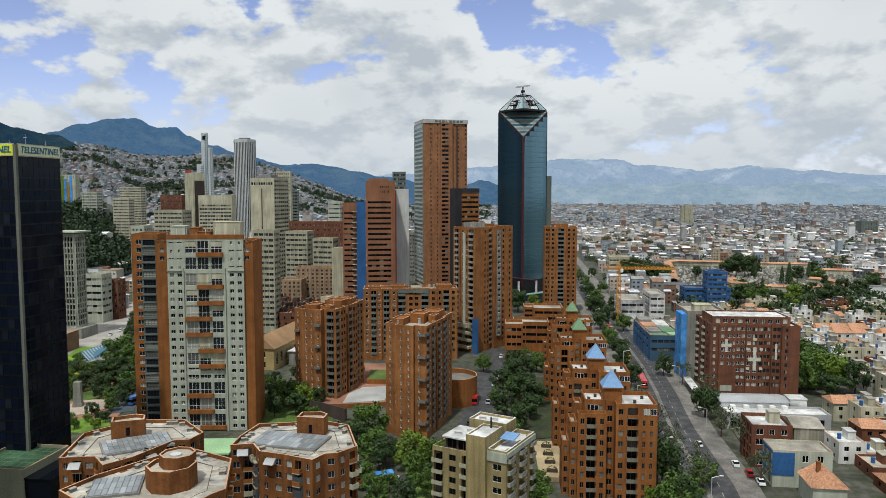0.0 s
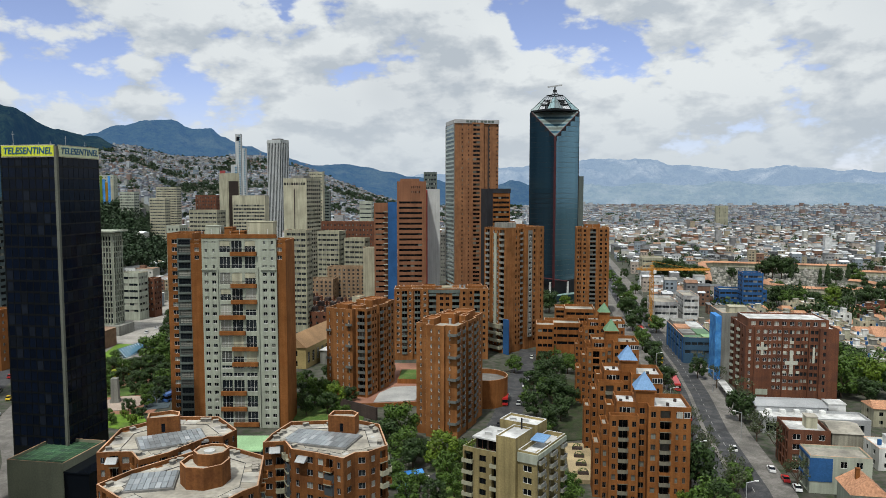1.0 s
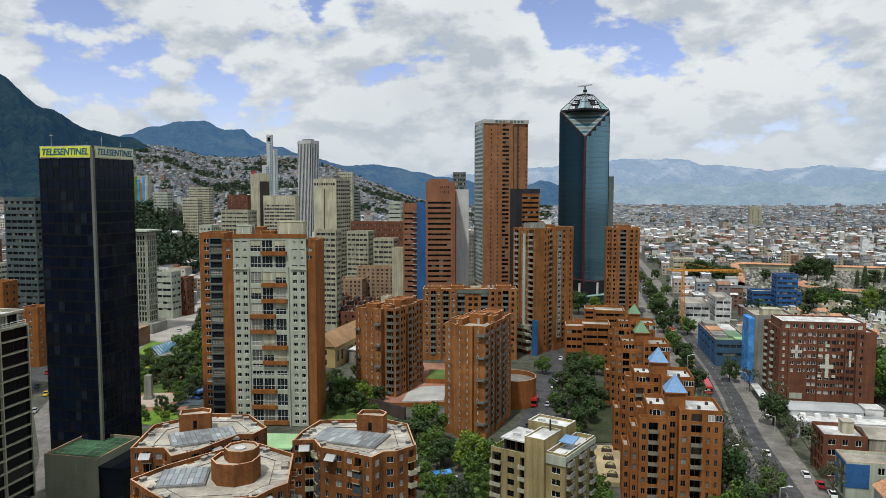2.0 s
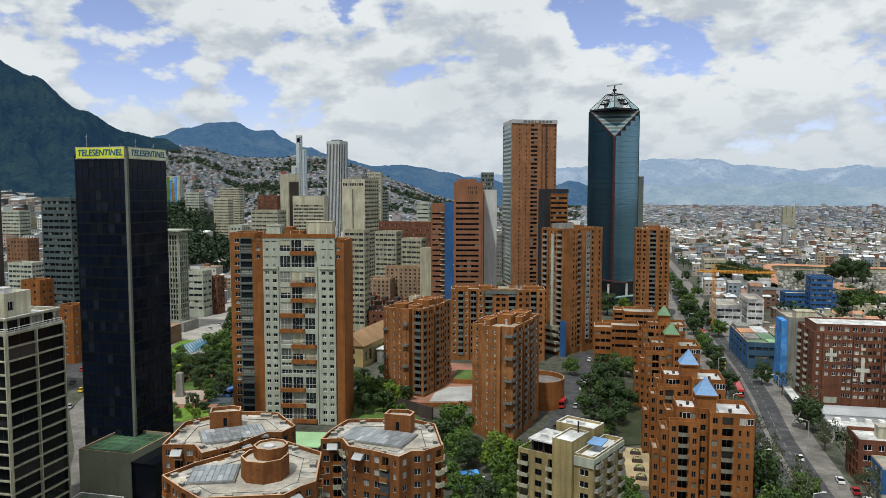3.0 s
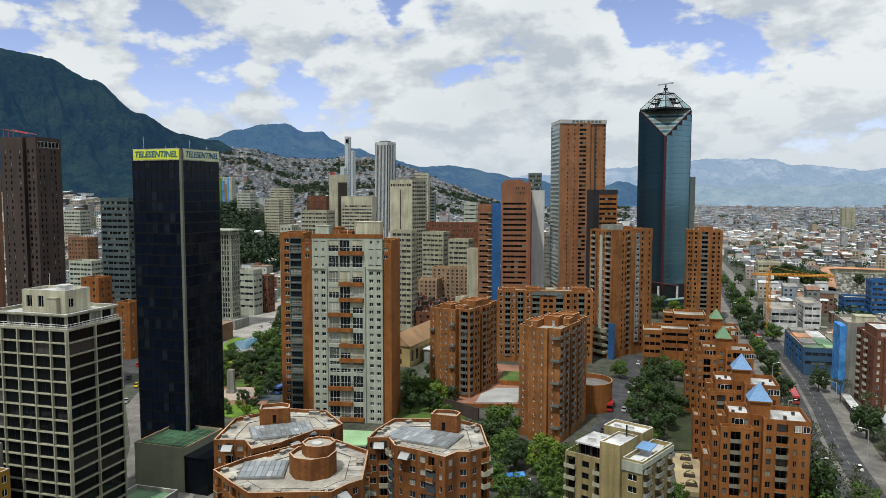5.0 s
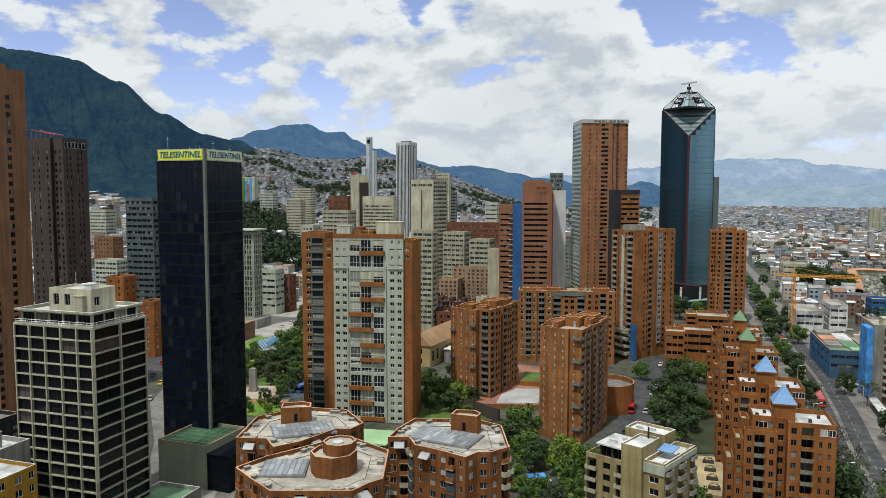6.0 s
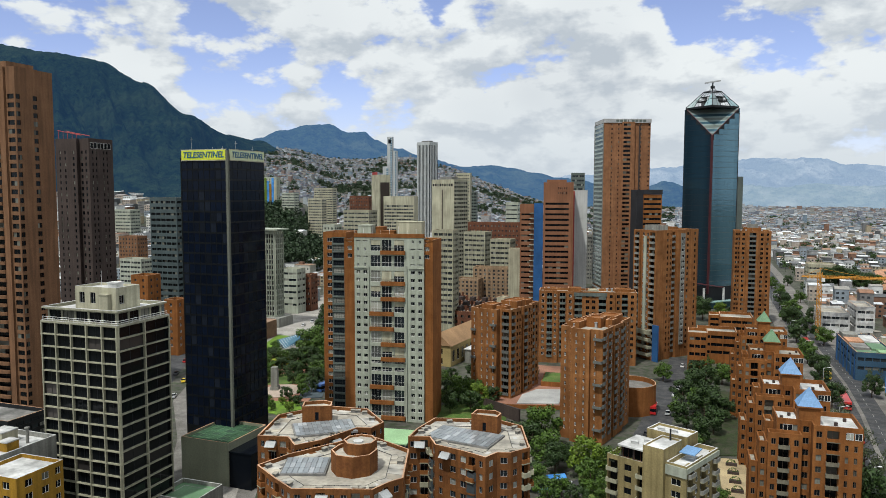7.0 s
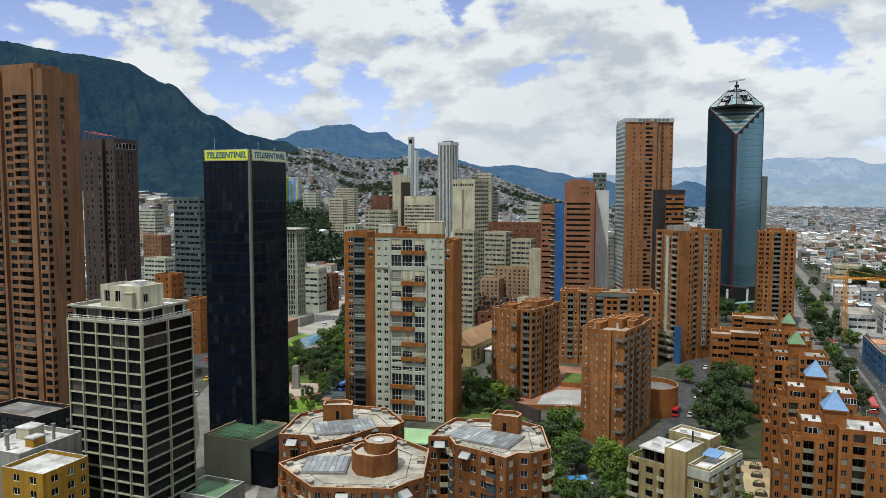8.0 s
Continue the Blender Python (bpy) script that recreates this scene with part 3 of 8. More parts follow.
def hillside(name, dark, light, clear, haze_glow, tree=11.0, tall=7.0):
    """Woods on a slope: crowns as cells of a few greens, wide patches of meadow and scrub, air haze put in as blue
    emission.
    """
    m, nt, p = shader(name)
    p.inputs["Roughness"].default_value, p.inputs["Specular IOR Level"].default_value = 1.0, 0.0
    co = nt.nodes.new("ShaderNodeTexCoord")
    link = nt.links.new
    crowns = nt.nodes.new("ShaderNodeTexVoronoi"); crowns.inputs["Scale"].default_value = 1.0 / tree
    wide = nt.nodes.new("ShaderNodeTexNoise"); wide.inputs["Scale"].default_value, wide.inputs["Detail"].default_value, wide.inputs["Roughness"].default_value = 0.0045, 8, 0.62
    fine = nt.nodes.new("ShaderNodeTexNoise"); fine.inputs["Scale"].default_value, fine.inputs["Detail"].default_value = 0.35 / tree, 6
    for n in (crowns, wide, fine):
        link(co.outputs["Object"], n.inputs["Vector"])
    tone = nt.nodes.new("ShaderNodeMath"); tone.operation = "MULTIPLY_ADD"; tone.inputs[1].default_value = 0.5
    sep = nt.nodes.new("ShaderNodeSeparateColor"); link(crowns.outputs["Color"], sep.inputs[0])
    link(sep.outputs[0], tone.inputs[0]); link(fine.outputs["Fac"], tone.inputs[2])
    rng = nt.nodes.new("ShaderNodeMapRange"); rng.inputs["From Min"].default_value, rng.inputs["From Max"].default_value = 0.4, 1.05
    link(tone.outputs[0], rng.inputs["Value"])
    green = nt.nodes.new("ShaderNodeMix"); green.data_type = "RGBA"; green.inputs[6].default_value, green.inputs[7].default_value = (*dark, 1), (*light, 1)
    link(rng.outputs[0], green.inputs[0])
    open_land = nt.nodes.new("ShaderNodeMapRange"); open_land.inputs["From Min"].default_value, open_land.inputs["From Max"].default_value = 0.5, 0.68
    link(wide.outputs["Fac"], open_land.inputs["Value"])
    mix = nt.nodes.new("ShaderNodeMix"); mix.data_type = "RGBA"; mix.inputs[7].default_value = (*clear, 1)
    link(open_land.outputs[0], mix.inputs[0]); link(green.outputs[2], mix.inputs[6]); link(mix.outputs[2], p.inputs["Base Color"])
    p.inputs["Emission Color"].default_value = (*haze_glow, 1)
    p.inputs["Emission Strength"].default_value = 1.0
    bmp = nt.nodes.new("ShaderNodeBump"); bmp.inputs["Strength"].default_value, bmp.inputs["Distance"].default_value, bmp.invert = 0.8, tall, True
    link(crowns.outputs["Distance"], bmp.inputs["Height"])
    rel = nt.nodes.new("ShaderNodeBump"); rel.inputs["Strength"].default_value, rel.inputs["Distance"].default_value = 1.0, 90.0
    link(wide.outputs["Fac"], rel.inputs["Height"]); link(bmp.outputs[0], rel.inputs["Normal"]); link(rel.outputs[0], p.inputs["Normal"])
    return m


# haze of distance is put into each slope as blue emission, stronger farther off
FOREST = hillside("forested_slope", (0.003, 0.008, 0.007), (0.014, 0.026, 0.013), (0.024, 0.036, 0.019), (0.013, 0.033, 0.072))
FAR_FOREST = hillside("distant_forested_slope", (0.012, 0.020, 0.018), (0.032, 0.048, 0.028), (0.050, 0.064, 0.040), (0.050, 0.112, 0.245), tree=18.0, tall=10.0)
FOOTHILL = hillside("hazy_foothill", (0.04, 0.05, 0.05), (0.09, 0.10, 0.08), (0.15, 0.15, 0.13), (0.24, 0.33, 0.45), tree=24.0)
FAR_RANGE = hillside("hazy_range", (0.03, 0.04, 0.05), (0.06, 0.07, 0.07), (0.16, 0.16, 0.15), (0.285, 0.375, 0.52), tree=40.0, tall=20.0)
EAST_RIDGE = [(-75, 7.5), (-60, 8.5), (-46, 9.8), (-41.4, 9.35), (-38.5, 9.1), (-35.4, 7.7), (-32.5, 5.6), (-29.8, 4.2), (-27.5, 3.8), (-25.0, 2.4), (-22.5, 1.3), (-20.5, 0.2)]
PEAK = [(-34, 2.0), (-29.5, 3.3), (-27.3, 3.96), (-25.8, 4.6), (-24.0, 5.0), (-22.3, 5.15), (-20.9, 4.55), (-19.6, 4.5), (-18.7, 3.96), (-17.1, 3.3), (-14.5, 2.5), (-11.8, 1.95), (-10.0, 2.05), (-8.3, 1.9), (-6.8, 1.5), (-3.6, 1.0), (0.0, 0.3), (5.0, -1.3)]
WEST = [(-9.0, 0.9), (-2.0, 1.3), (2.0, 1.76), (5.5, 2.0), (9.4, 2.4), (12.8, 2.4), (15.7, 1.9), (19.7, 1.5), (22.8, 1.76), (26.8, 1.4), (31.0, 1.05), (38.0, 0.9), (60, 1.0)]
KNOLL = [(0.6, -0.9), (1.6, 0.1), (2.5, 0.6), (3.1, 0.85), (3.7, 0.72), (4.6, 0.45), (6.0, 0.0), (7.5, -0.9)]
FOOTHILLS = [(-4.0, -0.8), (4.0, 0.1), (8.5, 0.55), (11.0, 0.35), (13.5, 0.62), (16.0, 0.4), (19.0, 0.7), (22.5, 0.35), (26.0, 0.6), (31.0, 0.3), (40.0, 0.4), (60.0, -0.8)]
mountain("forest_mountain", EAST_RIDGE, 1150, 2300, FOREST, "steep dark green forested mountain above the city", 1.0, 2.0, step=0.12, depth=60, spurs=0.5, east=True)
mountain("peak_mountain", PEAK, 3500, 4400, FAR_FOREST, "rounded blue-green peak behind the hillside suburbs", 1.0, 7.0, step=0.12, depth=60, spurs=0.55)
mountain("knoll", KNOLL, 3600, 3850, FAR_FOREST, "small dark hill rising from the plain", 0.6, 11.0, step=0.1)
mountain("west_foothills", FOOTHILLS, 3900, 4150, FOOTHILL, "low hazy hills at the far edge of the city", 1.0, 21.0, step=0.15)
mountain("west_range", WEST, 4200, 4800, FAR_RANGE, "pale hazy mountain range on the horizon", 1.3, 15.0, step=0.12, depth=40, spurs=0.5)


# ---- roads and pavements ----


def strip(name, pts, mat, z, label, category="road", kind="structure", thick=0.0):
    """A paved strip along rows (x, y, half width)."""
    s = Soup()
    left, right = [], []
    for k, (x, y, hw) in enumerate(pts):
        a, b = pts[max(0, k - 1)], pts[min(len(pts) - 1, k + 1)]
        d = Vector((b[0] - a[0], b[1] - a[1])).normalized()
        left.append((x - d.y * hw, y + d.x * hw)); right.append((x + d.y * hw, y - d.x * hw))
    for k in range(len(pts) - 1):
        s.quad((*right[k], z), (*right[k + 1], z), (*left[k + 1], z), (*left[k], z))
        if thick:
            s.quad((*right[k], z - thick), (*right[k + 1], z - thick), (*right[k + 1], z), (*right[k], z))
            s.quad((*left[k + 1], z - thick), (*left[k], z - thick), (*left[k], z), (*left[k + 1], z))
    return tagged(new(name, s.mesh(name, mat)), label, category, kind=kind)


AVENUE = [(63, 150, 7.5), (71, 190, 7.5), (77, 239, 7.5), (84.5, 280, 7.5), (91, 325, 7.5), (97, 388, 7.5), (104, 459, 7.5), (115, 560, 7.5), (134, 719, 7.0), (175, 1100, 6.5)]
strip("pavement_1", [(x, y, 14) for x, y, w in AVENUE], PAVING, 0.16, "pale worn paving along the tree-lined avenue", "pavement", thick=0.16)
strip("road_1", AVENUE, ASPHALT, 0.20, "grey asphalt avenue with bus lanes")
SIDE = [(-80, 110, 7), (-104, 170, 7), (-124, 208, 8), (-148, 245, 10), (-165, 300, 12), (-176, 354, 12), (-190, 425, 12), (-205, 520, 11), (-222, 640, 10)]
strip("pavement_2", [(x, y, w + 5) for x, y, w in SIDE], PAVING, 0.10, "pale concrete pavement beside the side avenue", "pavement", thick=0.10)
strip("road_2", SIDE, surface("light_asphalt", (0.36, 0.34, 0.31), stain=0.3, spread=0.3), 0.14, "wide pale concrete avenue curving past the plaza")
strip("road_3", [(-30, 190, 4), (-8, 192, 5), (6, 215, 5), (13, 251, 5), (20, 296, 5), (30, 359, 5)], ASPHALT, 0.08, "narrow asphalt street between the brick towers")
strip("road_4", [(-30, 190, 4), (-42, 205, 4), (-58, 212, 4), (-80, 205, 4), (-104, 190, 4)], ASPHALT, 0.06, "asphalt lane in front of the apartment slab")

strip("road_5", [(-150, 205, 4), (-172, 238, 5), (-190, 276, 5.5), (-206, 320, 5.5), (-222, 372, 5)], ASPHALT, 0.07, "asphalt lane with parked cars behind the black tower")

# ---- towers ----


def simple_tower(name, x, y, yaw, w, d, h, wall_mat, label, nf, nw, ns, ww=1.4, wh=1.4, glass=GLASS, roof_mat=ROOF, parapet=1.0, category="building", strip_win=False, back=False):
    """A plain slab or tower: nf floors, nw windows along the front, ns along each visible flank."""
    b = thing(name, at(x, y, yaw), label, category)
    poly = rect(0, 0, w, d)
    fh = h / nf
    ops = {}
    for j, n in ((0, nw), (1, ns), (3, ns)):
        if n:
            L = edge_len(poly, j)
            cw = (L - 2 * 0.5) / n - 0.35 if strip_win else min(ww, (L - 1) / n - 0.3)
            ops[j] = grid_open(cols(L, n, cw, 0.5), nf, fh, 0, fh * 0.3, min(wh, fh * 0.55), first=1)
    shell(b, poly, h, wall_mat, ops, glass, DARK_METAL if strip_win else WHITE_METAL, 1, roof_mat, parapet)
    return b


def tele_tower():
    b = thing("office_tower", at(-122.5, 187.4, -8), "black glass office tower with a yellow sign band", "office tower")
    w, d, h = 16.4, 17.1, 87.5
    poly = rect(0, 0, w, d)
    nf = 26
    fh = (h - 10) / nf
    ops = {}
    for j, n in ((0, 8), (1, 8), (3, 8)):
        L = edge_len(poly, j)
        ops[j] = [(0.35 + k * (L - 0.7) / n + 0.03, 10 + f * fh + 0.34, 0.35 + (k + 1) * (L - 0.7) / n - 0.03, 10 + (f + 1) * fh - 0.05) for f in range(nf) for k in range(n)]
    black = surface("black_mullion", (0.004, 0.005, 0.006), rough=0.4, stain=0.1, spec=0.15)
    shell(b, poly, h, black, ops, pane("night_blue_glass", (0.002, 0.004, 0.010), (0.012, 0.016, 0.026), 0.2, rough=0.1, spec=0.10), black, 0, ROOF_DARK, 0.6, recess=0.06, coping=DARK_METAL)
    part("corner_mullion", Soup().box(w - 0.45, -0.3, 0, w + 0.3, 0.45, h + 2.4).mesh("corner_mullion", surface("olive_grey_panel", (0.13, 0.135, 0.11), stain=0.2)), b, label="pale concrete corner mullion")
    sign_yellow = surface("yellow_sign", (0.62, 0.66, 0.05), rough=0.5, stain=0.1)
    sign_white = surface("cream_sign", (0.62, 0.66, 0.42), rough=0.5, stain=0.1)
    letters = surface("blue_letters", (0.01, 0.10, 0.22), rough=0.5, stain=0.1)
    for j in (0, 1):
        L = edge_len(poly, j)
        f = edge_frame(poly, j, 0, h - 0.2, 0)
        band = part("sign_band", Soup().box(0.8, -0.35, 0, L - 0.4, -0.1, 2.7).mesh("sign_band", (sign_yellow, sign_white)[j]), b, f, "yellow illuminated-style sign panel")
        part("sign_rim", Soup().box(0.6, -0.30, -0.25, L - 0.2, -0.05, 0).box(0.6, -0.30, 2.7, L - 0.2, -0.05, 2.95).mesh("sign_rim", CREAM), b, f)
        curve = bpy.data.curves.new("sign_text", "FONT")
        curve.body, curve.size, curve.extrude, curve.shear = "TELESENTINEL", 2.35, 0.04, 0.2
        curve.align_x, curve.align_y, curve.offset = "CENTER", "CENTER", 0.03
        tmp = bpy.data.objects.new("tmp", curve)
        me = bpy.data.meshes.new_from_object(tmp)
        bpy.data.objects.remove(tmp)
        me.materials.clear(); me.materials.append(letters)
        wide = max(v.co.x for v in me.vertices) - min(v.co.x for v in me.vertices)
        k = (L - 2.4) / wide
        for v in me.vertices:
            v.co.x *= k
        part("sign_text", me, b, f @ Matrix.Translation((L / 2 + 0.2, -0.42, 1.35)) @ pose(0, 0, 0, 90, 0, 0), "blue slanted sign letters")
    for x, y, z in ((2.0, 2.5, 6.5), (5.5, 12.0, 4.5), (9.0, 3.0, 3.6), (12.5, 9.0, 5.6), (14.6, 14.0, 4.2)):
        part("roof_mast", Soup().bar((0, 0, -0.5), (0, 0, z), 0.06).bar((-0.5, 0, z - 0.8), (0.5, 0, z - 0.8), 0.04).mesh("roof_mast", METAL), b, Matrix.Translation((x, y, h)))
    part("plant_room", Soup().box(4, 5, h - 0.4, 12.5, 12.5, h + 2.4).mesh("plant_room", DARK_METAL), b)
    # podium with the mossy deck
    p = thing("podium", at(-114.8, 172.6, -8), "low olive podium with a mossy green deck", "podium")
    pp = rect(0, 0, 15.6, 17.0)
    shell(p, pp, 11.5, surface("olive_render", (0.225, 0.235, 0.165), stain=0.2, streak=0.08), {}, roof_mat=GREEN_FELT, parapet=0.5)
    s = Soup()
    for k in range(7):
        s.box(0.5 + k * 2.1, 0.6, 11.22, 0.62 + k * 2.1, 16.4, 11.3)
    for k in range(6):
        s.box(0.5, 0.8 + k * 2.6, 11.22, 15.1, 0.9 + k * 2.6, 11.31)
    part("deck_joints", s.mesh("deck_joints", GREEN_ROOF), p)
    part("glazed_flank", Soup().box(15.65, 0.2, 0, 22.5, 20, 9.5).box(15.62, 0.0, 9.5, 22.8, 20.2, 9.9).mesh("glazed_flank", GLASS_BLACK), p, label="black glazed flank")


def grid_office():
    b = thing("office_block", at(-129.4, 140.6, -6), "concrete-framed office block with dark windows and a white roof terrace", "office building")
    w, d = 22.3, 16.9
    h, fh, nf = 48.5, 2.85, 17
    poly = rect(0, 0, w, d)
    ops = {}
    for j, n in ((0, 5), (1, 2)):
        L = edge_len(poly, j)
        c = L / n
        ops[j] = [(k * c + 0.14, f * fh + 0.27, (k + 1) * c - 0.14, (f + 1) * fh - 0.06) for f in range(nf) for k in range(n)]
    shell(b, poly, h, FRAME_CONCRETE, ops, pane("smoked_office_glass", (0.004, 0.005, 0.006), (0.10, 0.09, 0.085), 0.07, spec=0.18), DARK_METAL, 1, ROOF_WHITE, 0.35, recess=0.55, coping=ROOF_WHITE)
    # piers stand proud of the spandrels
    for j, n in ((0, 5), (1, 2)):
        L = edge_len(poly, j)
        for k in range(n + 1):
            u = min(max(k * L / n, 0.3), L - 0.3)
            part("pier", Soup().box(-0.15, -0.16, 0, 0.15, 0, h).mesh("pier", FRAME_CONCRETE), b, edge_frame(poly, j, u, 0, 0))
        for f in range(1, nf):
            part("ledge", Soup().box(0, -0.12, 0.02, L, 0, 0.22).mesh("ledge", FRAME_CONCRETE), b, edge_frame(poly, j, 0, f * fh, 0))
    # set-back top storey with roof slab, parapet and plant room
    top = rect(0.6, 1.6, w - 1.5, d - 1.0)
    ops = {j: grid_open(cols(edge_len(top, j), n, edge_len(top, j) / n - 0.6, 0.3), 1, 3.0, h, 0.3, 2.4) for j, n in ((0, 5), (1, 4))}
    shell(b, top, h + 3.0, FRAME_CONCRETE, ops, GLASS_DIM, DARK_METAL, 1.2, None, z0=h - 0.4, name="top_storey")
    part("roof_slab", roof_mesh(inset(top, -0.9), h + 3.0, FRAME_CONCRETE, ROOF_WHITE, 0.45, 0.5, coping=ROOF_WHITE), b)
    pl = rect(5.5, 5.0, 17.5, 12.5)
    shell(b, pl, h + 7.6, CREAM, {0: [(1.2, h + 4.0, 2.8, h + 6.6), (4.4, h + 4.0, 6.0, h + 6.6)], 1: [(1.0, h + 4.0, 2.6, h + 6.0)]}, GLASS_DIM, METAL, 1, ROOF_WHITE, 0.3, z0=h + 2.5, name="plant_room", coping=ROOF_WHITE)
    hut(b, 13.5, 4.0, 16.0, 6.0, h + 2.7, h + 6.2, CREAM)
    hut(b, 13.2, 7.0, 15.8, 9.2, h + 7.2, h + 8.6, ROOF_WHITE)
    part("mast", Soup().bar((8.5, 10, h + 7.4), (8.5, 10, h + 11), 0.08).mesh("mast", METAL), b)
    s = Soup()
    for (x0, y0, x1, y1) in ((0.2, 0.4, w - 0.3, 0.4), (w - 0.3, 0.4, w - 0.3, d - 0.5)):
        for z in (0.75, 1.2):
            s.bar((x0, y0, h + z), (x1, y1, h + z), 0.05)
        n = 14
        for k in range(n + 1):
            s.bar((x0 + (x1 - x0) * k / n, y0 + (y1 - y0) * k / n, h + 0.2), (x0 + (x1 - x0) * k / n, y0 + (y1 - y0) * k / n, h + 1.2), 0.04)
    part("railing", s.mesh("railing", WHITE_METAL), b)


def apartment_slab():
    b = thing("apartment_tower", at(-91.4, 234.5, 2), "white and orange brick apartment tower with boxed balconies", "apartment tower")
    h, fh, nf = 63.0, 2.62, 24
    W = 31.1
    a0, a1 = 3.9, 28.2
    body = rect(0, 0.8, W, 15)
    shell(b, body, h - 1.5, BRICK, {0: grid_open([(2.0, 1.5)], nf, fh, 0, 1.0, 1.3, first=21) + grid_open([(W - 2.0, 1.6)], nf, fh, 0, 1.0, 1.3, first=21)}, roof_mat=ROOF, parapet=0.8, name="brick_wall")
    face = rect(a0, 0, a1, 0.78)
    L = a1 - a0
    ops = []
    for f in range(nf):
        z = f * fh
        for u in (1.35, 3.85):
            for q in (u, L - u):
                if f < 20:
                    ops.append((q - 0.68, z + 0.85, q + 0.68, z + 2.05))
                elif (f + int(q)) % 2:
                    ops.append((q - 0.35, z + 0.8, q + 0.35, z + 1.9))
                else:
                    ops.append((q - 0.85, z + 1.3, q + 0.85, z + 1.75))
    # double-height living rooms in the middle bay: three tall windows a level, a brick box under most
    bays = ((5.75, 9.2), (9.6, 13.1), (13.95, 17.45))
    levels = [(62.3, 0), (57.0, None), (51.8, 0), (46.5, 0), (41.4, 1), (36.2, 1), (30.9, 0), (25.8, 0), (16.1, 1), (10.8, 1), (5.5, 0)]
    big = [(u0, z - 3.85, u1, z) for z, k in levels for u0, u1 in bays] + [(u0, 19.9, u1, 21.0) for u0, u1 in bays] + [(u0, 17.2, u1, 18.6) for u0, u1 in bays]
    part("white_wall", wall_soup(face, h, {0: ops + big}, 0.0, 0.3).mesh("white_wall", PLASTER), b, label="white rendered facade panel")
    part("parapet", Soup().box(a0 - 0.1, -0.15, h, a1 + 0.1, 0.75, h + 1.3).mesh("parapet", BRICK), b, label="orange brick parapet")
    put_windows(b, face, {0: big}, GLASS, WHITE_METAL, 2, 0.28, True, "balcony_window")
    put_windows(b, face, {0: ops}, GLASS_DIM, WHITE_METAL, 1, 0.28)
    rnd = random.Random(4)
    for z, k in levels:
        if k is not None:
            part("balcony_box", Soup().box(0, -0.9, -1.15, 8.5, 0, 0.15).mesh("balcony_box", BRICK), b, edge_frame(face, 0, 5.4 if k else 9.4, z - 3.85, 0), "orange brick balcony front")
        part("railing", Soup().box(5.7, -0.12, 0.95, 17.5, -0.04, 1.02).mesh("railing", DARK_METAL), b, edge_frame(face, 0, 0, z - 3.85, 0))
        for u0, u1 in bays:
            if rnd.random() < 0.3:
                part("blind", Soup().box(u0 + 0.1, 0.16, 2.0 if rnd.random() < 0.5 else 0.2, u1 - 0.1, 0.2, 3.75).mesh("blind", CREAM), b, edge_frame(face, 0, 0, z - 3.85, 0), "drawn pale blind")
    for u in (5.05, 18.25):
        part("fin", Soup().box(-0.22, -0.5, 0, 0.22, 0, 53.5).mesh("fin", PLASTER), b, edge_frame(face, 0, u, 0, 0))
    part("crown_panel", Soup().box(-0.15, -0.35, 52.6, 5.2, -0.02, 52.9).box(L - 5.2, -0.35, 52.6, L + 0.15, -0.02, 52.9).mesh("crown_panel", PLASTER), b, edge_frame(face, 0, 0, 0, 0))
    # recessed wing
    wing = rect(-8.4, 3.0, 0, 15)
    ops = {0: grid_open([(2.3, 1.7)], nf, fh, 0, 0.8, 1.4, first=1) + grid_open([(5.7, 3.4)], nf, fh, 0, 0.4, 1.9, first=1)}
    shell(b, wing, h + 0.5, BRICK, ops, GLASS, WHITE_METAL, 1.2, ROOF, 1.0, name="wing_wall")
    part("wing_panel", wall_soup(rect(-5.1, 2.6, -0.3, 3.0), h - 0.2, {0: grid_open([(2.4, 3.9)], nf, fh, 0, 0.5, 1.75, first=1)}, 0, 0.35).mesh("wing_panel", GREYWALL), b, label="blue-grey window bay")
    put_windows(b, rect(-5.1, 2.6, -0.3, 3.0), {0: grid_open([(2.4, 3.9)], nf, fh, 0, 0.5, 1.75, first=1)}, GLASS, DARK_METAL, 3, 0.2, True, "bay_window")
    for f in range(1, nf):
        part("bay_sill", Soup().box(-5.0, 2.4, 0, -0.4, 2.6, 0.3).mesh("bay_sill", GREYWALL), b, Matrix.Translation((0, 0, f * fh - 0.1)))
    for x0, x1, y0, z1, m in ((3.4, 8.0, 6.0, 3.6, PLASTER), (17.2, 26.0, 6.0, 5.0, CREAM), (9.4, 12.0, 7.0, 3.0, BRICK), (12.4, 16.4, 5.0, 1.8, BRICK)):
        hut(b, x0, y0, x1, y0 + 5, h - 1.5, h + z1, m)
    s = Soup()
    for k in range(9):
        x = 3 + k * 3.1
        s.bar((x, 3.5, h - 1), (x, 3.5, h + 2.2 + (k % 3) * 0.7), 0.06)
    part("aerials", s.mesh("aerials", WHITE_METAL), b)
    c = thing("entrance_canopy", at(-77, 203, 2), "pale green flat canopy before the apartment tower", "canopy")
    s = Soup().box(0, 0, 3.4, 17, 13, 3.8)
    part("canopy_roof", s.mesh("canopy_roof", GREEN_CANOPY), c)
    for x in (0.4, 16.3):
        for y in (0.4, 12.3):
            part("post", Soup().box(x, y, 0, x + 0.35, y + 0.35, 3.4).mesh("post", CONCRETE), c)


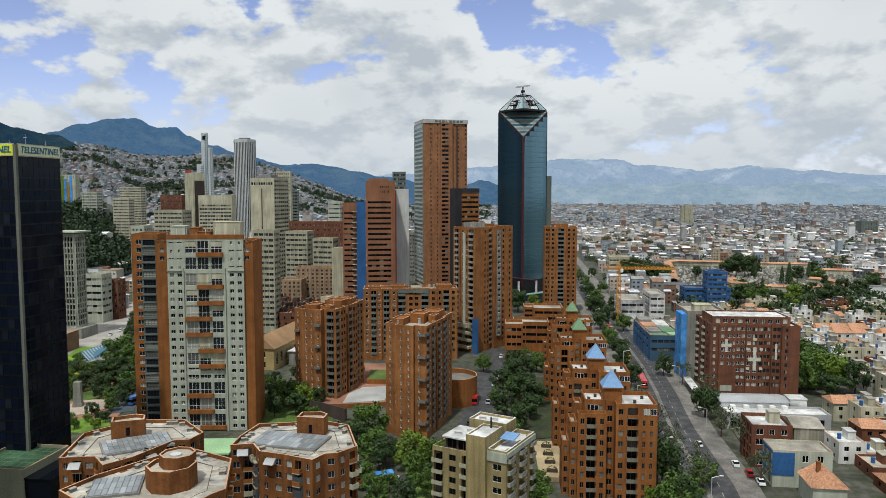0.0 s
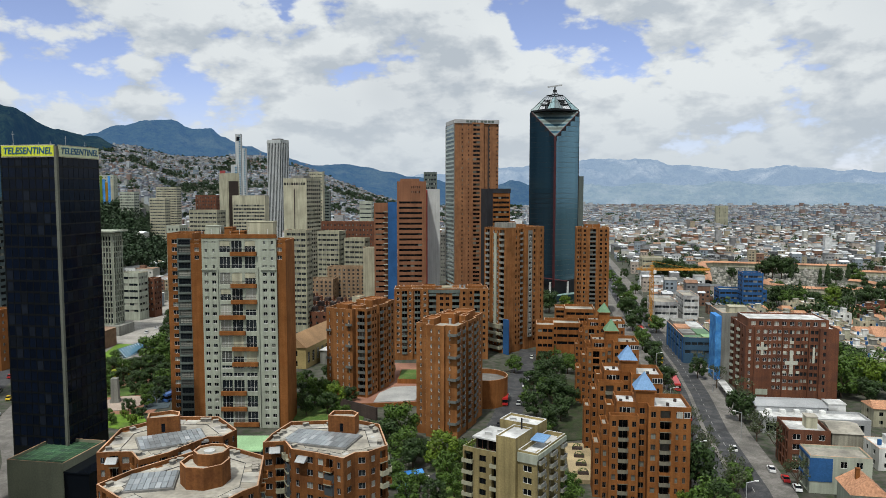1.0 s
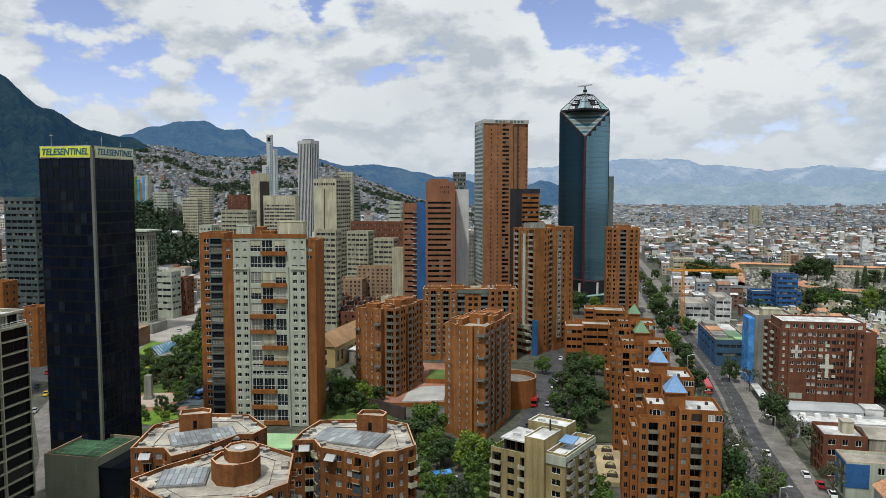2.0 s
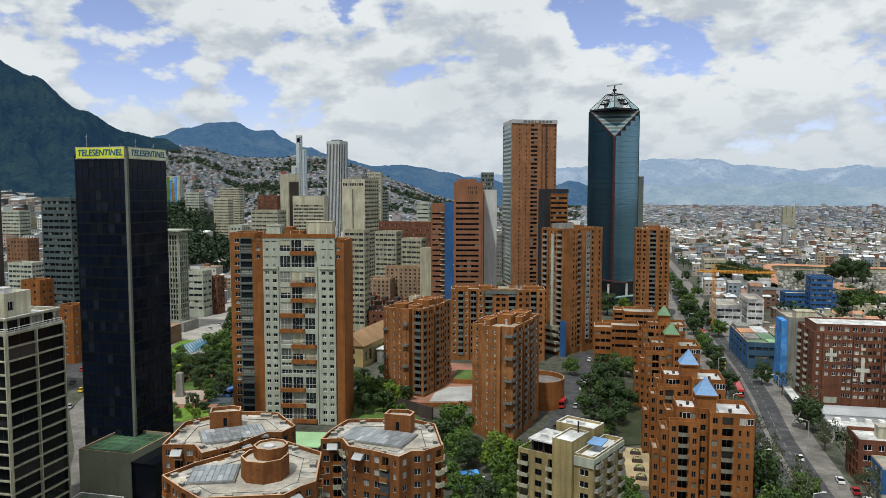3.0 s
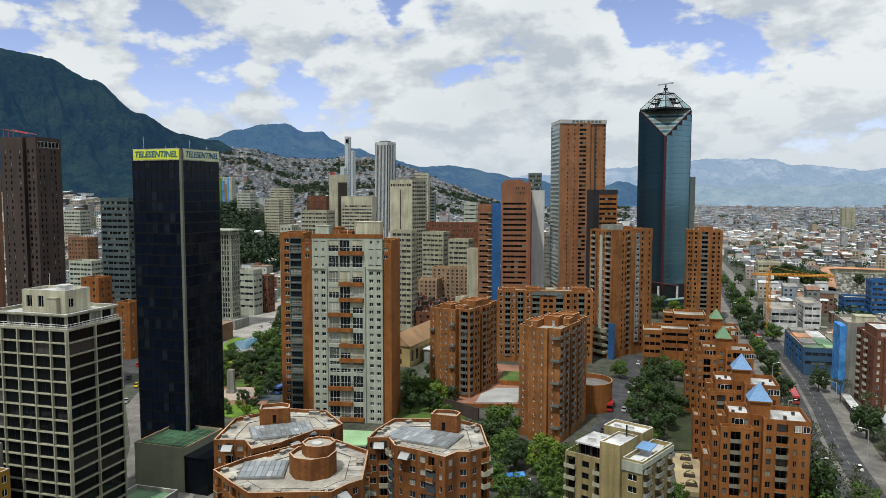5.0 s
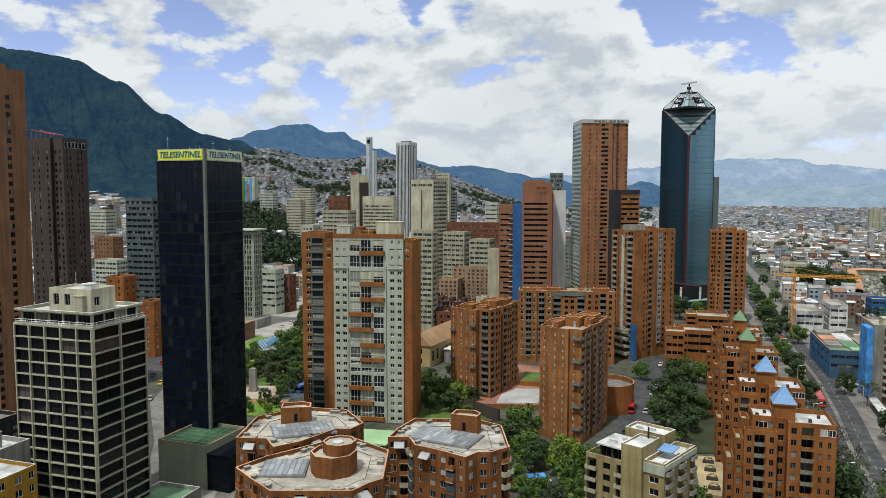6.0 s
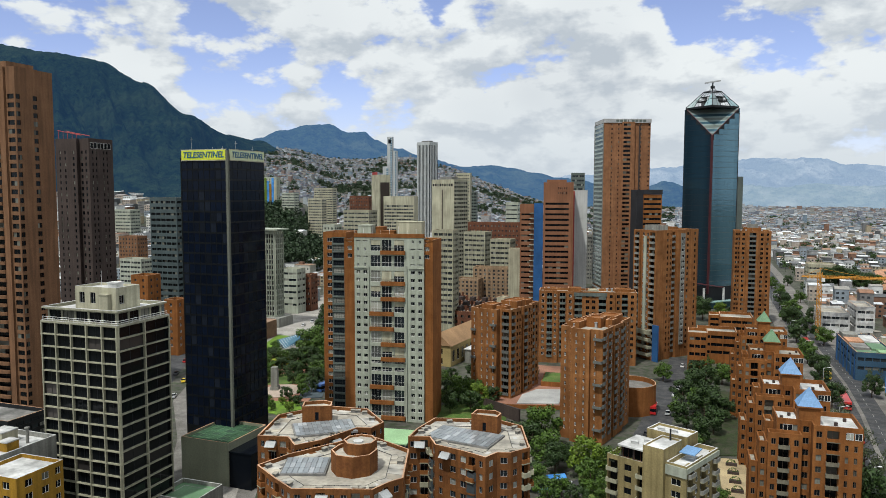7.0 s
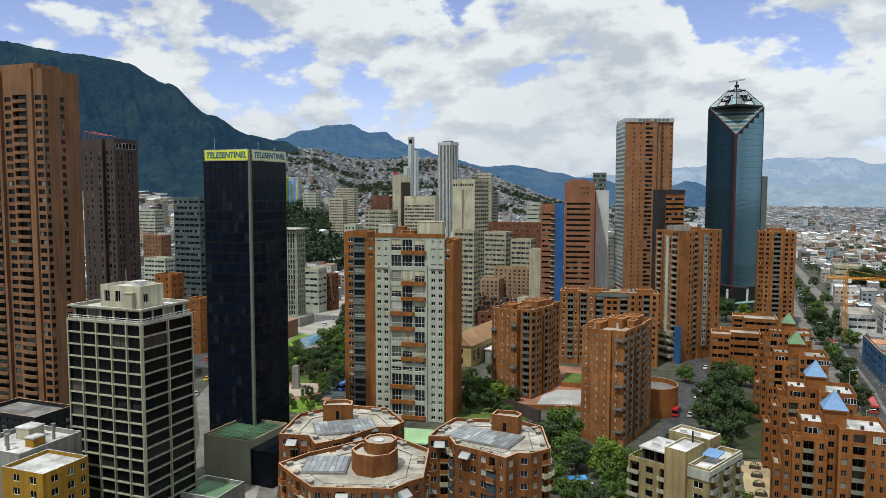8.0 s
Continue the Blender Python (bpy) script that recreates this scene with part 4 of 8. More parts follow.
def facade(L, nf, fh, spec, first=1):
    """Openings of one face. spec: (share along the face, width, kind); kinds: w window, s slot, b loggia."""
    ops, log = [], []
    for at_, w, kind in spec:
        u = at_ * L
        for f in range(first, nf):
            z = f * fh
            if kind == "w":
                ops.append((u - w / 2, z + 0.75, u + w / 2, z + fh - 0.55, 0.22))
            elif kind == "s":
                ops.append((u - w / 2, z + 0.55, u + w / 2, z + fh - 0.6, 0.22))
            else:
                ops.append((u - w / 2, z + 0.12, u + w / 2, z + fh - 0.22, 1.1))
                log.append((u - w / 2, w, z))
    return ops, log


def brick_tower(name, x, y, yaw, poly, h, nf, specs, label, mat=BRICK_WORN, front=LOGGIA, glass=GLASS_DIM, blocks=(), bands=(), ledges=(), seed=1, group=""):
    """Brick apartment tower: columns of windows, slots and loggias on each face, notched roof with pale copings."""
    b = thing(name, at(x, y, yaw), label, "apartment tower", group)
    rnd = random.Random(seed)
    fh = h / nf
    ops = {}
    for j, spec in specs.items():
        L = edge_len(poly, j)
        ops[j], log = facade(L, nf, fh, spec)
        for u, w, z in log:
            part("balcony", balcony_mesh(w + 0.1, 0.35, front, front, True, 0.95), b, edge_frame(poly, j, u - 0.05, z + 0.1, 0))
    shell(b, poly, h, mat, ops, glass, WHITE_METAL, 1, ROOF, 0.8, coping=COPING)
    for j, u, w, z0, z1, m, n in bands:
        L = edge_len(poly, j)
        part("bay", wall_soup(rect(0, -0.45, w, 0), z1, {0: [(0.3, z0 + k * fh + 0.8, w - 0.3, z0 + k * fh + 2.1) for k in range(n)]} if n else {}, z0, 0.2).mesh("bay", m), b, edge_frame(poly, j, u * L, 0, 0))
        for k in range(n):
            part("window", window_mesh(w - 0.6, 1.3, glass, WHITE_METAL, 1), b, edge_frame(poly, j, u * L + 0.3, z0 + k * fh + 0.8, -0.27))
    for j, u, w, d, step in ledges:
        L = edge_len(poly, j)
        for f in range(2, nf, step):
            part("balcony", balcony_mesh(w, d, LOGGIA, LOGGIA, True, 0.7), b, edge_frame(poly, j, u * L, f * fh, 0))
    for x0, y0, x1, y1, z1, m in blocks:
        q = rect(x0, y0, x1, y1)
        part("roof_block", Soup().prism(q, h - 0.35, h + z1).mesh("roof_block", m), b)
        part("roof_block_cap", roof_mesh(q, h + z1, m, ROOF, 0.35, coping=COPING), b)
    xs, ys = [p[0] for p in poly], [p[1] for p in poly]
    for k in range(4):
        px, py = rnd.uniform(min(xs) + 3, max(xs) - 3), rnd.uniform(min(ys) + 3, max(ys) - 3)
        part("vent", Soup().bar((0, 0, -0.4), (0, 0, 1.3), 0.45, 0, 10).bar((0, 0, 1.3), (0, 0, 1.5), 0.6, 0, 10).mesh("vent", METAL), b, Matrix.Translation((px, py, h)))
    part("aerial", Soup().bar((0, 0, -0.4), (0, 0, 3.4), 0.05).bar((-0.6, 0, 2.9), (0.6, 0, 2.9), 0.04).mesh("aerial", METAL), b, Matrix.Translation((sum(xs) / len(xs), sum(ys) / len(ys), h)))
    return b


def court_towers():
    w, d = 16.1, 28.2
    poly = [(0, 0.8), (2.6, 0.8), (2.6, 0), (11.4, 0), (11.4, 2.6), (w, 2.6), (w, 11), (w - 1.4, 11), (w - 1.4, 12.6), (w, 12.6), (w, 20.5), (w - 1.2, 20.5), (w - 1.2, d), (0, d)]
    brick_tower("apartment_tower", -54.1, 269.2, -20, poly, 34.2, 13,
                {0: [(0.5, 0.5, "s")], 2: [(0.28, 0.6, "s"), (0.55, 0.6, "s"), (0.84, 0.7, "s")], 4: [(0.5, 2.8, "b")], 5: [(0.2, 2.4, "b"), (0.6, 1.3, "w"), (0.85, 1.0, "w")], 9: [(0.25, 2.4, "b"), (0.62, 1.2, "w"), (0.86, 1.0, "w")], 11: [(0.3, 2.6, "b"), (0.75, 1.4, "w")]},
                "orange brick apartment tower with slot windows and grey loggias", ledges=((2, 0.72, 2.4, 1.0, 3), (0, 0.05, 2.2, 0.8, 4)),
                blocks=((3, 3, 8, 10, 1.6, BRICK), (6.5, 12, 13.5, 19, 2.2, BRICK), (3, 15, 6.2, 20, 2.8, CREAM), (9, 4, 13, 8, 1.2, BRICK), (5, 21.5, 12.5, 26.5, 1.6, BRICK)), seed=1, group="brick court towers")
    w, d = 13.8, 28.4
    poly = [(-0.8, 2.4), (3.6, 2.4), (3.6, 0), (9.8, 0), (9.8, 1.2), (w, 1.2), (w, 9.5), (w - 1.3, 9.5), (w - 1.3, 11), (w, 11), (w, 19.5), (w - 1.0, 19.5), (w - 1.0, d), (-0.8, d)]
    brick_tower("apartment_tower", -17.4, 230.1, -20, poly, 35.4, 15,
                {0: [(0.35, 0.6, "s"), (0.8, 0.5, "s")], 2: [(0.3, 0.55, "s"), (0.72, 0.55, "s")], 4: [(0.35, 0.5, "s")], 5: [(0.14, 2.1, "b"), (0.42, 1.0, "w"), (0.7, 2.0, "b"), (0.92, 0.9, "w")], 9: [(0.18, 2.2, "b"), (0.5, 1.0, "w"), (0.8, 2.0, "b")], 11: [(0.3, 2.2, "b"), (0.75, 1.2, "w")]},
                "orange brick apartment tower with pale copings and stacked loggias", ledges=((4, 0.3, 2.8, 1.2, 3),),
                blocks=((0.4, 4.5, 4.4, 12, 1.6, BRICK), (4.6, 10, 9.5, 15.5, 2.6, BRICK), (5.0, 17.5, 11.5, 24.5, 2.2, BRICK), (10.2, 12.2, 12.4, 16.5, 1.9, BRICK), (0.5, 14.5, 4.0, 26, 1.2, BRICK)), seed=2, group="brick court towers")


def avenue_towers():
    w, d = 14.2, 28.7
    poly = [(0, 0), (4.3, 0), (4.3, 0.8), (9.6, 0.8), (9.6, 0), (w, 0), (w, 10.5), (w - 1.6, 10.5), (w - 1.6, 14.5), (w - 0.5, 14.5), (w - 0.5, d), (0, d)]
    b = brick_tower("apartment_tower", 6.9, 359.7, -46, poly, 60.0, 22,
                    {0: [(0.55, 2.6, "b")], 2: [(0.25, 1.0, "w"), (0.75, 1.0, "w")], 4: [(0.5, 3.0, "b")], 5: [(0.72, 0.9, "w"), (0.92, 0.7, "w")], 7: [(0.5, 3.0, "b")], 9: [(0.5, 1.2, "w"), (0.85, 1.1, "w")]},
                    "tall orange brick apartment tower with loggia stacks and a white bay", bands=((9, 0.16, 2.6, 6, 59, CONCRETE, 19), (2, 0.34, 1.7, 6, 58, PLASTER, 0)),
                    blocks=((3, 4, 10, 12, 2.6, CONCRETE), (2, 14, 9, 20, 1.5, BRICK)), front=CONCRETE, seed=3)
    part("blue_panel", Soup().box(w - 0.4, -0.9, 0, w + 3.0, -0.2, 17).mesh("blue_panel", BLUE_PAINT), b, label="blue painted entrance panel")
    part("glazed_base", Soup().box(0.3, -2.2, 2.0, 12.5, -0.1, 3.2).box(0.3, -2.0, 5.5, 12.5, -0.1, 6.7).box(0.3, -1.8, 9, 12.5, -0.1, 10.2).box(0.3, -1.4, 12, 12.5, -0.1, 14).mesh("glazed_base", CONCRETE_TAN), b)
    w, d = 19.9, 18
    poly = [(0, 2), (3, 2), (3, 0.8), (6.6, 0.8), (6.6, 0), (13, 0), (13, 0.8), (16.6, 0.8), (16.6, 2), (w, 2), (w, d), (0, d)]
    brick_tower("apartment_tower", 66.3, 457.7, -4, poly, 55.0, 20,
                {0: [(0.35, 1.1, "w"), (0.8, 0.8, "w")], 2: [(0.5, 1.4, "w")], 4: [(0.5, 3.6, "b")], 6: [(0.5, 1.4, "w")], 8: [(0.4, 1.1, "w")], 11: [(0.3, 1.5, "w"), (0.55, 1.5, "w"), (0.8, 1.5, "w")]},
                "square brick apartment tower with a dark central loggia stack", blocks=((5, 4, 14.5, 11, 2.2, BRICK), (7, 5, 13, 9, 4.2, CONCRETE)), seed=4)
    # low brick blocks at the towers' feet
    for x, y, yaw, w, d, h, label in ((36, 352, -5, 17, 14, 14, "low brick office block with open ribbon floors"), (30, 330, -5, 8, 12, 17, "brick stair block beside the street"), (52, 400, -5, 16, 18, 13, "low dark brick block behind the street"), (50, 430, -5, 18, 12, 9, "low brick wing with a pale roof")):
        simple_tower("brick_annex", x, y, yaw, w, d, h, BRICK, label, max(3, round(h / 3.4)), 3, 3, strip_win=True, glass=GLASS_DIM)


def court_slab():
    w, d = 43.5, 12
    poly = [(0, 0.8), (8.6, 0.8), (8.6, 1.6), (12.6, 1.6), (12.6, 0.4), (15.6, 0.4), (15.6, 1.4), (30.5, 1.4), (30.5, 0.4), (34, 0.4), (34, 1.2), (w, 1.2), (w, d), (0, d)]
    brick_tower("apartment_slab", -35, 334, 3, poly, 32.6, 12,
                {0: [(0.2, 1.2, "w"), (0.55, 2.4, "b"), (0.85, 1.0, "w")], 2: [(0.5, 2.6, "b")], 4: [(0.5, 1.2, "w")], 6: [(0.14, 3.2, "b"), (0.42, 1.6, "w"), (0.6, 1.6, "w"), (0.86, 3.2, "b")], 8: [(0.5, 1.2, "w")], 10: [(0.15, 1.2, "w"), (0.45, 2.6, "b"), (0.8, 1.2, "w")]},
                "long brick apartment slab with grey loggias and gabled parapets", front=GREYWALL,
                bands=((6, 0.0, 14.8, 31.2, 32.8, GREYWALL, 0),), blocks=((2, 3, 8, 9, 1.2, BRICK), (13, 3, 19, 9, 1.6, BRICK), (22, 4, 27, 9, 0.9, CREAM), (34, 3, 41, 9, 1.6, BRICK)), seed=5)
    # court between the towers
    s = Soup().prism([(-47, 262), (-38, 259), (-18, 262), (-14, 296), (-22, 322), (-36, 322)], 0.0, 1.6, 0, kt=1)
    tagged(new("court_terrace", s.mesh("court_terrace", BRICK, BRICK_PAVING)), "raised brick-paved court between the apartment towers", "terrace", kind="structure")
    s = Soup().prism([(-35, 260), (-20, 263), (-19, 283), (-30, 281), (-34.5, 272)], 1.6, 1.9)
    tagged(new("play_court", s.mesh("play_court", surface("pale_court", (0.40, 0.40, 0.39), stain=0.3))), "white concrete play court with rounded corner", "court", kind="structure")
    s = Soup().box(-29, 287, 1.6, -16, 303, 3.4).box(-28.6, 287.4, 3.4, -16.4, 302.6, 3.5, 1)
    b = thing("planter", at(0, 0, 0), "brick-walled planted terrace beside the court", "planter")
    part("planter_wall", s.mesh("planter_wall", BRICK, GRASS), b)
    rot = thing("rotunda", at(5.5, 268, 0), "round brick drum with an open paved roof terrace", "rotunda")
    ring = [(8.5 * math.cos(k * 0.2856), 9 * math.sin(k * 0.2856)) for k in range(22)]
    shell(rot, ring, 9.0, BRICK, {}, roof_mat=PAVING, parapet=1.4)
    g = thing("garden_wall", at(-50, 246, 0), "grey and brick retaining wall below the court", "wall")
    part("wall", Soup().prism([(0, 12), (0.5, 11.5), (18, -2), (18.4, -1.4)], 0, 4.5).mesh("wall", BRICK_DUSK), g)


def glass_tower():
    b = thing("glass_tower", at(42.8, 539.5, -51), "blue-green mirror glass tower with a steel roof crown", "office tower")
    w, d, top = 25.8, 24.4, 135.0
    c, drop = 23.6, 19.0
    poly = rect(0, 0, w, d)
    nf = 33
    fh = (top - 14.5) / nf
    # walls, with the near upper corner cut away by a slope
    s = Soup()
    for pts in (((0, 0, 0), (w, 0, 0), (w, 0, top - drop), (w - c, 0, top), (0, 0, top)), ((w, 0, 0), (w, d, 0), (w, d, top), (w, c, top), (w, 0, top - drop)),
                ((w, d, 0), (0, d, 0), (0, d, top), (w, d, top)), ((0, d, 0), (0, 0, 0), (0, 0, top), (0, d, top))):
        n = len(s.v)
        s.v += list(pts); s.f.append(tuple(range(n, n + len(pts)))); s.i.append(0)
    part("wall", s.mesh("wall", DARK_METAL), b)
    s = Soup()
    s.v += [(0, 0, top), (w - c, 0, top), (w, c, top), (w, d, top), (0, d, top)]
    s.f.append((0, 1, 2, 3, 4)); s.i.append(0)
    part("roof", s.mesh("roof", ROOF_DARK), b)
    # sky reflection on the right face is put into its paler glass and sills
    navy = mirror("navy_dim_reflection_glass", (0.014, 0.032, 0.050), (0.034, 0.075, 0.110), 0.08, 0.5)
    teal = mirror("teal_sky_reflection_glass", (0.055, 0.125, 0.175), (0.12, 0.235, 0.305), 0.1, 0.6)
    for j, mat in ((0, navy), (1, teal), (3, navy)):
        L = edge_len(poly, j)
        for f in range(nf):
            z = 14.5 + f * fh
            cut = max(0.0, (z + fh - (top - drop)) / drop) * c
            u0, u1 = 0.8, L - 0.8
            if j == 0:
                u1 = min(u1, L - cut - 0.5)
            if j == 1:
                u0 = max(u0, cut + 0.5)
            n = max(1, round((u1 - u0) / 2.7))
            s = Soup()
            for k in range(n):
                a0, a1 = u0 + k * (u1 - u0) / n, u0 + (k + 1) * (u1 - u0) / n - 0.04
                s.quad((a0, -0.12, 0.1), (a1, -0.12, 0.1), (a1, -0.12, fh - 0.05), (a0, -0.12, fh - 0.05), 0)
            s.box(u0, -0.16, 0, u1, 0, 0.12, 1)
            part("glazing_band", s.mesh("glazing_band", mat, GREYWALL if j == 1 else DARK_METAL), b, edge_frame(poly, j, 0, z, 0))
    MAROON = surface("maroon_steel", (0.07, 0.016, 0.02), rough=0.5, stain=0.2)
    part("corner_mullion", Soup().box(w - 0.6, -0.6, 10, w + 0.6, 0.6, top - drop).mesh("corner_mullion", MAROON), b, label="dark red steel corner mullion")
    # sloping triangular gable across the corner
    A, B, C = Vector((w - c, -0.1, top)), Vector((w + 0.1, c, top)), Vector((w + 0.1, -0.1, top - drop))
    pale = surface("pale_gable_glass", (0.20, 0.26, 0.26), rough=0.25, spec=0.6)
    for k in range(7):
        s = Soup()
        t0, t1 = k / 7, (k + 0.62) / 7
        s.quad(*[tuple(C.lerp(q, t)) for q, t in ((A, t0), (B, t0), (B, t1), (A, t1))])
        t0, t1 = t1, (k + 1) / 7
        s.quad(*[tuple(C.lerp(q, t)) for q, t in ((A, t0), (B, t0), (B, t1), (A, t1))], 1)
        part("gable_band", s.mesh("gable_band", teal if k % 2 else GREYWALL, pale), b)
    part("gable_bar", Soup().bar(C, A, 0.3).mesh("gable_bar", MAROON), b)
    part("gable_bar", Soup().bar(C, B, 0.3).mesh("gable_bar", MAROON), b)
    part("rear_shaft", Soup().box(w - 7, d, 0, w - 0.3, d + 5.5, 89).mesh("rear_shaft", GREYWALL), b, label="grey rear lift shaft")
    # crown: an open steel pyramid with glazed corners round dark plant decks, and a radar bar
    cx, cy = w / 2, d / 2
    r0, r1, hc = 12.1, 4.0, 11.7
    lower = [(cx - r0, cy - r0), (cx + r0, cy - r0), (cx + r0, cy + r0), (cx - r0, cy + r0)]
    upper = [(cx - r1, cy - r1), (cx + r1, cy - r1), (cx + r1, cy + r1), (cx - r1, cy + r1)]
    part("crown_sill", Soup().prism(lower, top, top + 1.2).mesh("crown_sill", DARK_METAL), b)
    for z, r in ((1.2, 8.5), (4.6, 7.4), (7.6, 5.4)):
        part("plant_deck", Soup().box(cx - r, cy - r, top + z, cx + r, cy + r, top + z + 0.7).mesh("plant_deck", DARK_METAL), b)
    for k in range(6):
        a = k * 1.047
        part("plant_unit", Soup().box(-1.3, -1.3, 0, 1.3, 1.3, 2.4).mesh("plant_unit", WHITE_METAL if k % 2 else METAL), b, pose(cx + 5.4 * math.cos(a), cy + 5.4 * math.sin(a), top + 5.3 if k % 2 else top + 1.9))
    crown_glass = pane("pale_crown_glass", (0.16, 0.23, 0.24), (0.34, 0.41, 0.41), 0.5, rough=0.1, spec=0.7)
    for k in range(4):
        a, q, a2, q2 = Vector((*lower[k], top + 1.2)), Vector((*upper[k], top + hc)), Vector((*lower[(k + 1) % 4], top + 1.2)), Vector((*upper[(k + 1) % 4], top + hc))
        s = Soup().bar(a, q, 0.32).bar(q, q2, 0.4)
        for t in (0.2, 0.4, 0.6, 0.8):
            s.bar(a.lerp(a2, t), q.lerp(q2, t), 0.14)
        s.bar(a.lerp(q, 0.45), a2.lerp(q2, 0.45), 0.2)
        part("crown_frame", s.mesh("crown_frame", DARK_METAL), b, label="dark steel crown frame")
        for e, e2, g in ((a, a2, q), (a2, a, q2)):
            s = Soup()
            m1 = e.lerp(e2, 0.30)
            s.quad(tuple(e), tuple(m1), tuple(g.lerp(m1, 0.35)), tuple(g.lerp(e, 0.1)))
            part("crown_pane", s.mesh("crown_pane", crown_glass), b)
    part("beacon_mast", Soup().bar((cx, cy, top + hc - 1), (cx, cy, top + 18.2), 0.5, 0, 8).bar((cx, cy, top + 14.2), (cx, cy, top + 15.6), 1.5, 0, 8).bar((cx - r1, cy, top + hc), (cx, cy, top + 15), 0.2).bar((cx + r1, cy, top + hc), (cx, cy, top + 15), 0.2).mesh("beacon_mast", DARK_METAL), b)
    part("radar_bar", Soup().box(-5.2, -0.5, 0, 5.2, 0.5, 0.9).mesh("radar_bar", METAL), b, pose(cx, cy, top + 18.0, 0, -6, 40))
    # base: columns and glass lobby
    part("lobby", Soup().box(-3, -3, 0, w + 3, d + 3, 4.4).mesh("lobby", teal), b, label="glass lobby")
    part("lobby_roof", Soup().box(-5, -5, 4.4, w + 5, d + 5, 4.9).mesh("lobby_roof", surface("pale_teal_canopy", (0.22, 0.34, 0.33), stain=0.2)), b)
    for x, y in ((w - 1, -2.4), (w - 12, -2.4), (w + 2.4, 12)):
        part("column", Soup().bar((x, y, 4.9), (x, y, 13.8), 0.8, 0, 10).mesh("column", ROOF_WHITE), b)
    part("bent_beam", Soup().bar((w - 12, -2.4, 13.8), (w - 8, -2.4, 16.2), 0.5).bar((w - 8, -2.4, 16.2), (w + 2.4, -2.4, 16.2), 0.5).bar((w + 2.4, -2.4, 16.2), (w + 2.4, 12, 13.8), 0.5).mesh("bent_beam", MAROON), b)


def banded_tower():
    """Tall brick tower with a glazed flank."""
    b = thing("brick_skyscraper", at(-12.3, 571.3, 15), "tall orange brick tower with a glazed flank and vertical window slots", "skyscraper")
    w, d, h = 35.5, 29.2, 130.5
    nf = 40
    fh = h / nf
    poly = [(0, 0), (13.5, 0), (13.5, -1.5), (23.0, -1.5), (23.0, 0.5), (w, 0.5), (w, d), (0, d)]
    ops = {0: grid_open([(6.0, 0.9)], nf, fh, 0, 1.0, 1.5, first=1) + grid_open([(11.2, 0.9)], nf, fh, 0, 1.2, 1.2, first=1),
           2: grid_open([(3.6, 5.4)], nf, fh, 0, 0.9, 1.7, first=1),
           4: grid_open([(5.2, 0.9)], nf, fh, 0, 0.9, 1.6, first=1) + grid_open([(11.4, 1.1)], nf, fh, 0, 1.2, 1.2, first=1),
           }
    shell(b, poly, h, surface("tower_brick", (0.30, 0.140, 0.066), spread=0.2, stain=0.2, streak=0.2, alt=(0.245, 0.112, 0.052)), ops, GLASS_DIM, METAL, 1, ROOF, 0.6)
    FLANK = surface("grey_green_spandrel", (0.40, 0.45, 0.43), rough=0.5, stain=0.15)
    # shade of a narrow recess, laid on the wall as a flat dark strip
    part("recess_slot", Soup().box(26.6, 0.42, 6, 27.8, 0.48, h - 2).mesh("recess_slot", BRICK_DUSK), b, label="flat dark vertical strip put on as the shade of a recess")
    pale = mirror("grey_green_flank_glass", (0.10, 0.135, 0.14), (0.24, 0.29, 0.29), 0.12, 0.3)
    for k in range(7):
        part("flank_glazing", Soup().box(-0.2, 0.9 + k * 3.93, 6, -0.05, 0.9 + k * 3.93 + 3.6, h - 0.3).mesh("flank_glazing", pale), b)
    for f in range(1, nf):
        part("flank_band", Soup().box(-0.35, 0.6, 0, -0.03, d - 0.6, 1.35).mesh("flank_band", FLANK), b, Matrix.Translation((0, 0, f * fh - 0.15)), "pale grey spandrel band")
    part("glazed_flank", Soup().box(-0.6, 0.3, 8, -0.05, 0.9, h).box(-0.6, d - 0.9, 8, -0.05, d - 0.3, h).mesh("glazed_flank", CONCRETE), b)
    sign = surface("grey_sign_panel", (0.42, 0.42, 0.42), stain=0.2)
    part("sign_band", Soup().box(-0.3, -0.5, h, w + 0.2, 0, h + 2.9).box(-0.3, 0, h, 0, d, h + 2.9).mesh("sign_band", sign), b, label="pale rooftop sign panel")
    s = Soup()
    for k, wd in enumerate((2.2, 2.2, 2.0, 0.7, 2.2, 2.0, 2.2, 2.2)):
        u = 9 + k * 2.9
        s.box(u, -0.62, h + 0.7, u + wd, -0.5, h + 2.3)
    part("sign_bars", s.mesh("sign_bars", GREYWALL), b)
    c = thing("brick_annex", at(11.3, 520, 15), "lower brick block with ribbon windows and a dark shaft", "building")
    poly = rect(4.4, 0, 17.5, 16)
    ops = {0: [(0.6, f * 3.4 + 1.4, 12.5, f * 3.4 + 2.9) for f in range(1, 22)]}
    shell(c, poly, 76, BRICK, ops, GLASS_DIM, METAL, 2.0, ROOF, 0.8)
    part("shaft", Soup().box(0, -0.8, 0, 4.4, 14, 80).mesh("shaft", surface("black_cladding", (0.02, 0.02, 0.024))), c, label="black clad lift shaft")
    part("top_fascia", Soup().box(4.4, -0.3, 76.9, 17.8, 15, 80).mesh("top_fascia", surface("black_fascia", (0.03, 0.03, 0.035))), c)


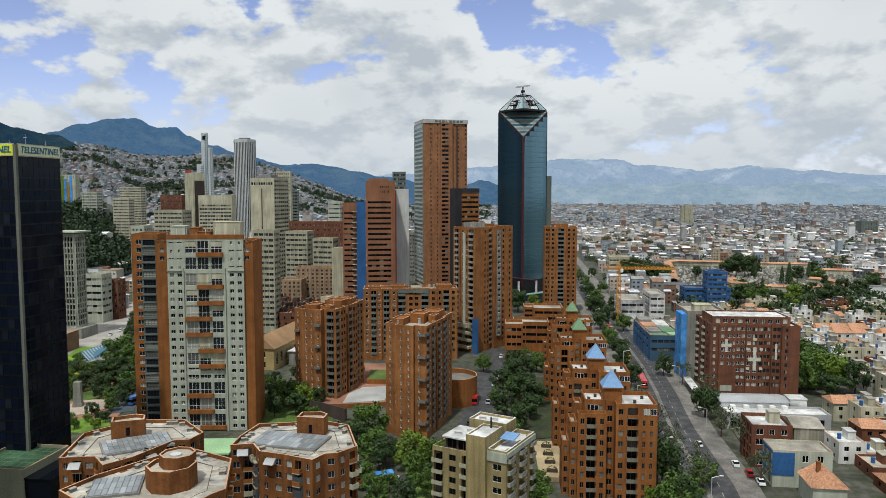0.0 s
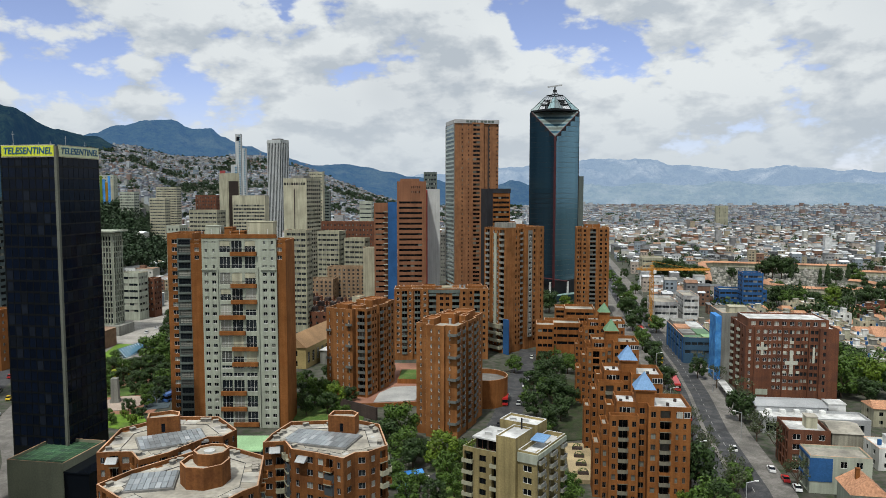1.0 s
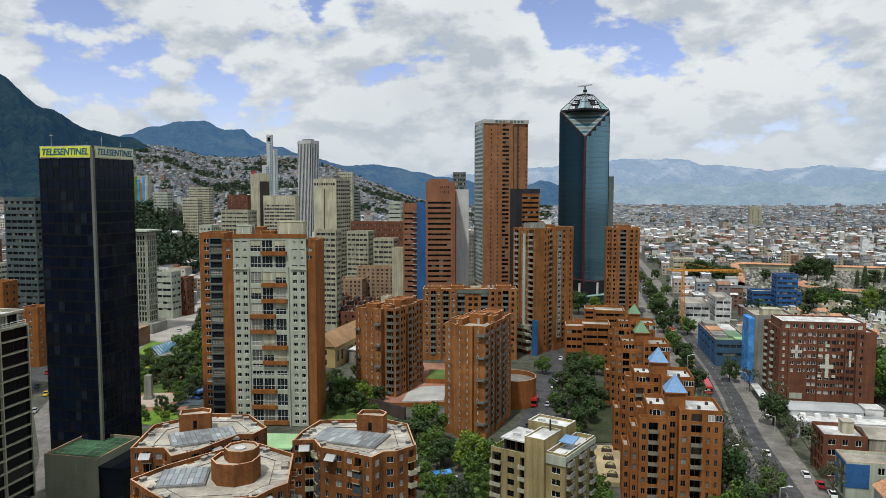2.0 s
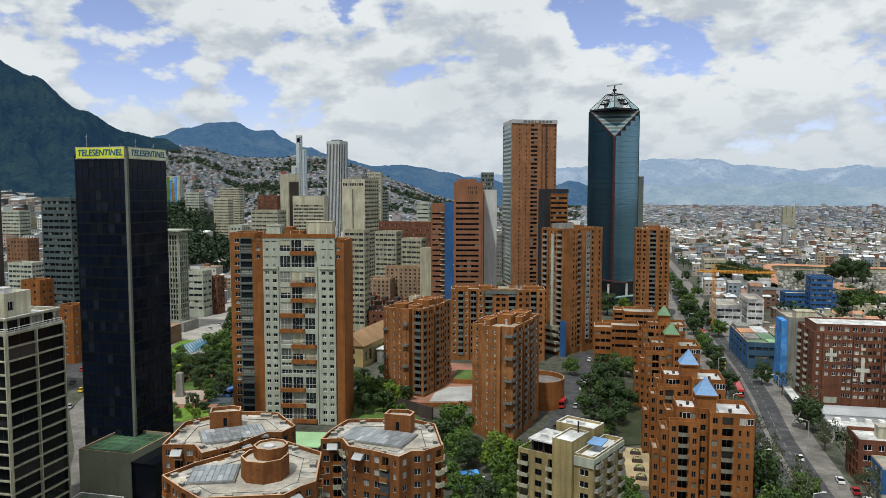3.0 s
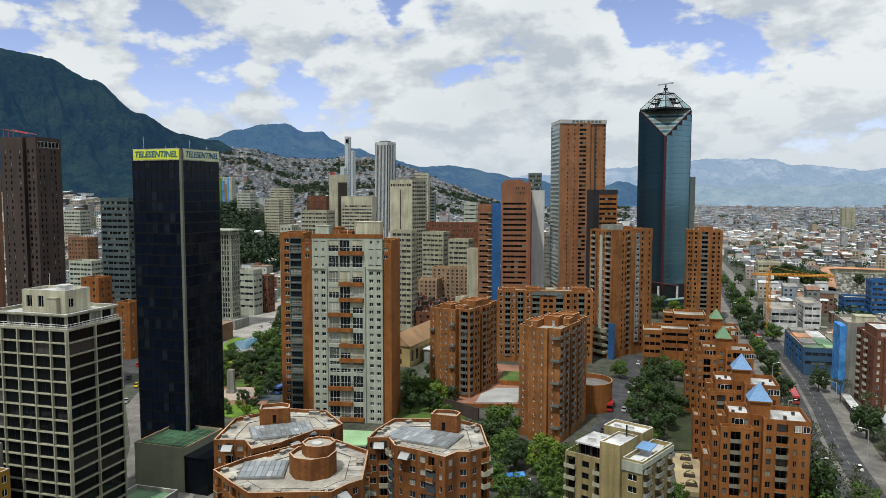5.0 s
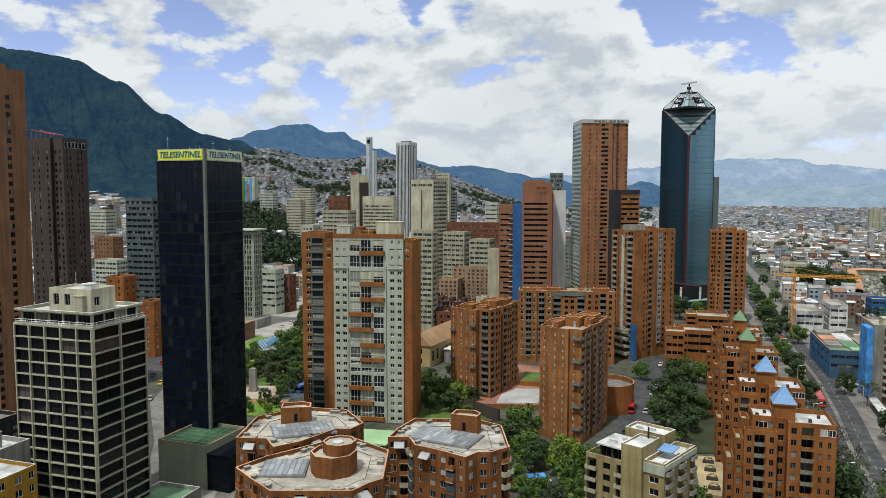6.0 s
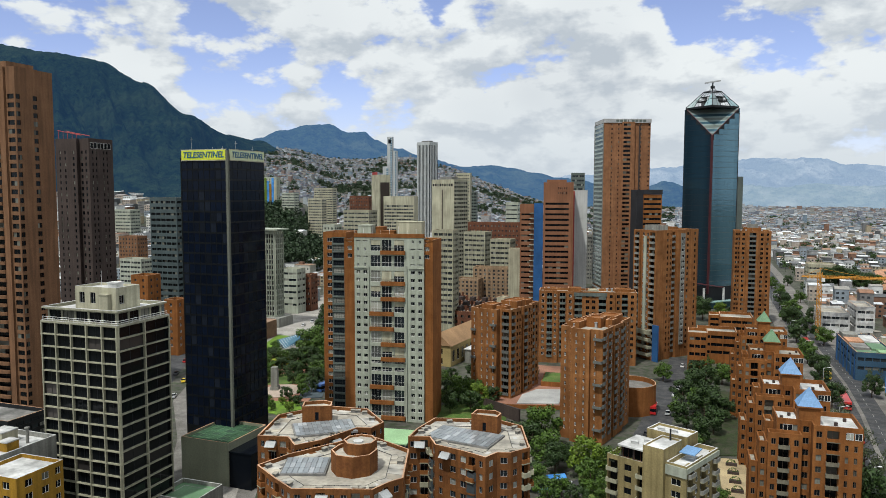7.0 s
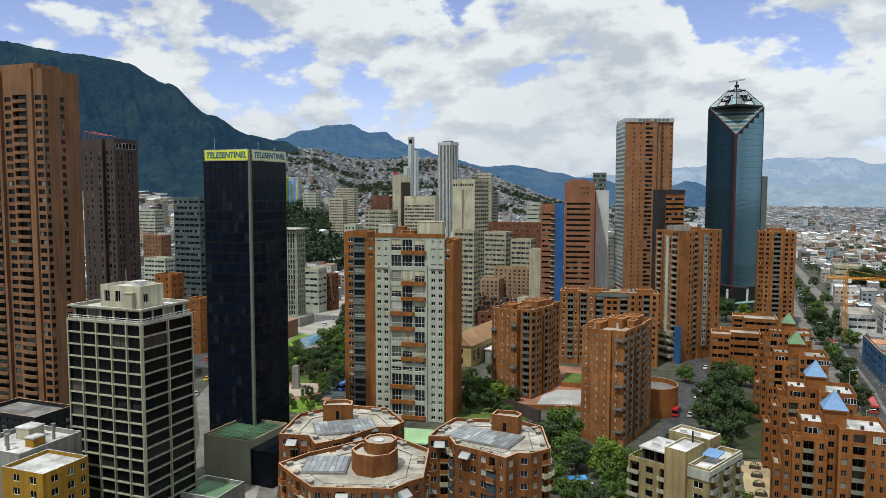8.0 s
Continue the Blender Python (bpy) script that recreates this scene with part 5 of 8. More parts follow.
def blue_stair_tower():
    BAND_BRICK = surface("brown_red_brick", (0.235, 0.105, 0.055), spread=0.2, stain=0.2, streak=0.2)
    b = thing("banded_office", at(-45.7, 456.3, 5), "red brick office tower with dark ribbon windows", "office tower")
    poly = rect(0, 0, 18.2, 18)
    nf, fh = 22, 3.3
    ops = {0: [(1.2, f * fh + 1.2, 15.5, f * fh + 2.5) for f in range(1, nf)] + [(9.0 + k * 1.2, 77 + r * 3, 9.5 + k * 1.2, 78.4 + r * 3) for k in range(5) for r in range(2)]}
    shell(b, poly, 83.5, BAND_BRICK, ops, GLASS_DIM, METAL, 2.2, ROOF, 0.8)
    part("roof_block", Soup().box(2, 2, 83, 14, 14, 86).mesh("roof_block", BAND_BRICK), b)
    part("service_shaft", Soup().box(15.8, -0.4, 0, 17.2, 0, 72).mesh("service_shaft", BAND_BRICK), b)
    c = thing("stair_tower", at(-54, 455.0, 5), "brick stair wing with a blue painted shaft", "building")
    shell(c, rect(-6, 2, 3.5, 14), 70, BAND_BRICK, {0: [(0.8, f * 3.3 + 1.2, 6.5, f * 3.3 + 2.3) for f in range(1, 20)]}, GLASS_DIM, METAL, 2.2, ROOF, 0.8)
    part("blue_shaft", Soup().box(2.6, 0.5, 0, 8.2, 4, 71.5).mesh("blue_shaft", BLUE_PAINT), c, label="blue painted shaft")
    for f in range(1, 20):
        part("fin", Soup().box(-0.2, 0.8, 0, 2.6, 2.0, 0.35).mesh("fin", PLASTER), c, Matrix.Translation((0, 0, f * 3.3 + 2.4)))
    simple_tower("service_core", -28.6, 479.6, 5, 8.6, 12, 78.5, surface("pale_grey_cladding", (0.50, 0.51, 0.50), stain=0.15, streak=0.2), "pale blank concrete service core", 24, 0, 0)
    simple_tower("office_tower", -36, 570, 5, 10, 12, 92, GREYWALL, "grey-green glazed office tower", 28, 4, 3, strip_win=True)
    part("core_edge", Soup().box(-0.6, -0.5, 0, 0.5, 0.3, 79).mesh("core_edge", RED_METAL), bpy.data.objects["service_core"])


def pyramid_roof(parent, x, y, z, r, hgt, mat, base_h=4.0):
    part("turret", Soup().box(x - r + 0.4, y - r + 0.4, z, x + r - 0.4, y + r - 0.4, z + base_h).box(x - r, y - r, z + base_h, x + r, y + r, z + base_h + 0.35).mesh("turret", BRICK), parent)
    s = Soup()
    q = [(x - r, y - r), (x + r, y - r), (x + r, y + r), (x - r, y + r)]
    s.prism(q, z + base_h + 0.35, z + base_h + 0.35 + hgt, taper=[(x - 0.05, y - 0.05), (x + 0.05, y - 0.05), (x + 0.05, y + 0.05), (x - 0.05, y + 0.05)])
    part("pyramid_roof", s.mesh("pyramid_roof", mat), parent, label="glazed pyramid roof")


def terrace_block(px, py, yaw, apex, roof_mat, pyr_mat, label, nf, right=11.0, seed=0):
    """Stepped brick apartments: a main tower, a recess, lower terraces falling away beside it, and a pyramid-roofed turret. (px, py, apex): the pyramid's tip."""
    fh = 2.75
    h = apex - 8.4
    lx, ly = 8.6, 5.4
    a = radians(yaw)
    x, y = px - (lx * math.cos(a) - ly * math.sin(a)), py - (lx * math.sin(a) + ly * math.cos(a))
    b = thing("terraced_apartments", at(x, y, yaw), label, "apartment building", "pyramid-roofed apartments")
    rnd = random.Random(seed)
    z0 = h - nf * fh

    def block(poly, top, specs, name, rm=roof_mat):
        n = int(round((top - z0) / fh))
        ops = {}
        for j, spec in specs.items():
            ops[j], log = facade(edge_len(poly, j), n, fh, spec, 0)
            ops[j] = [(o[0], o[1] + z0, o[2], o[3] + z0, o[4]) for o in ops[j]]
            for u, w, z in log:
                if rnd.random() < 0.85:
                    part("balcony", balcony_mesh(w + 0.2, 0.7, RAIL_TAN, RAIL_TAN if rnd.random() < 0.6 else BRICK, True, 0.8), b, edge_frame(poly, j, u - 0.1, z + z0 + 0.1, 0))
        shell(b, poly, top, BRICK, ops, GLASS_DIM, FRAME_BROWN, 1, rm, 0.8, coping=BRICK, name=name)

    w = 9.0 + right
    block([(9.0, -0.4), (w, -0.4), (w, 12), (9.0, 12)], h, {0: [(0.12, 1.2, "w"), (0.40, 2.5, "b"), (0.68, 0.7, "w"), (0.86, 0.7, "w")], 3: [(0.3, 1.2, "w")]}, "tower_wall")
    part("upper_window", window_mesh(1.5, 1.6, GLASS, WHITE_METAL, 1), b, Matrix.Translation((9.0 + right * 0.66, -0.46, h - 1.9)))
    part("upper_window", window_mesh(1.5, 1.6, GLASS, WHITE_METAL, 1), b, Matrix.Translation((9.0 + right * 0.83, -0.46, h - 1.9)))
    block([(6.8, 2.6), (8.98, 2.6), (8.98, 12), (6.8, 12)], h, {0: [(0.5, 1.3, "w")]}, "recess_wall")
    block([(1.6, 3.0), (6.78, 3.0), (6.78, 13), (1.6, 13)], h, {0: [(0.25, 1.2, "w"), (0.72, 1.6, "w")], 3: [(0.3, 1.3, "w"), (0.7, 1.3, "w")]}, "tower_wall")
    block([(-0.4, 0), (6.78, 0), (6.78, 2.98), (-0.4, 2.98)], h - fh, {0: [(0.16, 1.0, "w"), (0.47, 2.3, "b"), (0.84, 1.0, "w")], 3: [(0.5, 1.0, "w")]}, "front_wall", ROOF)
    block([(-2.2, 1.6), (-0.42, 1.6), (-0.42, 9), (-2.2, 9)], h - 2 * fh, {0: [(0.5, 0.9, "w")], 3: [(0.25, 1.2, "w"), (0.7, 1.4, "w")]}, "terrace_wall", ROOF)
    block([(-4.0, 3.2), (-2.22, 3.2), (-2.22, 11), (-4.0, 11)], h - 4 * fh, {0: [(0.5, 0.9, "w")], 3: [(0.25, 1.2, "w"), (0.7, 1.4, "w")]}, "terrace_wall", ROOF)
    block([(-0.4, 9.02), (1.58, 9.02), (1.58, 15), (-0.4, 15)], h - fh, {3: [(0.5, 1.4, "w")]}, "terrace_wall", ROOF)
    for x0, y0 in ((2.6, 6), (4.6, 9), (14, 4), (16.5, 8)):
        part("roof_vent", Soup().box(x0, y0, h - 0.3, x0 + 0.7, y0 + 0.7, h + 0.5).mesh("roof_vent", BRICK_DUSK), b)
    part("terrace_door", window_mesh(2.0, 2.0, GLASS_DIM, WHITE_METAL, 1), b, Matrix.Translation((3.0, 2.94, h - fh + 0.2)))
    pyramid_roof(b, lx, ly, h - 0.3, 2.7, 4.1, pyr_mat, 4.0)
    return b


FELT_LIGHT = surface("pale_felt_sheet", (0.48, 0.455, 0.40), spread=0.2, stain=0.5, grain=1.4, alt=(0.27, 0.26, 0.24))
FELT_WARM = surface("brownish_felt_sheet", (0.40, 0.36, 0.29), spread=0.2, stain=0.5, grain=1.4, alt=(0.24, 0.22, 0.19))


def octagon_block(name, pts, h, label, turret, seed, sky):
    """Prow-shaped brick apartment block: faceted outline, felt roof with a glazed court and a stair turret."""
    cx, cy = sum(p[0] for p in pts) / len(pts), sum(p[1] for p in pts) / len(pts)
    b = thing(name, at(cx, cy, 0), label, "apartment building", "faceted brick apartments")
    poly = [(x - cx, y - cy) for x, y in pts]
    rnd = random.Random(seed)
    nf = round(h / 2.7)
    fh = h / nf
    ops, boxes = {}, []
    for j in range(len(poly)):
        L = edge_len(poly, j)
        n = int((L - 0.3) / 1.85)
        spec = []
        for k in range(n):
            u = (k + 0.5) / n
            kind = "b" if (k + j) % 3 == 1 and L > 4 else "w"
            spec.append((u, 1.6 if kind == "b" else rnd.choice((1.1, 1.4, 0.8)), kind))
        ops[j], log = facade(L, nf, fh, spec, 0)
        for u, w, z in log:
            if rnd.random() < 0.75:
                part("balcony", balcony_mesh(w + 0.2, rnd.choice((0.4, 0.9)), CONCRETE_TAN, BRICK if rnd.random() < 0.6 else CONCRETE_TAN, True, 0.9), b, edge_frame(poly, j, u - 0.1, z + 0.1, 0))
    shell(b, poly, h, OCTA_BRICK, ops, GLASS, METAL, 1, ROOF, 0.55, coping=COPING)
    # glazed bays and plastic-roofed terraces hung on the faces
    for j in range(len(poly)):
        L = edge_len(poly, j)
        if L > 5 and j % 2:
            part("glazed_bay", Soup().prism([(L * 0.5 - 0.9, -0.55), (L * 0.5 + 0.9, -0.55), (L * 0.5 + 1.1, -0.02), (L * 0.5 - 1.1, -0.02)], 1.0, h - 3.2).mesh("glazed_bay", mirror("bay_glass", (0.03, 0.04, 0.05), (0.12, 0.14, 0.15), 0.12, 0.2)), b, edge_frame(poly, j, 0, 0, 0), "vertical strip of glazed bay windows")
            for f in range(1, nf):
                part("bay_sill", Soup().box(L * 0.5 - 1.05, -0.62, 0, L * 0.5 + 1.05, -0.02, 0.35).mesh("bay_sill", CONCRETE_TAN if j % 4 == 1 else OCTA_BRICK), b, edge_frame(poly, j, 0, f * fh, 0))
    # felt sheets laid from the rim inwards, with tarred seams and newer patches
    tar = surface("tar_seam", (0.07, 0.068, 0.065), stain=0.3)
    rim, mid = inset(poly, 0.35), inset(poly, 3.4)
    for j in range(len(poly)):
        a, q, c2, d2 = (Vector(v) for v in (rim[j], rim[(j + 1) % len(poly)], mid[(j + 1) % len(poly)], mid[j]))
        n = max(1, round((q - a).length / 3.2))
        zf = h - 0.27
        for k in range(n):
            t0, t1 = k / n + 0.008, (k + 1) / n - 0.008
            lift = rnd.uniform(0.0, 0.05)
            pts = [a.lerp(q, t0), a.lerp(q, t1), d2.lerp(c2, t1), d2.lerp(c2, t0)]
            part("felt_sheet", Soup().prism([tuple(v) for v in pts], zf - 0.02, zf + 0.04 + lift).mesh("felt_sheet", (FELT_LIGHT, FELT_LIGHT, ROOF, FELT_WARM)[rnd.randrange(4)]), b)
        e = (q - a).normalized()
        part("tar_seam", Soup().bar((d2.x, d2.y, zf + 0.06), (c2.x, c2.y, zf + 0.06), 0.07).mesh("tar_seam", tar), b)
        if rnd.random() < 0.7:
            p = a.lerp(c2, rnd.uniform(0.3, 0.7))
            part("felt_patch", Soup().box(-0.6, -0.4, 0, 0.6, 0.4, 0.03).mesh("felt_patch", ROOF_WHITE if rnd.random() < 0.3 else ROOF_DARK), b, pose(p.x, p.y, zf + 0.1, 0, 0, math.degrees(math.atan2(e.y, e.x))))
    x0, y0, x1, y1, rot = sky
    mx, my = (x0 + x1) / 2 - cx, (y0 + y1) / 2 - cy
    hw, hd = (x1 - x0) / 2, (y1 - y0) / 2
    m = pose(mx, my, 0, 0, 0, rot)
    part("skylight_kerb", Soup().box(-hw - 0.3, -hd - 0.3, h - 0.3, hw + 0.3, hd + 0.3, h + 0.1).mesh("skylight_kerb", ROOF_DARK), b, m)
    n, k2 = int(hw * 2 / 0.95), int(hd * 2 / 2.1)
    pw, pd = hw * 2 / n, hd * 2 / k2
    key = Soup().box(0.04, 0.04, 0, pw - 0.04, pd - 0.04, 0.14).mesh("skylight_pane", SKYLIGHT)
    for i in range(n):
        for k in range(k2):
            part("skylight_pane", key, b, m @ Matrix.Translation((-hw + i * pw, -hd + k * pd, h + 0.1)))
    tx, ty, tr, th, sides = turret
    tx, ty = tx - cx, ty - cy
    ring = [tuple((pose(tx, ty, 0, 0, 0, rot * 0.6) @ Vector((qx, qy, 0))).xy) for qx, qy in ((-tr, -tr * 0.7), (tr, -tr * 0.7), (tr, tr * 0.3), (tr * 0.4, tr * 0.75), (-tr, tr * 0.5))] if sides == 4 else [(tx + tr * math.cos(2 * math.pi * (k + 0.35) / sides), ty + tr * math.sin(2 * math.pi * (k + 0.35) / sides)) for k in range(sides)]
    ops = {j: [(edge_len(ring, j) / 2 - 0.4, h + 0.3, edge_len(ring, j) / 2 + 0.4, h + 2.2)] for j in (0, 3)}
    t = part("stair_turret", wall_soup(ring, h + th, ops, h - 0.3, 0.2).mesh("stair_turret", OCTA_BRICK), b, label="brick stair turret")
    put_windows(b, ring, ops, GLASS_BLACK, DARK_METAL, 0, 0.2, name="door")
    part("turret_rim", roof_mesh(ring, h + th, OCTA_BRICK, ROOF, 0.45, coping=COPING), b)
    if sides == 8:
        up = [(tx + 0.6 + 3.2 * math.cos(2 * math.pi * (k + 0.35) / 8), ty + 1.6 + 3.2 * math.sin(2 * math.pi * (k + 0.35) / 8)) for k in range(8)]
        part("upper_turret", Soup().prism(up, h + th - 0.4, h + th + 1.5, 0, kt=1).mesh("upper_turret", OCTA_BRICK, ROOF), b)
        part("turret_rim", roof_mesh(up, h + th + 1.5, OCTA_BRICK, ROOF, 0.4, coping=COPING), b)
        part("dish", Soup().bar((0, 0, 0), (0, 0, 0.3), 1.0, 0, 14).mesh("dish", ROOF_WHITE), b, Matrix.Translation((tx + 0.4, ty + 1.2, h + th + 1.5)))
    ring2 = inset(poly, 1.3)
    for j in range(len(poly)):
        p, q = Vector(ring2[j]), Vector(ring2[(j + 1) % len(poly)])
        for k in range(int((q - p).length / 3.6)):
            c = p.lerp(q, rnd.uniform(0.1, 0.9))
            part("vent_box", Soup().box(-0.55, -0.35, 0, 0.55, 0.35, 0.7).box(-0.65, -0.45, 0.7, 0.65, 0.45, 0.82, 1).mesh("vent_box", ROOF_DARK, ROOF), b, pose(c.x, c.y, h - 0.3, 0, 0, rnd.uniform(0, 90)))
    for k in range(2):
        j = rnd.randrange(4)
        L = edge_len(poly, j)
        part("awning", Soup().prism([(0, -1.6), (2.2, -1.6), (2.2, 0), (0, 0)], 0, 0.9, taper=[(0, -0.4), (2.2, -0.4), (2.2, 0), (0, 0)]).mesh("awning", surface("plastic_awning", (0.35, 0.36, 0.36), rough=0.3, spec=0.6)), b, edge_frame(poly, j, L * 0.3, h - 1.4, 0))
    return b


def ochre_block():
    b = thing("ochre_apartments", at(-1.2, 169.6, -30), "ochre brick apartment block with white roof decks and balconies", "apartment building")
    fh = 2.75
    left = [(-1.5, 1.6), (8.4, 1.6), (8.4, 13), (-1.5, 13)]
    ops, log = facade(9.9, 6, fh, [(0.16, 2.4, "b"), (0.55, 1.8, "w"), (0.88, 1.5, "b")], 0)
    shell(b, left, 6 * fh, KHAKI, {0: ops, 3: facade(11.4, 6, fh, [(0.3, 1.6, "w"), (0.7, 1.6, "w")], 0)[0]}, GLASS_DIM, DARK_METAL, 1, PAVING, 0.9, coping=CONCRETE_TAN)
    for u, w, z in log:
        part("balcony", balcony_mesh(w + 0.4, 0.9, CONCRETE_TAN, CONCRETE_TAN, True, 0.8), b, edge_frame(left, 0, u - 0.2, z + 0.1, 0))
    pent = [(1.2, 3.4), (7.6, 3.4), (7.6, 11), (1.2, 11)]
    shell(b, pent, 6 * fh + 3, BRICK_DUSK, {0: [(0.3, 6 * fh + 0.3, 2.9, 6 * fh + 2.6), (3.3, 6 * fh + 0.3, 6.1, 6 * fh + 2.6)]}, GLASS_DIM, BRICK_DARK, 1, None, z0=6 * fh - 0.3, name="penthouse_wall")
    part("roof_deck", Soup().box(0.6, 2.6, 6 * fh + 3, 8.2, 11.6, 6 * fh + 3.35).mesh("roof_deck", ROOF_WHITE), b, label="white roof deck")
    core = [(8.42, 0), (13.4, 0), (13.4, 9), (8.42, 9)]
    shell(b, core, 22.1, KHAKI, {}, roof_mat=ROOF_WHITE, parapet=0.15, name="core_wall", coping=ROOF_WHITE)
    back = [(2.5, 13.02), (12.6, 13.02), (12.6, 19), (2.5, 19)]
    shell(b, back, 21.3, KHAKI, {}, roof_mat=ROOF_WHITE, parapet=0.3, name="rear_wall", coping=ROOF_WHITE)
    right = [(13.42, 1.2), (18.2, 1.2), (18.2, 17.5), (13.42, 17.5)]
    ops1, log1 = facade(16.3, 7, fh, [(0.12, 2.6, "b"), (0.32, 1.2, "w"), (0.52, 2.8, "b"), (0.72, 1.2, "w"), (0.9, 2.2, "b")], 0)
    shell(b, right, 7 * fh - 0.6, KHAKI, {0: facade(4.8, 7, fh, [(0.5, 2.2, "w")], 1)[0], 1: ops1}, GLASS_DIM, WHITE_METAL, 1, ROOF_WHITE, 0.7, coping=ROOF_WHITE)
    for u, w, z in log1:
        part("balcony", balcony_mesh(w + 0.3, 0.8, CONCRETE_TAN, CONCRETE, True, 0.85), b, edge_frame(right, 1, u - 0.15, z + 0.1, 0))
    part("white_fascia", Soup().box(13.3, 0.9, 7 * fh - 2.6, 18.35, 1.2, 7 * fh - 0.4).box(18.2, 0.9, 7 * fh - 1.6, 18.5, 17.6, 7 * fh - 0.4).mesh("white_fascia", PLASTER), b)
    part("solar_panel", Soup().prism([(14, 9), (17.6, 9), (17.6, 13), (14, 13)], 7 * fh - 0.6, 7 * fh - 0.4, taper=None).mesh("solar_panel", BLUE_ROOF), b, pose(0, 0, 0.4, 8, 0, 0), "blue tilted solar panel")
    for x, y in ((3.4, 5.5), (5.2, 8.5), (5.0, 15.5), (8.0, 16)):
        z = 6 * fh + 3.35 if y < 12 else 21.0
        part("roof_vent", Soup().box(-0.8, -0.4, 0, 0.8, 0.4, 0.6).box(-0.9, -0.5, 0.6, 0.9, 0.5, 0.7).mesh("roof_vent", ROOF_WHITE), b, pose(x, y, z, 0, 0, 15))
    plants, prnd = Soup(), random.Random(3)
    for k in range(260):
        q = Vector((prnd.uniform(-1.2, 0.2), prnd.uniform(1.9, 12.6), 6 * fh - 0.1 + prnd.random() ** 2 * 1.9)) if k < 180 else Vector((prnd.uniform(1.5, 7.8), prnd.uniform(1.8, 2.4), 6 * fh - 0.1 + prnd.random() * 0.9))
        leaf(plants, prnd, q, 0.28)
    part("terrace_plants", plants.mesh("terrace_plants", LEAF_LIME), b, label="bright green shrubs along the terrace parapet")
    part("terrace_soil", Soup().box(-1.3, 1.9, 6 * fh - 0.95, 0.3, 12.7, 6 * fh - 0.1).mesh("terrace_soil", SOIL), b)
    part("flue", Soup().bar((11, 8, 21.8), (11, 8, 24.5), 0.2, 0, 8).mesh("flue", DARK_METAL), b)


def brown_giant():
    """Very tall brown tower: balcony stacks on one face, slot windows on the other, blank crown."""
    b = thing("brown_tower", at(-228.4, 212.7, -6), "very tall brown brick tower with stacked rounded balconies", "tower")
    w, d, h, nf = 28.7, 16.9, 120.0, 38
    fh = 112.0 / nf
    poly = [(0, 0), (9, 0), (9, 1.2), (14.5, 1.2), (14.5, 0), (24.5, 0), (24.5, 0.8), (w, 0.8), (w, 10), (w - 0.8, 10), (w - 0.8, d), (0, d)]
    specs = {0: [(0.5, 6.5, "b")], 2: [(0.5, 3.6, "w")], 4: [(0.42, 6.6, "b")], 6: [(0.5, 3.0, "w")], 7: [(0.12, 1.6, "w"), (0.86, 1.8, "w")]}
    ops = {}
    for j, spec in specs.items():
        ops[j], log = facade(edge_len(poly, j), nf, fh, spec)
        for u, wd, z in log:
            key = ("curved", wd)
            if key not in _cache:
                arc = [(0, 0)] + [(wd / 2 - wd / 2 * math.cos(a * math.pi / 6), -0.35 - 0.75 * math.sin(a * math.pi / 6)) for a in range(7)] + [(wd, 0)]
                _cache[key] = Soup().prism(arc, -0.1, 1.05).mesh("balcony", BRICK_BROWN)
            part("balcony", _cache[key], b, edge_frame(poly, j, u, z, 0))
    shell(b, poly, h, BRICK_BROWN, ops, GLASS_DIM, DARK_METAL, 1, ROOF, 0.6)
    part("crown_block", Soup().box(5, 3, h, w - 6, d - 3, h + 3).mesh("crown_block", BRICK_BROWN), b)
    c = thing("dark_tower", at(-246.5, 281.6, -6), "dark brown brick tower with small paired windows and a roof frame", "tower")
    w, d, h, nf = 19.0, 13.9, 101.0, 36
    fh = (h - 4) / nf
    poly = [(0, 0), (12, 0), (12, 1.6), (15.5, 1.6), (15.5, 0), (w, 0), (w, d), (0, d)]
    ops = {j: facade(edge_len(poly, j), nf, fh, sp)[0] for j, sp in {0: [(0.2, 0.8, "w"), (0.45, 0.8, "w"), (0.85, 1.0, "w")], 2: [(0.5, 2.0, "w")], 4: [(0.5, 0.9, "w")], 5: [(0.15, 0.7, "w"), (0.3, 0.7, "w"), (0.6, 0.7, "w"), (0.75, 0.7, "w")]}.items()}
    shell(c, poly, h, BRICK_DUSK, ops, GLASS_DIM, BRICK_DUSK, 0, ROOF, 0.8, coping=BRICK_DUSK)
    for k in range(6):
        part("loft_window", window_mesh(1.7, 2.6, GLASS_DIM, WHITE_METAL, 0), c, edge_frame(poly, 5, 0.8 + k * 2.0, h - 3.6, -0.05))
    s = Soup()
    for k in range(5):
        s.bar((1 + k * 2.6, 1, h + 0.5), (1 + k * 2.6, 1, h + 4.2 - k * 0.5), 0.12)
    s.bar((0.5, 1, h + 4.6), (14, 1, h + 2.2), 0.16).bar((0.5, 6, h + 4.6), (14, 6, h + 2.2), 0.16)
    part("roof_frame", s.mesh("roof_frame", RED_METAL), c, label="red and white roof frame")


def stripes(b, poly, j, h, n, mat, share=0.5, z0=0.0, proud=0.35):
    """Vertical ribs standing proud of one face."""
    L = edge_len(poly, j)
    w = L / n
    for k in range(n):
        part("rib", Soup().box(k * w, -proud, z0, k * w + w * share, 0, h).mesh("rib", mat), b, edge_frame(poly, j, 0, 0, 0))


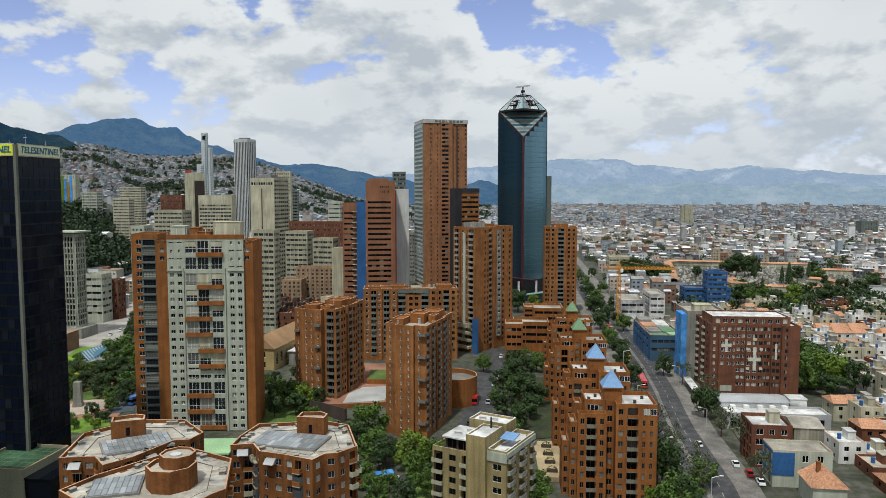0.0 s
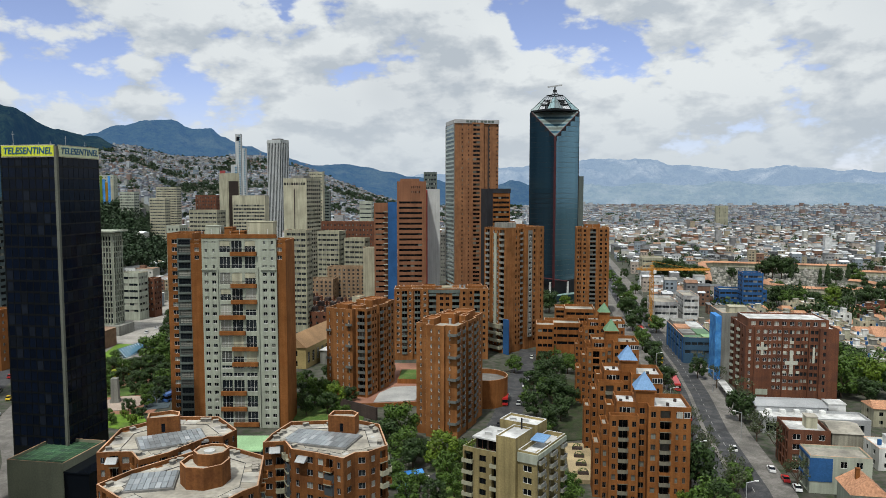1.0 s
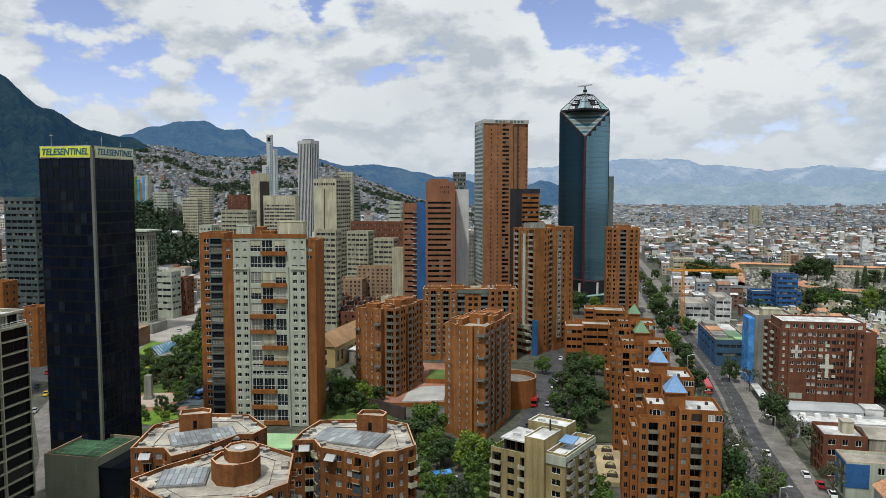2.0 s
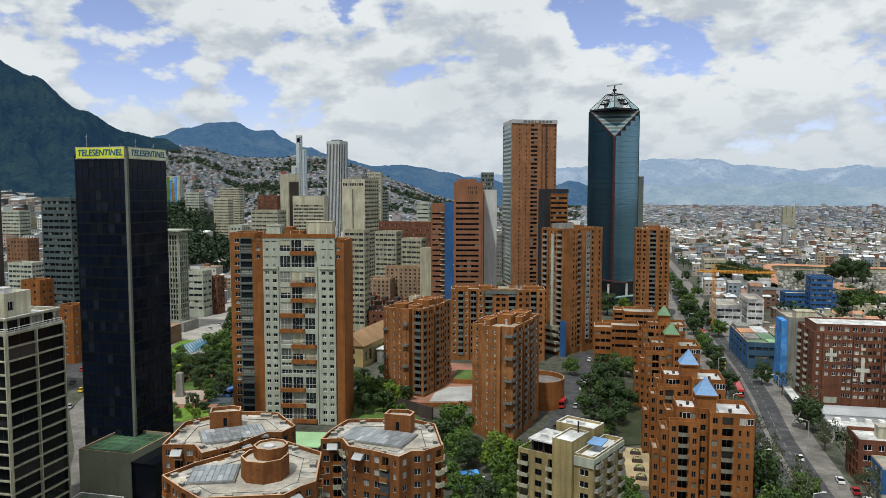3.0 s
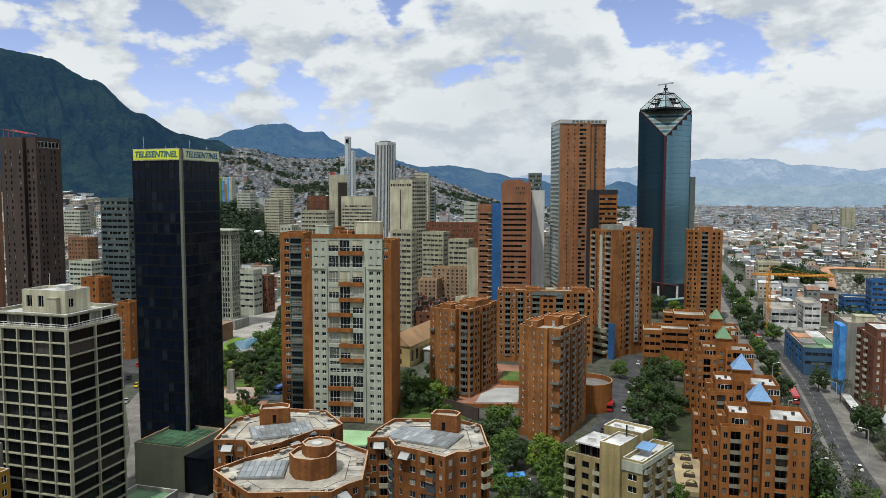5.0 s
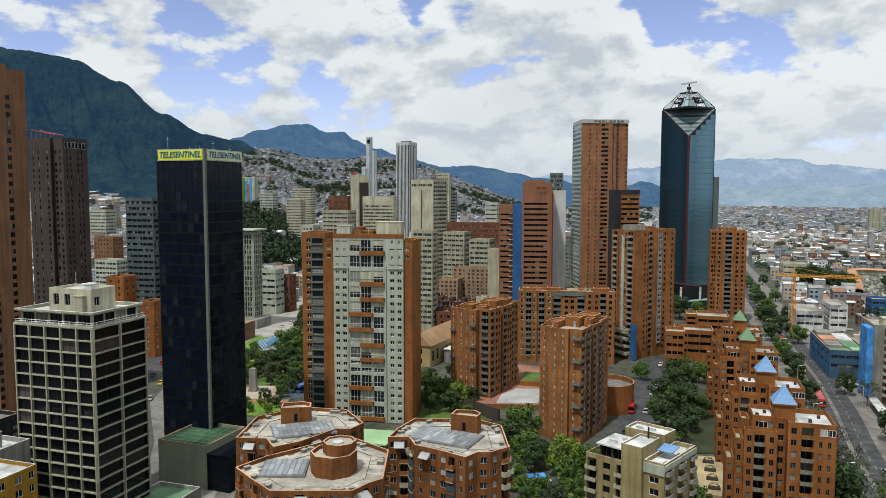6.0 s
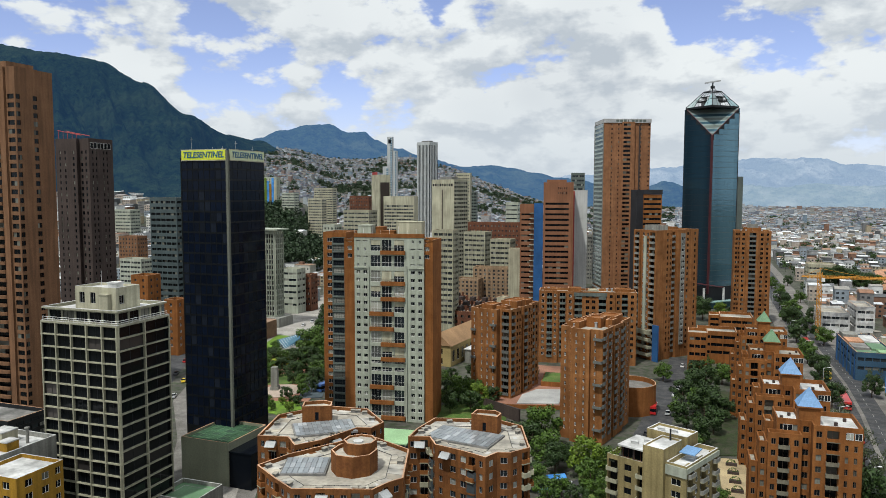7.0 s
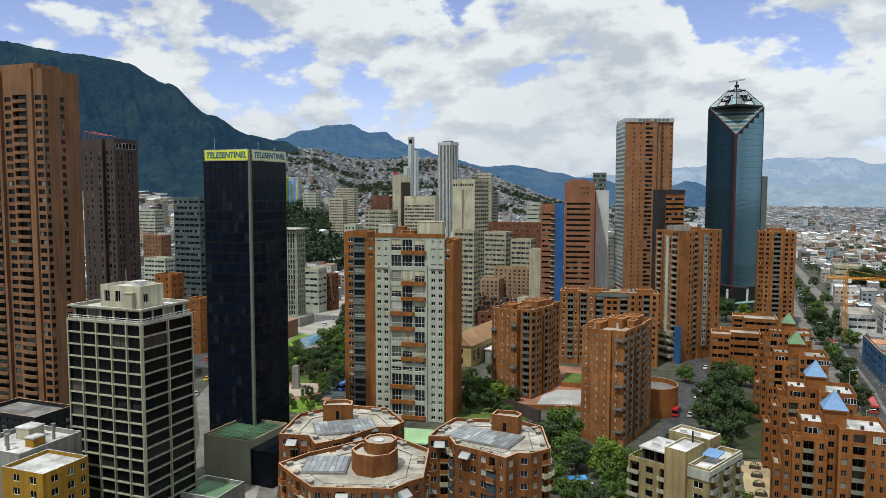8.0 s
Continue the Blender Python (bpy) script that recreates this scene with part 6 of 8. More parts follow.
def skyline():
    white = surface("white_ribs", (0.46, 0.48, 0.48), stain=0.15, streak=0.15)
    b = thing("striped_skyscraper", at(-283.9, 1023.9, -25), "tall skyscraper with white and dark vertical stripes", "skyscraper")
    poly = rect(0, 0, 23.4, 17.6)
    part("wall", wall_soup(poly, 147, {}).mesh("wall", GLASS_DIM), b)
    part("roof", roof_mesh(poly, 147, white, ROOF, 2.0), b)
    stripes(b, poly, 0, 147, 9, white, 0.5, 0, 0.5)
    stripes(b, poly, 1, 147, 5, white, 0.55, 0, 0.5)
    part("fascia", Soup().box(-0.5, -0.6, 144.5, 23.9, 18, 147).mesh("fascia", white), b)
    part("roof_block", Soup().box(5, 4, 147, 18, 13, 151).mesh("roof_block", ROOF_DARK), b)
    b = thing("beige_tower", at(-141.7, 552.8, -20), "beige concrete tower with a blank front and gridded flank", "office tower")
    poly = rect(0, 0, 20.5, 20)
    nf, fh = 28, 3.1
    ops = {1: [(0.6 + k * 2.75, f * fh + 0.9, 2.7 + k * 2.75, f * fh + 2.3) for f in range(nf) for k in range(7)], 0: [(0.8 + k * 2.1, 82.6, 2.3 + k * 2.1, 84.6) for k in range(9)]}
    shell(b, poly, 87, CREAM, ops, GLASS_DIM, METAL, 0, ROOF, 0.8, recess=0.2)
    part("slot", Soup().box(9.3, -0.06, 2, 10.2, 0, 80).mesh("slot", BRICK_DUSK), b, label="dark vertical slot")
    part("roof_block", Soup().box(4, 5, 87, 15, 14, 90).mesh("roof_block", ROOF_DARK), b)
    b = thing("brown_glass_tower", at(-254, 736.1, -50), "cream-edged tower with a dark brown glazed front", "office tower")
    poly = rect(0, 0, 20.6, 12.8)
    shell(b, poly, 95, CREAM, {}, roof_mat=ROOF_DARK, parapet=1.0)
    part("dark_front", Soup().box(12.85 - 12, 0.05, 0, 0.9, 0.1, 1).box(20.65, 1.6, 0, 20.9, 11.6, 88).mesh("dark_front", surface("bronze_glass", (0.045, 0.035, 0.028), rough=0.3)), b)
    for f in range(26):
        part("spandrel", Soup().box(20.9, 1.6, 0, 21.0, 11.6, 0.7).mesh("spandrel", BRICK_DUSK), b, Matrix.Translation((0, 0, 2 + f * 3.3)))
    part("roof_sign", Soup().box(2, 0, 95.8, 16, 0.4, 98.5).mesh("roof_sign", RED_METAL), b)
    b = thing("wide_office", at(-226.3, 691.4, 0), "wide cream office block with a blank top and dark window panels", "office building")
    poly = rect(0, 0, 31.3, 14)
    ops = {0: [(0.8 + k * 2.5, 24 + r * 3.3, 3.0 + k * 2.5, 25.6 + r * 3.3) for k in range(12) for r in range(13)]}
    shell(b, poly, 73, CREAM, ops, GLASS_HAZY, METAL, 0, ROOF, 1.0)
    for x0, x1, h in ((0, 12.5, 128), (9, 19.5, 188), (19.0, 27.5, 160)):
        b = thing("stepped_skyscraper", at(-469.4 + x0 * 1.0, 1430 + x0 * 0.3, 0), "slender pale stepped skyscraper with glass corners", "skyscraper", "slender far skyscrapers")
        w = x1 - x0
        poly = rect(0, 0, w, 10)
        nf = int(h / 3.4)
        shell(b, poly, h, white, {0: [(w * 0.62, f * 3.4 + 0.8, w * 0.95, f * 3.4 + 2.9) for f in range(nf)]}, GLASS_TEAL, METAL, 0, ROOF, 1.5)
        if h > 170:
            part("top_frame", Soup().box(2.5, -0.4, h - 12, w - 2.5, -0.05, h - 4).mesh("top_frame", GLASS_BLACK), b)
    b = thing("white_slab", at(-208.8, 388.9, -6), "white office slab with slim vertical ribs and an overhanging roof", "office building")
    poly = rect(0, 0, 15.9, 9.3)
    ops = {j: [(0.5 + k * (edge_len(poly, j) - 1) / n + 0.12, 6 + f * 3.0 + 0.55, 0.5 + (k + 1) * (edge_len(poly, j) - 1) / n - 0.12, 6 + f * 3.0 + 2.85) for f in range(16) for k in range(n)] for j, n in ((0, 9), (1, 4))}
    shell(b, poly, 55, PLASTER, ops, GLASS_DIM, METAL, 0, ROOF, 0.5)
    for j, n in ((0, 9), (1, 4)):
        L = edge_len(poly, j)
        for k in range(n + 1):
            part("rib", Soup().box(-0.16, -0.5, 6, 0.16, 0, 55).mesh("rib", PLASTER), b, edge_frame(poly, j, min(max(0.2, 0.5 + k * (L - 1) / n), L - 0.2), 0, 0))
    part("roof_slab", Soup().box(-2.5, -2.5, 56.2, 18.5, 11.5, 57).mesh("roof_slab", PLASTER), b)
    part("podium", Soup().box(-4, -3, 0, 20, 12, 5.5).mesh("podium", CONCRETE), b)


def red_block():
    b = thing("red_apartments", at(104.4, 277.5, -5), "wide dark red brick apartment block with white cross panels", "apartment building")
    h, nf = 26.8, 10
    fh = h / nf
    poly = [(0, 0.8), (3, 0.8), (3, 0), (9.4, 0), (9.4, 0.9), (13.2, 0.9), (13.2, 0), (19.6, 0), (19.6, 0.9), (22.6, 0.9), (22.6, 0), (26.0, 0), (26.0, -1.2), (32.6, -1.2), (32.6, 23), (0, 23)]
    specs = {0: [(0.5, 0.9, "w")], 2: [(0.2, 1.2, "w"), (0.6, 1.3, "w"), (0.87, 0.8, "w")], 4: [(0.3, 1.2, "w"), (0.75, 1.2, "w")], 6: [(0.16, 1.4, "w"), (0.5, 1.6, "w"), (0.84, 1.4, "w")], 8: [(0.3, 1.0, "w"), (0.75, 1.0, "w")], 10: [(0.3, 1.2, "w"), (0.75, 1.2, "w")], 12: [(0.25, 1.0, "w")], 15: [(0.2, 1.6, "b"), (0.4, 1.4, "w"), (0.6, 1.6, "b"), (0.8, 1.4, "w")]}
    ops = {}
    for j, spec in specs.items():
        ops[j], log = facade(edge_len(poly, j), nf, fh, spec)
        if j == 2:
            ops[j] = [o for o in ops[j] if o[1] > 4 * fh]
        for u, w, z in log:
            part("balcony", balcony_mesh(w + 0.3, 0.9, PLASTER, PLASTER, True, 0.8), b, edge_frame(poly, j, u - 0.1, z + 0.1, 0))
    shell(b, poly, h, BRICK_DARK, ops, GLASS, WHITE_METAL, 1, ROOF_WHITE, 0.5, coping=BRICK_DARK)
    white = surface("white_panel", (0.52, 0.52, 0.44), stain=0.15)
    for j, u, z, w, hh in ((2, 2.3, 16.6, 1.0, 5.0), (2, 0.9, 18.6, 3.8, 1.2), (6, 2.6, 9.6, 1.2, 9.0), (6, 0.9, 13.2, 4.6, 1.4), (6, 0.1, 17.4, 1.2, 1.0), (6, 5.0, 17.4, 1.2, 1.0), (6, 0.1, 9.8, 1.2, 1.0), (6, 5.0, 9.8, 1.2, 1.0), (10, 1.3, 14, 0.8, 6), (6, 2.5, 21.2, 1.4, 1.0)):
        part("white_panel", Soup().box(0, -0.12, 0, w, -0.02, hh).mesh("white_panel", white), b, edge_frame(poly, j, u, z, 0))
    part("mural", Soup().box(0, -0.06, 0, 4.4, -0.02, 2.2).mesh("mural", PLASTER), b, edge_frame(poly, 2, 0.8, 1.4, 0), "pale painted mural patch")
    top = rect(1.5, 3.5, 30.6, 19)
    shell(b, top, h + 2.8, BRICK_DARK, {0: grid_open(cols(29.1, 10, 1.6, 0.5), 1, 2.8, h, 0.5, 1.6)}, GLASS, WHITE_METAL, 1, ROOF_WHITE, 0.3, z0=h - 0.3, name="top_storey", coping=ROOF_WHITE)
    c = thing("scaffolded_block", at(103.8, 303.5, -5), "grey concrete block wrapped in blue scaffold netting", "building site")
    poly = rect(0, 0, 16, 20)
    shell(c, poly, 27.5, CONCRETE, {0: facade(16, 9, 3.0, [(0.5, 2.0, "w"), (0.8, 2.0, "w")])[0], 3: facade(20, 9, 3.0, [(0.2, 1.6, "b"), (0.45, 1.6, "b"), (0.7, 1.6, "b")])[0]}, GLASS_DIM, WHITE_METAL, 1, ROOF, 0.8)
    part("scaffold_net", Soup().box(-2.6, -1.4, 0.5, -0.3, 9, 27).mesh("scaffold_net", BLUE_NET), c, label="blue scaffold netting")
    hut(c, 4, 4, 11, 10, 27.2, 30, CREAM)
    d = thing("low_showroom", at(95.0, 236, -5), "low grey showroom with a seamed metal roof", "showroom")
    poly = rect(0, 0, 33, 9)
    shell(d, poly, 5.0, METAL, {0: [(1 + k * 4.4, 0.6, 4.6 + k * 4.4, 3.6) for k in range(7)], 3: [(1, 0.6, 7, 3.2)]}, GLASS_DIM, METAL, 2, ROOF_WHITE, 0.4, coping=METAL)
    part("rear_hall", Soup().box(0.5, 9.02, 0, 23, 20, 6.5).mesh("rear_hall", METAL), d)
    s = Soup().prism([(0, 8.8), (23.5, 8.8), (23.5, 20.4), (0, 20.4)], 6.5, 7.4, taper=[(0, 14.4), (23.5, 14.4), (23.5, 14.8), (0, 14.8)])
    for k in range(16):
        s.box(0.6 + k * 1.5, 8.9, 6.62, 0.7 + k * 1.5, 9.1, 6.9)
    part("metal_roof", s.mesh("metal_roof", METAL), d, label="seamed grey metal roof")
    for x in (3, 7.5, 12, 16, 20):
        part("roof_unit", Soup().box(x, 6.5, 4.6, x + 1.6, 8.2, 6.0).mesh("roof_unit", WHITE_METAL), d)
    part("white_office", Soup().box(23.5, 9.5, 0, 29, 15, 7.6).box(23.3, 9.3, 7.6, 29.2, 15.2, 7.9).mesh("white_office", ROOF_WHITE), d)


def corner_houses():
    b = thing("brick_corner_house", at(88.6, 202.5, -8), "four-storey red brick corner house with ribbon windows", "house")
    poly = rect(0, 0, 11, 12)
    ops = {0: facade(11, 4, 2.9, [(0.2, 2.0, "w"), (0.5, 1.4, "w"), (0.8, 1.6, "w")], 0)[0], 3: facade(12, 4, 2.9, [(0.15, 2.0, "b"), (0.4, 2.0, "b"), (0.65, 2.0, "b"), (0.88, 1.6, "b")], 0)[0]}
    shell(b, poly, 11.6, BRICK_DARK, ops, GLASS_DIM, WHITE_METAL, 1, ROOF_WHITE, 0.7, coping=BRICK_DARK)
    hut(b, 6, 5, 9, 8.5, 11.3, 14.5, CREAM, ROOF)
    b = thing("concrete_gable", at(100.4, 202, -8), "stained grey concrete building with a blank gable", "house")
    s = Soup().prism([(0, 0), (8, 0), (8, 12), (0, 12)], 0, 11.5).prism([(-0.3, -0.3), (8.3, -0.3), (8.3, 12.3), (-0.3, 12.3)], 11.5, 12.8, 1, taper=[(-0.3, 5.8), (8.3, 5.8), (8.3, 6.2), (-0.3, 6.2)])
    part("wall", s.mesh("wall", surface("stained_concrete", (0.30, 0.28, 0.22), stain=0.5, streak=0.5), ROOF), b)
    b = thing("blue_corner_house", at(88.3, 188.5, -8), "blue and white corner building with a weathered flat roof", "house")
    poly = rect(0, 0, 15, 9)
    ops = {0: facade(15, 3, 3.1, [(0.55, 1.6, "w"), (0.8, 1.6, "w")], 0)[0], 3: facade(9, 3, 3.1, [(0.25, 2.4, "b"), (0.7, 2.4, "b")], 0)[0]}
    shell(b, poly, 9.6, PLASTER, ops, GLASS_DIM, WHITE_METAL, 1, ROOF, 0.4)
    part("blue_face", Soup().box(-0.1, -0.15, 3.2, 5.5, -0.02, 9.4).box(-0.2, -0.1, 3.2, -0.04, 8.8, 3.9).box(-0.2, -0.1, 6.2, -0.04, 8.8, 6.9).box(-0.2, -0.1, 9.0, -0.04, 8.8, 9.7).mesh("blue_face", BLUE_PAINT), b, label="blue painted front")
    b = thing("tiled_house", at(92, 174.5, -8), "white house with a steep clay tile roof and chimney", "house")
    part("wall", Soup().box(0, 0, 0, 8, 10, 5.5).mesh("wall", PLASTER), b)
    s = Soup(); s.prism([(-0.5, -0.5), (8.5, -0.5), (8.5, 10.5), (-0.5, 10.5)], 5.5, 9.2, taper=[(3.9, 1.5), (4.1, 1.5), (4.1, 8.5), (3.9, 8.5)])
    part("roof", s.mesh("roof", TILE), b)
    part("chimney", Soup().box(2.2, 4, 6, 3.1, 4.9, 10.4).box(2.1, 3.9, 10.4, 3.2, 5, 10.6).mesh("chimney", BRICK), b)
    b = thing("yellow_house", at(-120.9, 115.4, -6), "yellow rendered house with a white flat roof", "house")
    poly = rect(-3, 0, 8.4, 11)
    ops = {0: facade(11.4, 8, 2.8, [(0.35, 1.8, "w"), (0.75, 1.8, "w")], 0)[0], 1: facade(11, 8, 2.8, [(0.25, 1.7, "w"), (0.6, 1.7, "w"), (0.88, 1.3, "w")], 0)[0]}
    shell(b, poly, 22.4, YELLOW_PAINT, ops, GLASS_DIM, WHITE_METAL, 1, ROOF_WHITE, 0.5, coping=ROOF_WHITE)
    b = thing("white_terrace_house", at(-140, 122, -6), "neighbouring house with cluttered white roof terraces", "house")
    shell(b, rect(0, 0, 16, 16), 23.0, CONCRETE, {}, roof_mat=ROOF_WHITE, parapet=0.8, coping=ROOF_WHITE)
    hut(b, 4, 9, 8, 13, 22.7, 25.2, CREAM, ROOF_WHITE)
    hut(b, 10.5, 6, 13, 9, 22.7, 24.6, YELLOW_PAINT, ROOF_WHITE)
    for x, y in ((6, 5), (9, 3), (12, 12)):
        part("chimney_pot", Soup().bar((x, y, 22.5), (x, y, 26), 0.35, 0, 8).bar((x, y, 26), (x, y, 26.3), 0.55, 0, 8).mesh("chimney_pot", CONCRETE), b)
    b = thing("sports_roof", at(-108, 150, -6), "low roof with a green sports court and railings", "building")
    shell(b, rect(0, 0, 12, 11), 5.0, CONCRETE, {0: [(1, 1, 5, 3.4), (6.5, 1, 11, 3.4)]}, GLASS_DIM, WHITE_METAL, 2, GREEN_ROOF, 0.7, coping=ROOF_WHITE)
    part("court_line", Soup().box(2, 2, 4.72, 10, 2.15, 4.76).box(2, 9, 4.72, 10, 9.15, 4.76).box(2, 2, 4.72, 2.15, 9, 4.76).mesh("court_line", LINE_PAINT), b)


tele_tower()
grid_office()
apartment_slab()
court_towers()
avenue_towers()
court_slab()
glass_tower()
banded_tower()
blue_stair_tower()
brown_giant()
simple_tower("grey_tower", -261.8, 370.1, -6, 18.5, 16, 74, surface("dark_teal_panel", (0.065, 0.088, 0.092), stain=0.25), "blue-grey ribbon-window office tower", 22, 5, 4, glass=GLASS_DIM, strip_win=True)
simple_tower("low_office", -212.6, 433.2, -6, 12.9, 10.7, 28, PLASTER, "low white office building", 7, 2, 3, strip_win=True)
simple_tower("low_brick_block", -200.9, 443.9, -6, 5.5, 9, 23.4, BRICK_DARK, "low red brick block", 7, 2, 3)
simple_tower("white_block", -197.8, 470, -6, 9, 11.2, 55, PLASTER, "white apartment block among trees", 16, 3, 4)
skyline()
simple_tower("grey_office", -173.2, 783.9, 0, 14.8, 10, 97.8, CREAM, "slim pale office tower", 28, 6, 2)
simple_tower("black_office", -173.2, 835, 0, 12.4, 8, 77.7, GREYWALL, "dark glazed office tower", 22, 4, 2, glass=GLASS_BLACK, strip_win=True)
terrace_block(44.3, 184.8, -5, 32.9, ROOF_WHITE, BLUE_ROOF, "stepped orange brick apartments with a blue pyramid roof", 9, 10.2, seed=1)
terrace_block(47.1, 217.7, -5, 32.8, ROOF_WHITE, BLUE_ROOF, "stepped brick apartments with a second blue pyramid", 9, 9.0, seed=2)
terrace_block(51.9, 269.0, -5, 31.7, ROOF, GREEN_ROOF, "stepped brick apartments with a green pyramid roof", 9, 9.0, seed=3)
terrace_block(59.2, 323.7, -5, 29.5, ROOF, GREEN_ROOF, "brick apartments with a faded green pyramid roof", 9, 8.0, seed=4)
ochre_block()
ROOF_A = [(-74.2, 139.0), (-67.5, 139.7), (-63.9, 135.2), (-59.9, 139.6), (-55.4, 149.0), (-52.3, 149.5), (-50.8, 154.2), (-57.9, 163.1), (-69.1, 162.9), (-76.5, 153.8)]
ROOF_B = [(-66.2, 123.5), (-60.2, 118.5), (-55.0, 114.6), (-41.0, 117.7), (-39.2, 121.6), (-37.3, 124.0), (-40.4, 138.6), (-49.3, 144.0), (-53.0, 143.4), (-63.1, 130.3)]
ROOF_C = [(-42.8, 146.1), (-38.4, 147.0), (-36.0, 142.5), (-30.6, 140.6), (-24.6, 137.7), (-22.8, 141.0), (-20.2, 141.5), (-16.8, 145.4), (-20.1, 158.9), (-26.0, 162.2), (-40.4, 160.0), (-42.4, 151.9)]
octagon_block("faceted_apartments", ROOF_A, 26, "faceted orange brick apartments with a grey felt roof", (-67.0, 154.5, 3.3, 3.2, 4), 5, (-69.5, 144.5, -56.5, 153.0, 30))
octagon_block("faceted_apartments", ROOF_B, 26, "faceted orange brick apartments with an eight-sided stair turret", (-48.0, 127.5, 4.4, 3.3, 8), 6, (-61.5, 122.5, -53.5, 130.5, 15))
octagon_block("faceted_apartments", ROOF_C, 26, "faceted orange brick apartments with a long glazed roof court", (-27.5, 156.0, 3.0, 3.4, 4), 7, (-38.7, 146.3, -24.2, 154.6, -14))
red_block()
corner_houses()

# ---- mid-rise blocks of the centre ----
for args in (
    ("mosaic_tower", -477.5, 911.8, 0, 28.4, 10, 97, PLASTER, "high-rise painted in blue and yellow vertical stripes", 26, 7, 2),
    ("white_apartments", -423.7, 873.9, -6, 18.4, 12, 76, PLASTER, "white stepped apartment block on the hillside", 22, 6, 3),
    ("beige_apartments", -370.9, 836.8, -6, 18.9, 12, 69, CREAM, "beige apartment block below the hillside", 20, 6, 3),
    ("beige_apartments", -404, 932, -6, 27.9, 12, 82, CREAM, "wide beige apartment block below the hillside", 26, 8, 3),
    ("brick_apartments", -287, 757.7, -6, 22.9, 15, 73, BRICK_DARK, "red brick apartment block among grey towers", 20, 7, 4),
    ("olive_office", -108.4, 515.4, -10, 16.2, 14, 49, CONCRETE_TAN, "olive-grey office block with ribbon windows", 14, 5, 5),
    ("olive_office", -86.6, 499.9, -10, 14.6, 12, 45, CONCRETE_TAN, "olive concrete office block with a stair core", 13, 4, 4),
    ("cream_block", -70.7, 479.6, 0, 9.3, 10, 40, CREAM, "blank cream gable block", 12, 0, 2),
    ("cream_apartments", -104, 469, -5, 15.5, 12, 20.5, TAN_BRICK, "low tan apartment block with a metal roof", 8, 5, 3),
    ("brick_apartments", -95, 482, -5, 26, 12, 27, TAN_BRICK, "low tan brick apartment row", 11, 8, 3),
    ("long_brick_block", -136.6, 654, -5, 54, 12, 50, BRICK_DARK, "long red brick block with many windows", 12, 16, 3),
    ("striped_office", -121.1, 798.8, -5, 13.2, 10, 66, PLASTER, "white office block with dark stripes", 14, 1, 1),
    ("grey_block", -28.4, 635.4, 0, 9, 10, 41, CONCRETE, "grey concrete block with small windows", 12, 4, 2),
    ("low_arcade", -51.5, 480, 0, 24, 20, 26, CONCRETE, "low grey arcade building at the tower's foot", 7, 6, 3),
    ("beige_office", -239.3, 616.4, -6, 24.8, 18, 61, CONCRETE_TAN, "olive-beige concrete office block with ribbon windows", 17, 7, 5),
    ("tan_apartments", -101.9, 400, -6, 12, 10, 56, CONCRETE_TAN, "tan concrete apartment block", 18, 4, 4),
    ("hillside_block", -410.5, 537, -6, 19.5, 12, 40, BRICK_BROWN, "brown brick apartment block at the hill's foot", 12, 6, 4),
    ("white_housing", -344.8, 451.2, -6, 18.9, 12, 30, PLASTER, "white housing block with ribbon windows", 9, 6, 4),
    ("brick_gable", -259.1, 347.7, -6, 11.4, 10, 32, BRICK, "orange brick gable building", 9, 2, 2),
    ("brick_gable", -211.3, 307.5, -6, 7.5, 8, 26, BRICK, "small orange brick tower house", 8, 1, 2),
    ("pale_block", -531.8, 690.7, -6, 21.2, 15, 58, PLASTER, "pale apartment block under the mountain", 16, 6, 4),
    ("glass_podium", -200, 180, -6, 24, 14, 9, DARK_METAL, "dark glazed podium at the brown tower's foot", 4, 8, 5),
    ("hospital", 175.2, 475.4, -5, 12.6, 12, 25, BLUE_PAINT, "bright blue multi-storey clinic building", 8, 4, 3),
    ("hospital_wing", 164, 486, -5, 30, 14, 13, BLUE_PAINT, "lower blue clinic wing", 4, 8, 3),
    ("blue_market", 97, 332.4, -5, 15, 44, 11.2, surface("market_blue_paint", (0.045, 0.10, 0.17), stain=0.3), "blue painted market hall with green roof decks", 3, 5, 10),
    ("white_warehouse", 125.6, 433.6, -5, 9, 24, 16, ROOF_WHITE, "white warehouse with blank gables", 4, 2, 4),
    ("white_warehouse", 109, 436, -5, 14, 26, 12, ROOF_WHITE, "white warehouse with long shed roof", 3, 3, 5),
    ("cream_hall", 164.1, 704.5, -5, 22, 20, 14, CREAM, "cream hall with a row of windows", 3, 7, 3),
    ("concrete_tower", 515, 1560, -5, 24, 14, 46, CONCRETE_TAN, "unfinished twin concrete tower far in the plain", 16, 2, 2),
    ("dark_office", 687, 1190, -5, 26, 20, 28, GREYWALL, "dark grey office block in the plain", 14, 6, 3),
):
    simple_tower(*args[:8], args[8], *args[9:], glass=GLASS_HAZY, strip_win=args[0] in ("beige_apartments", "beige_office", "blue_market", "white_warehouse", "olive_office", "striped_office", "white_housing", "tan_apartments", "white_apartments", "pale_block", "cream_hall", "glass_podium", "hospital", "hospital_wing"), roof_mat=ROOF_DARK if args[0] == "glass_podium" else ROOF)

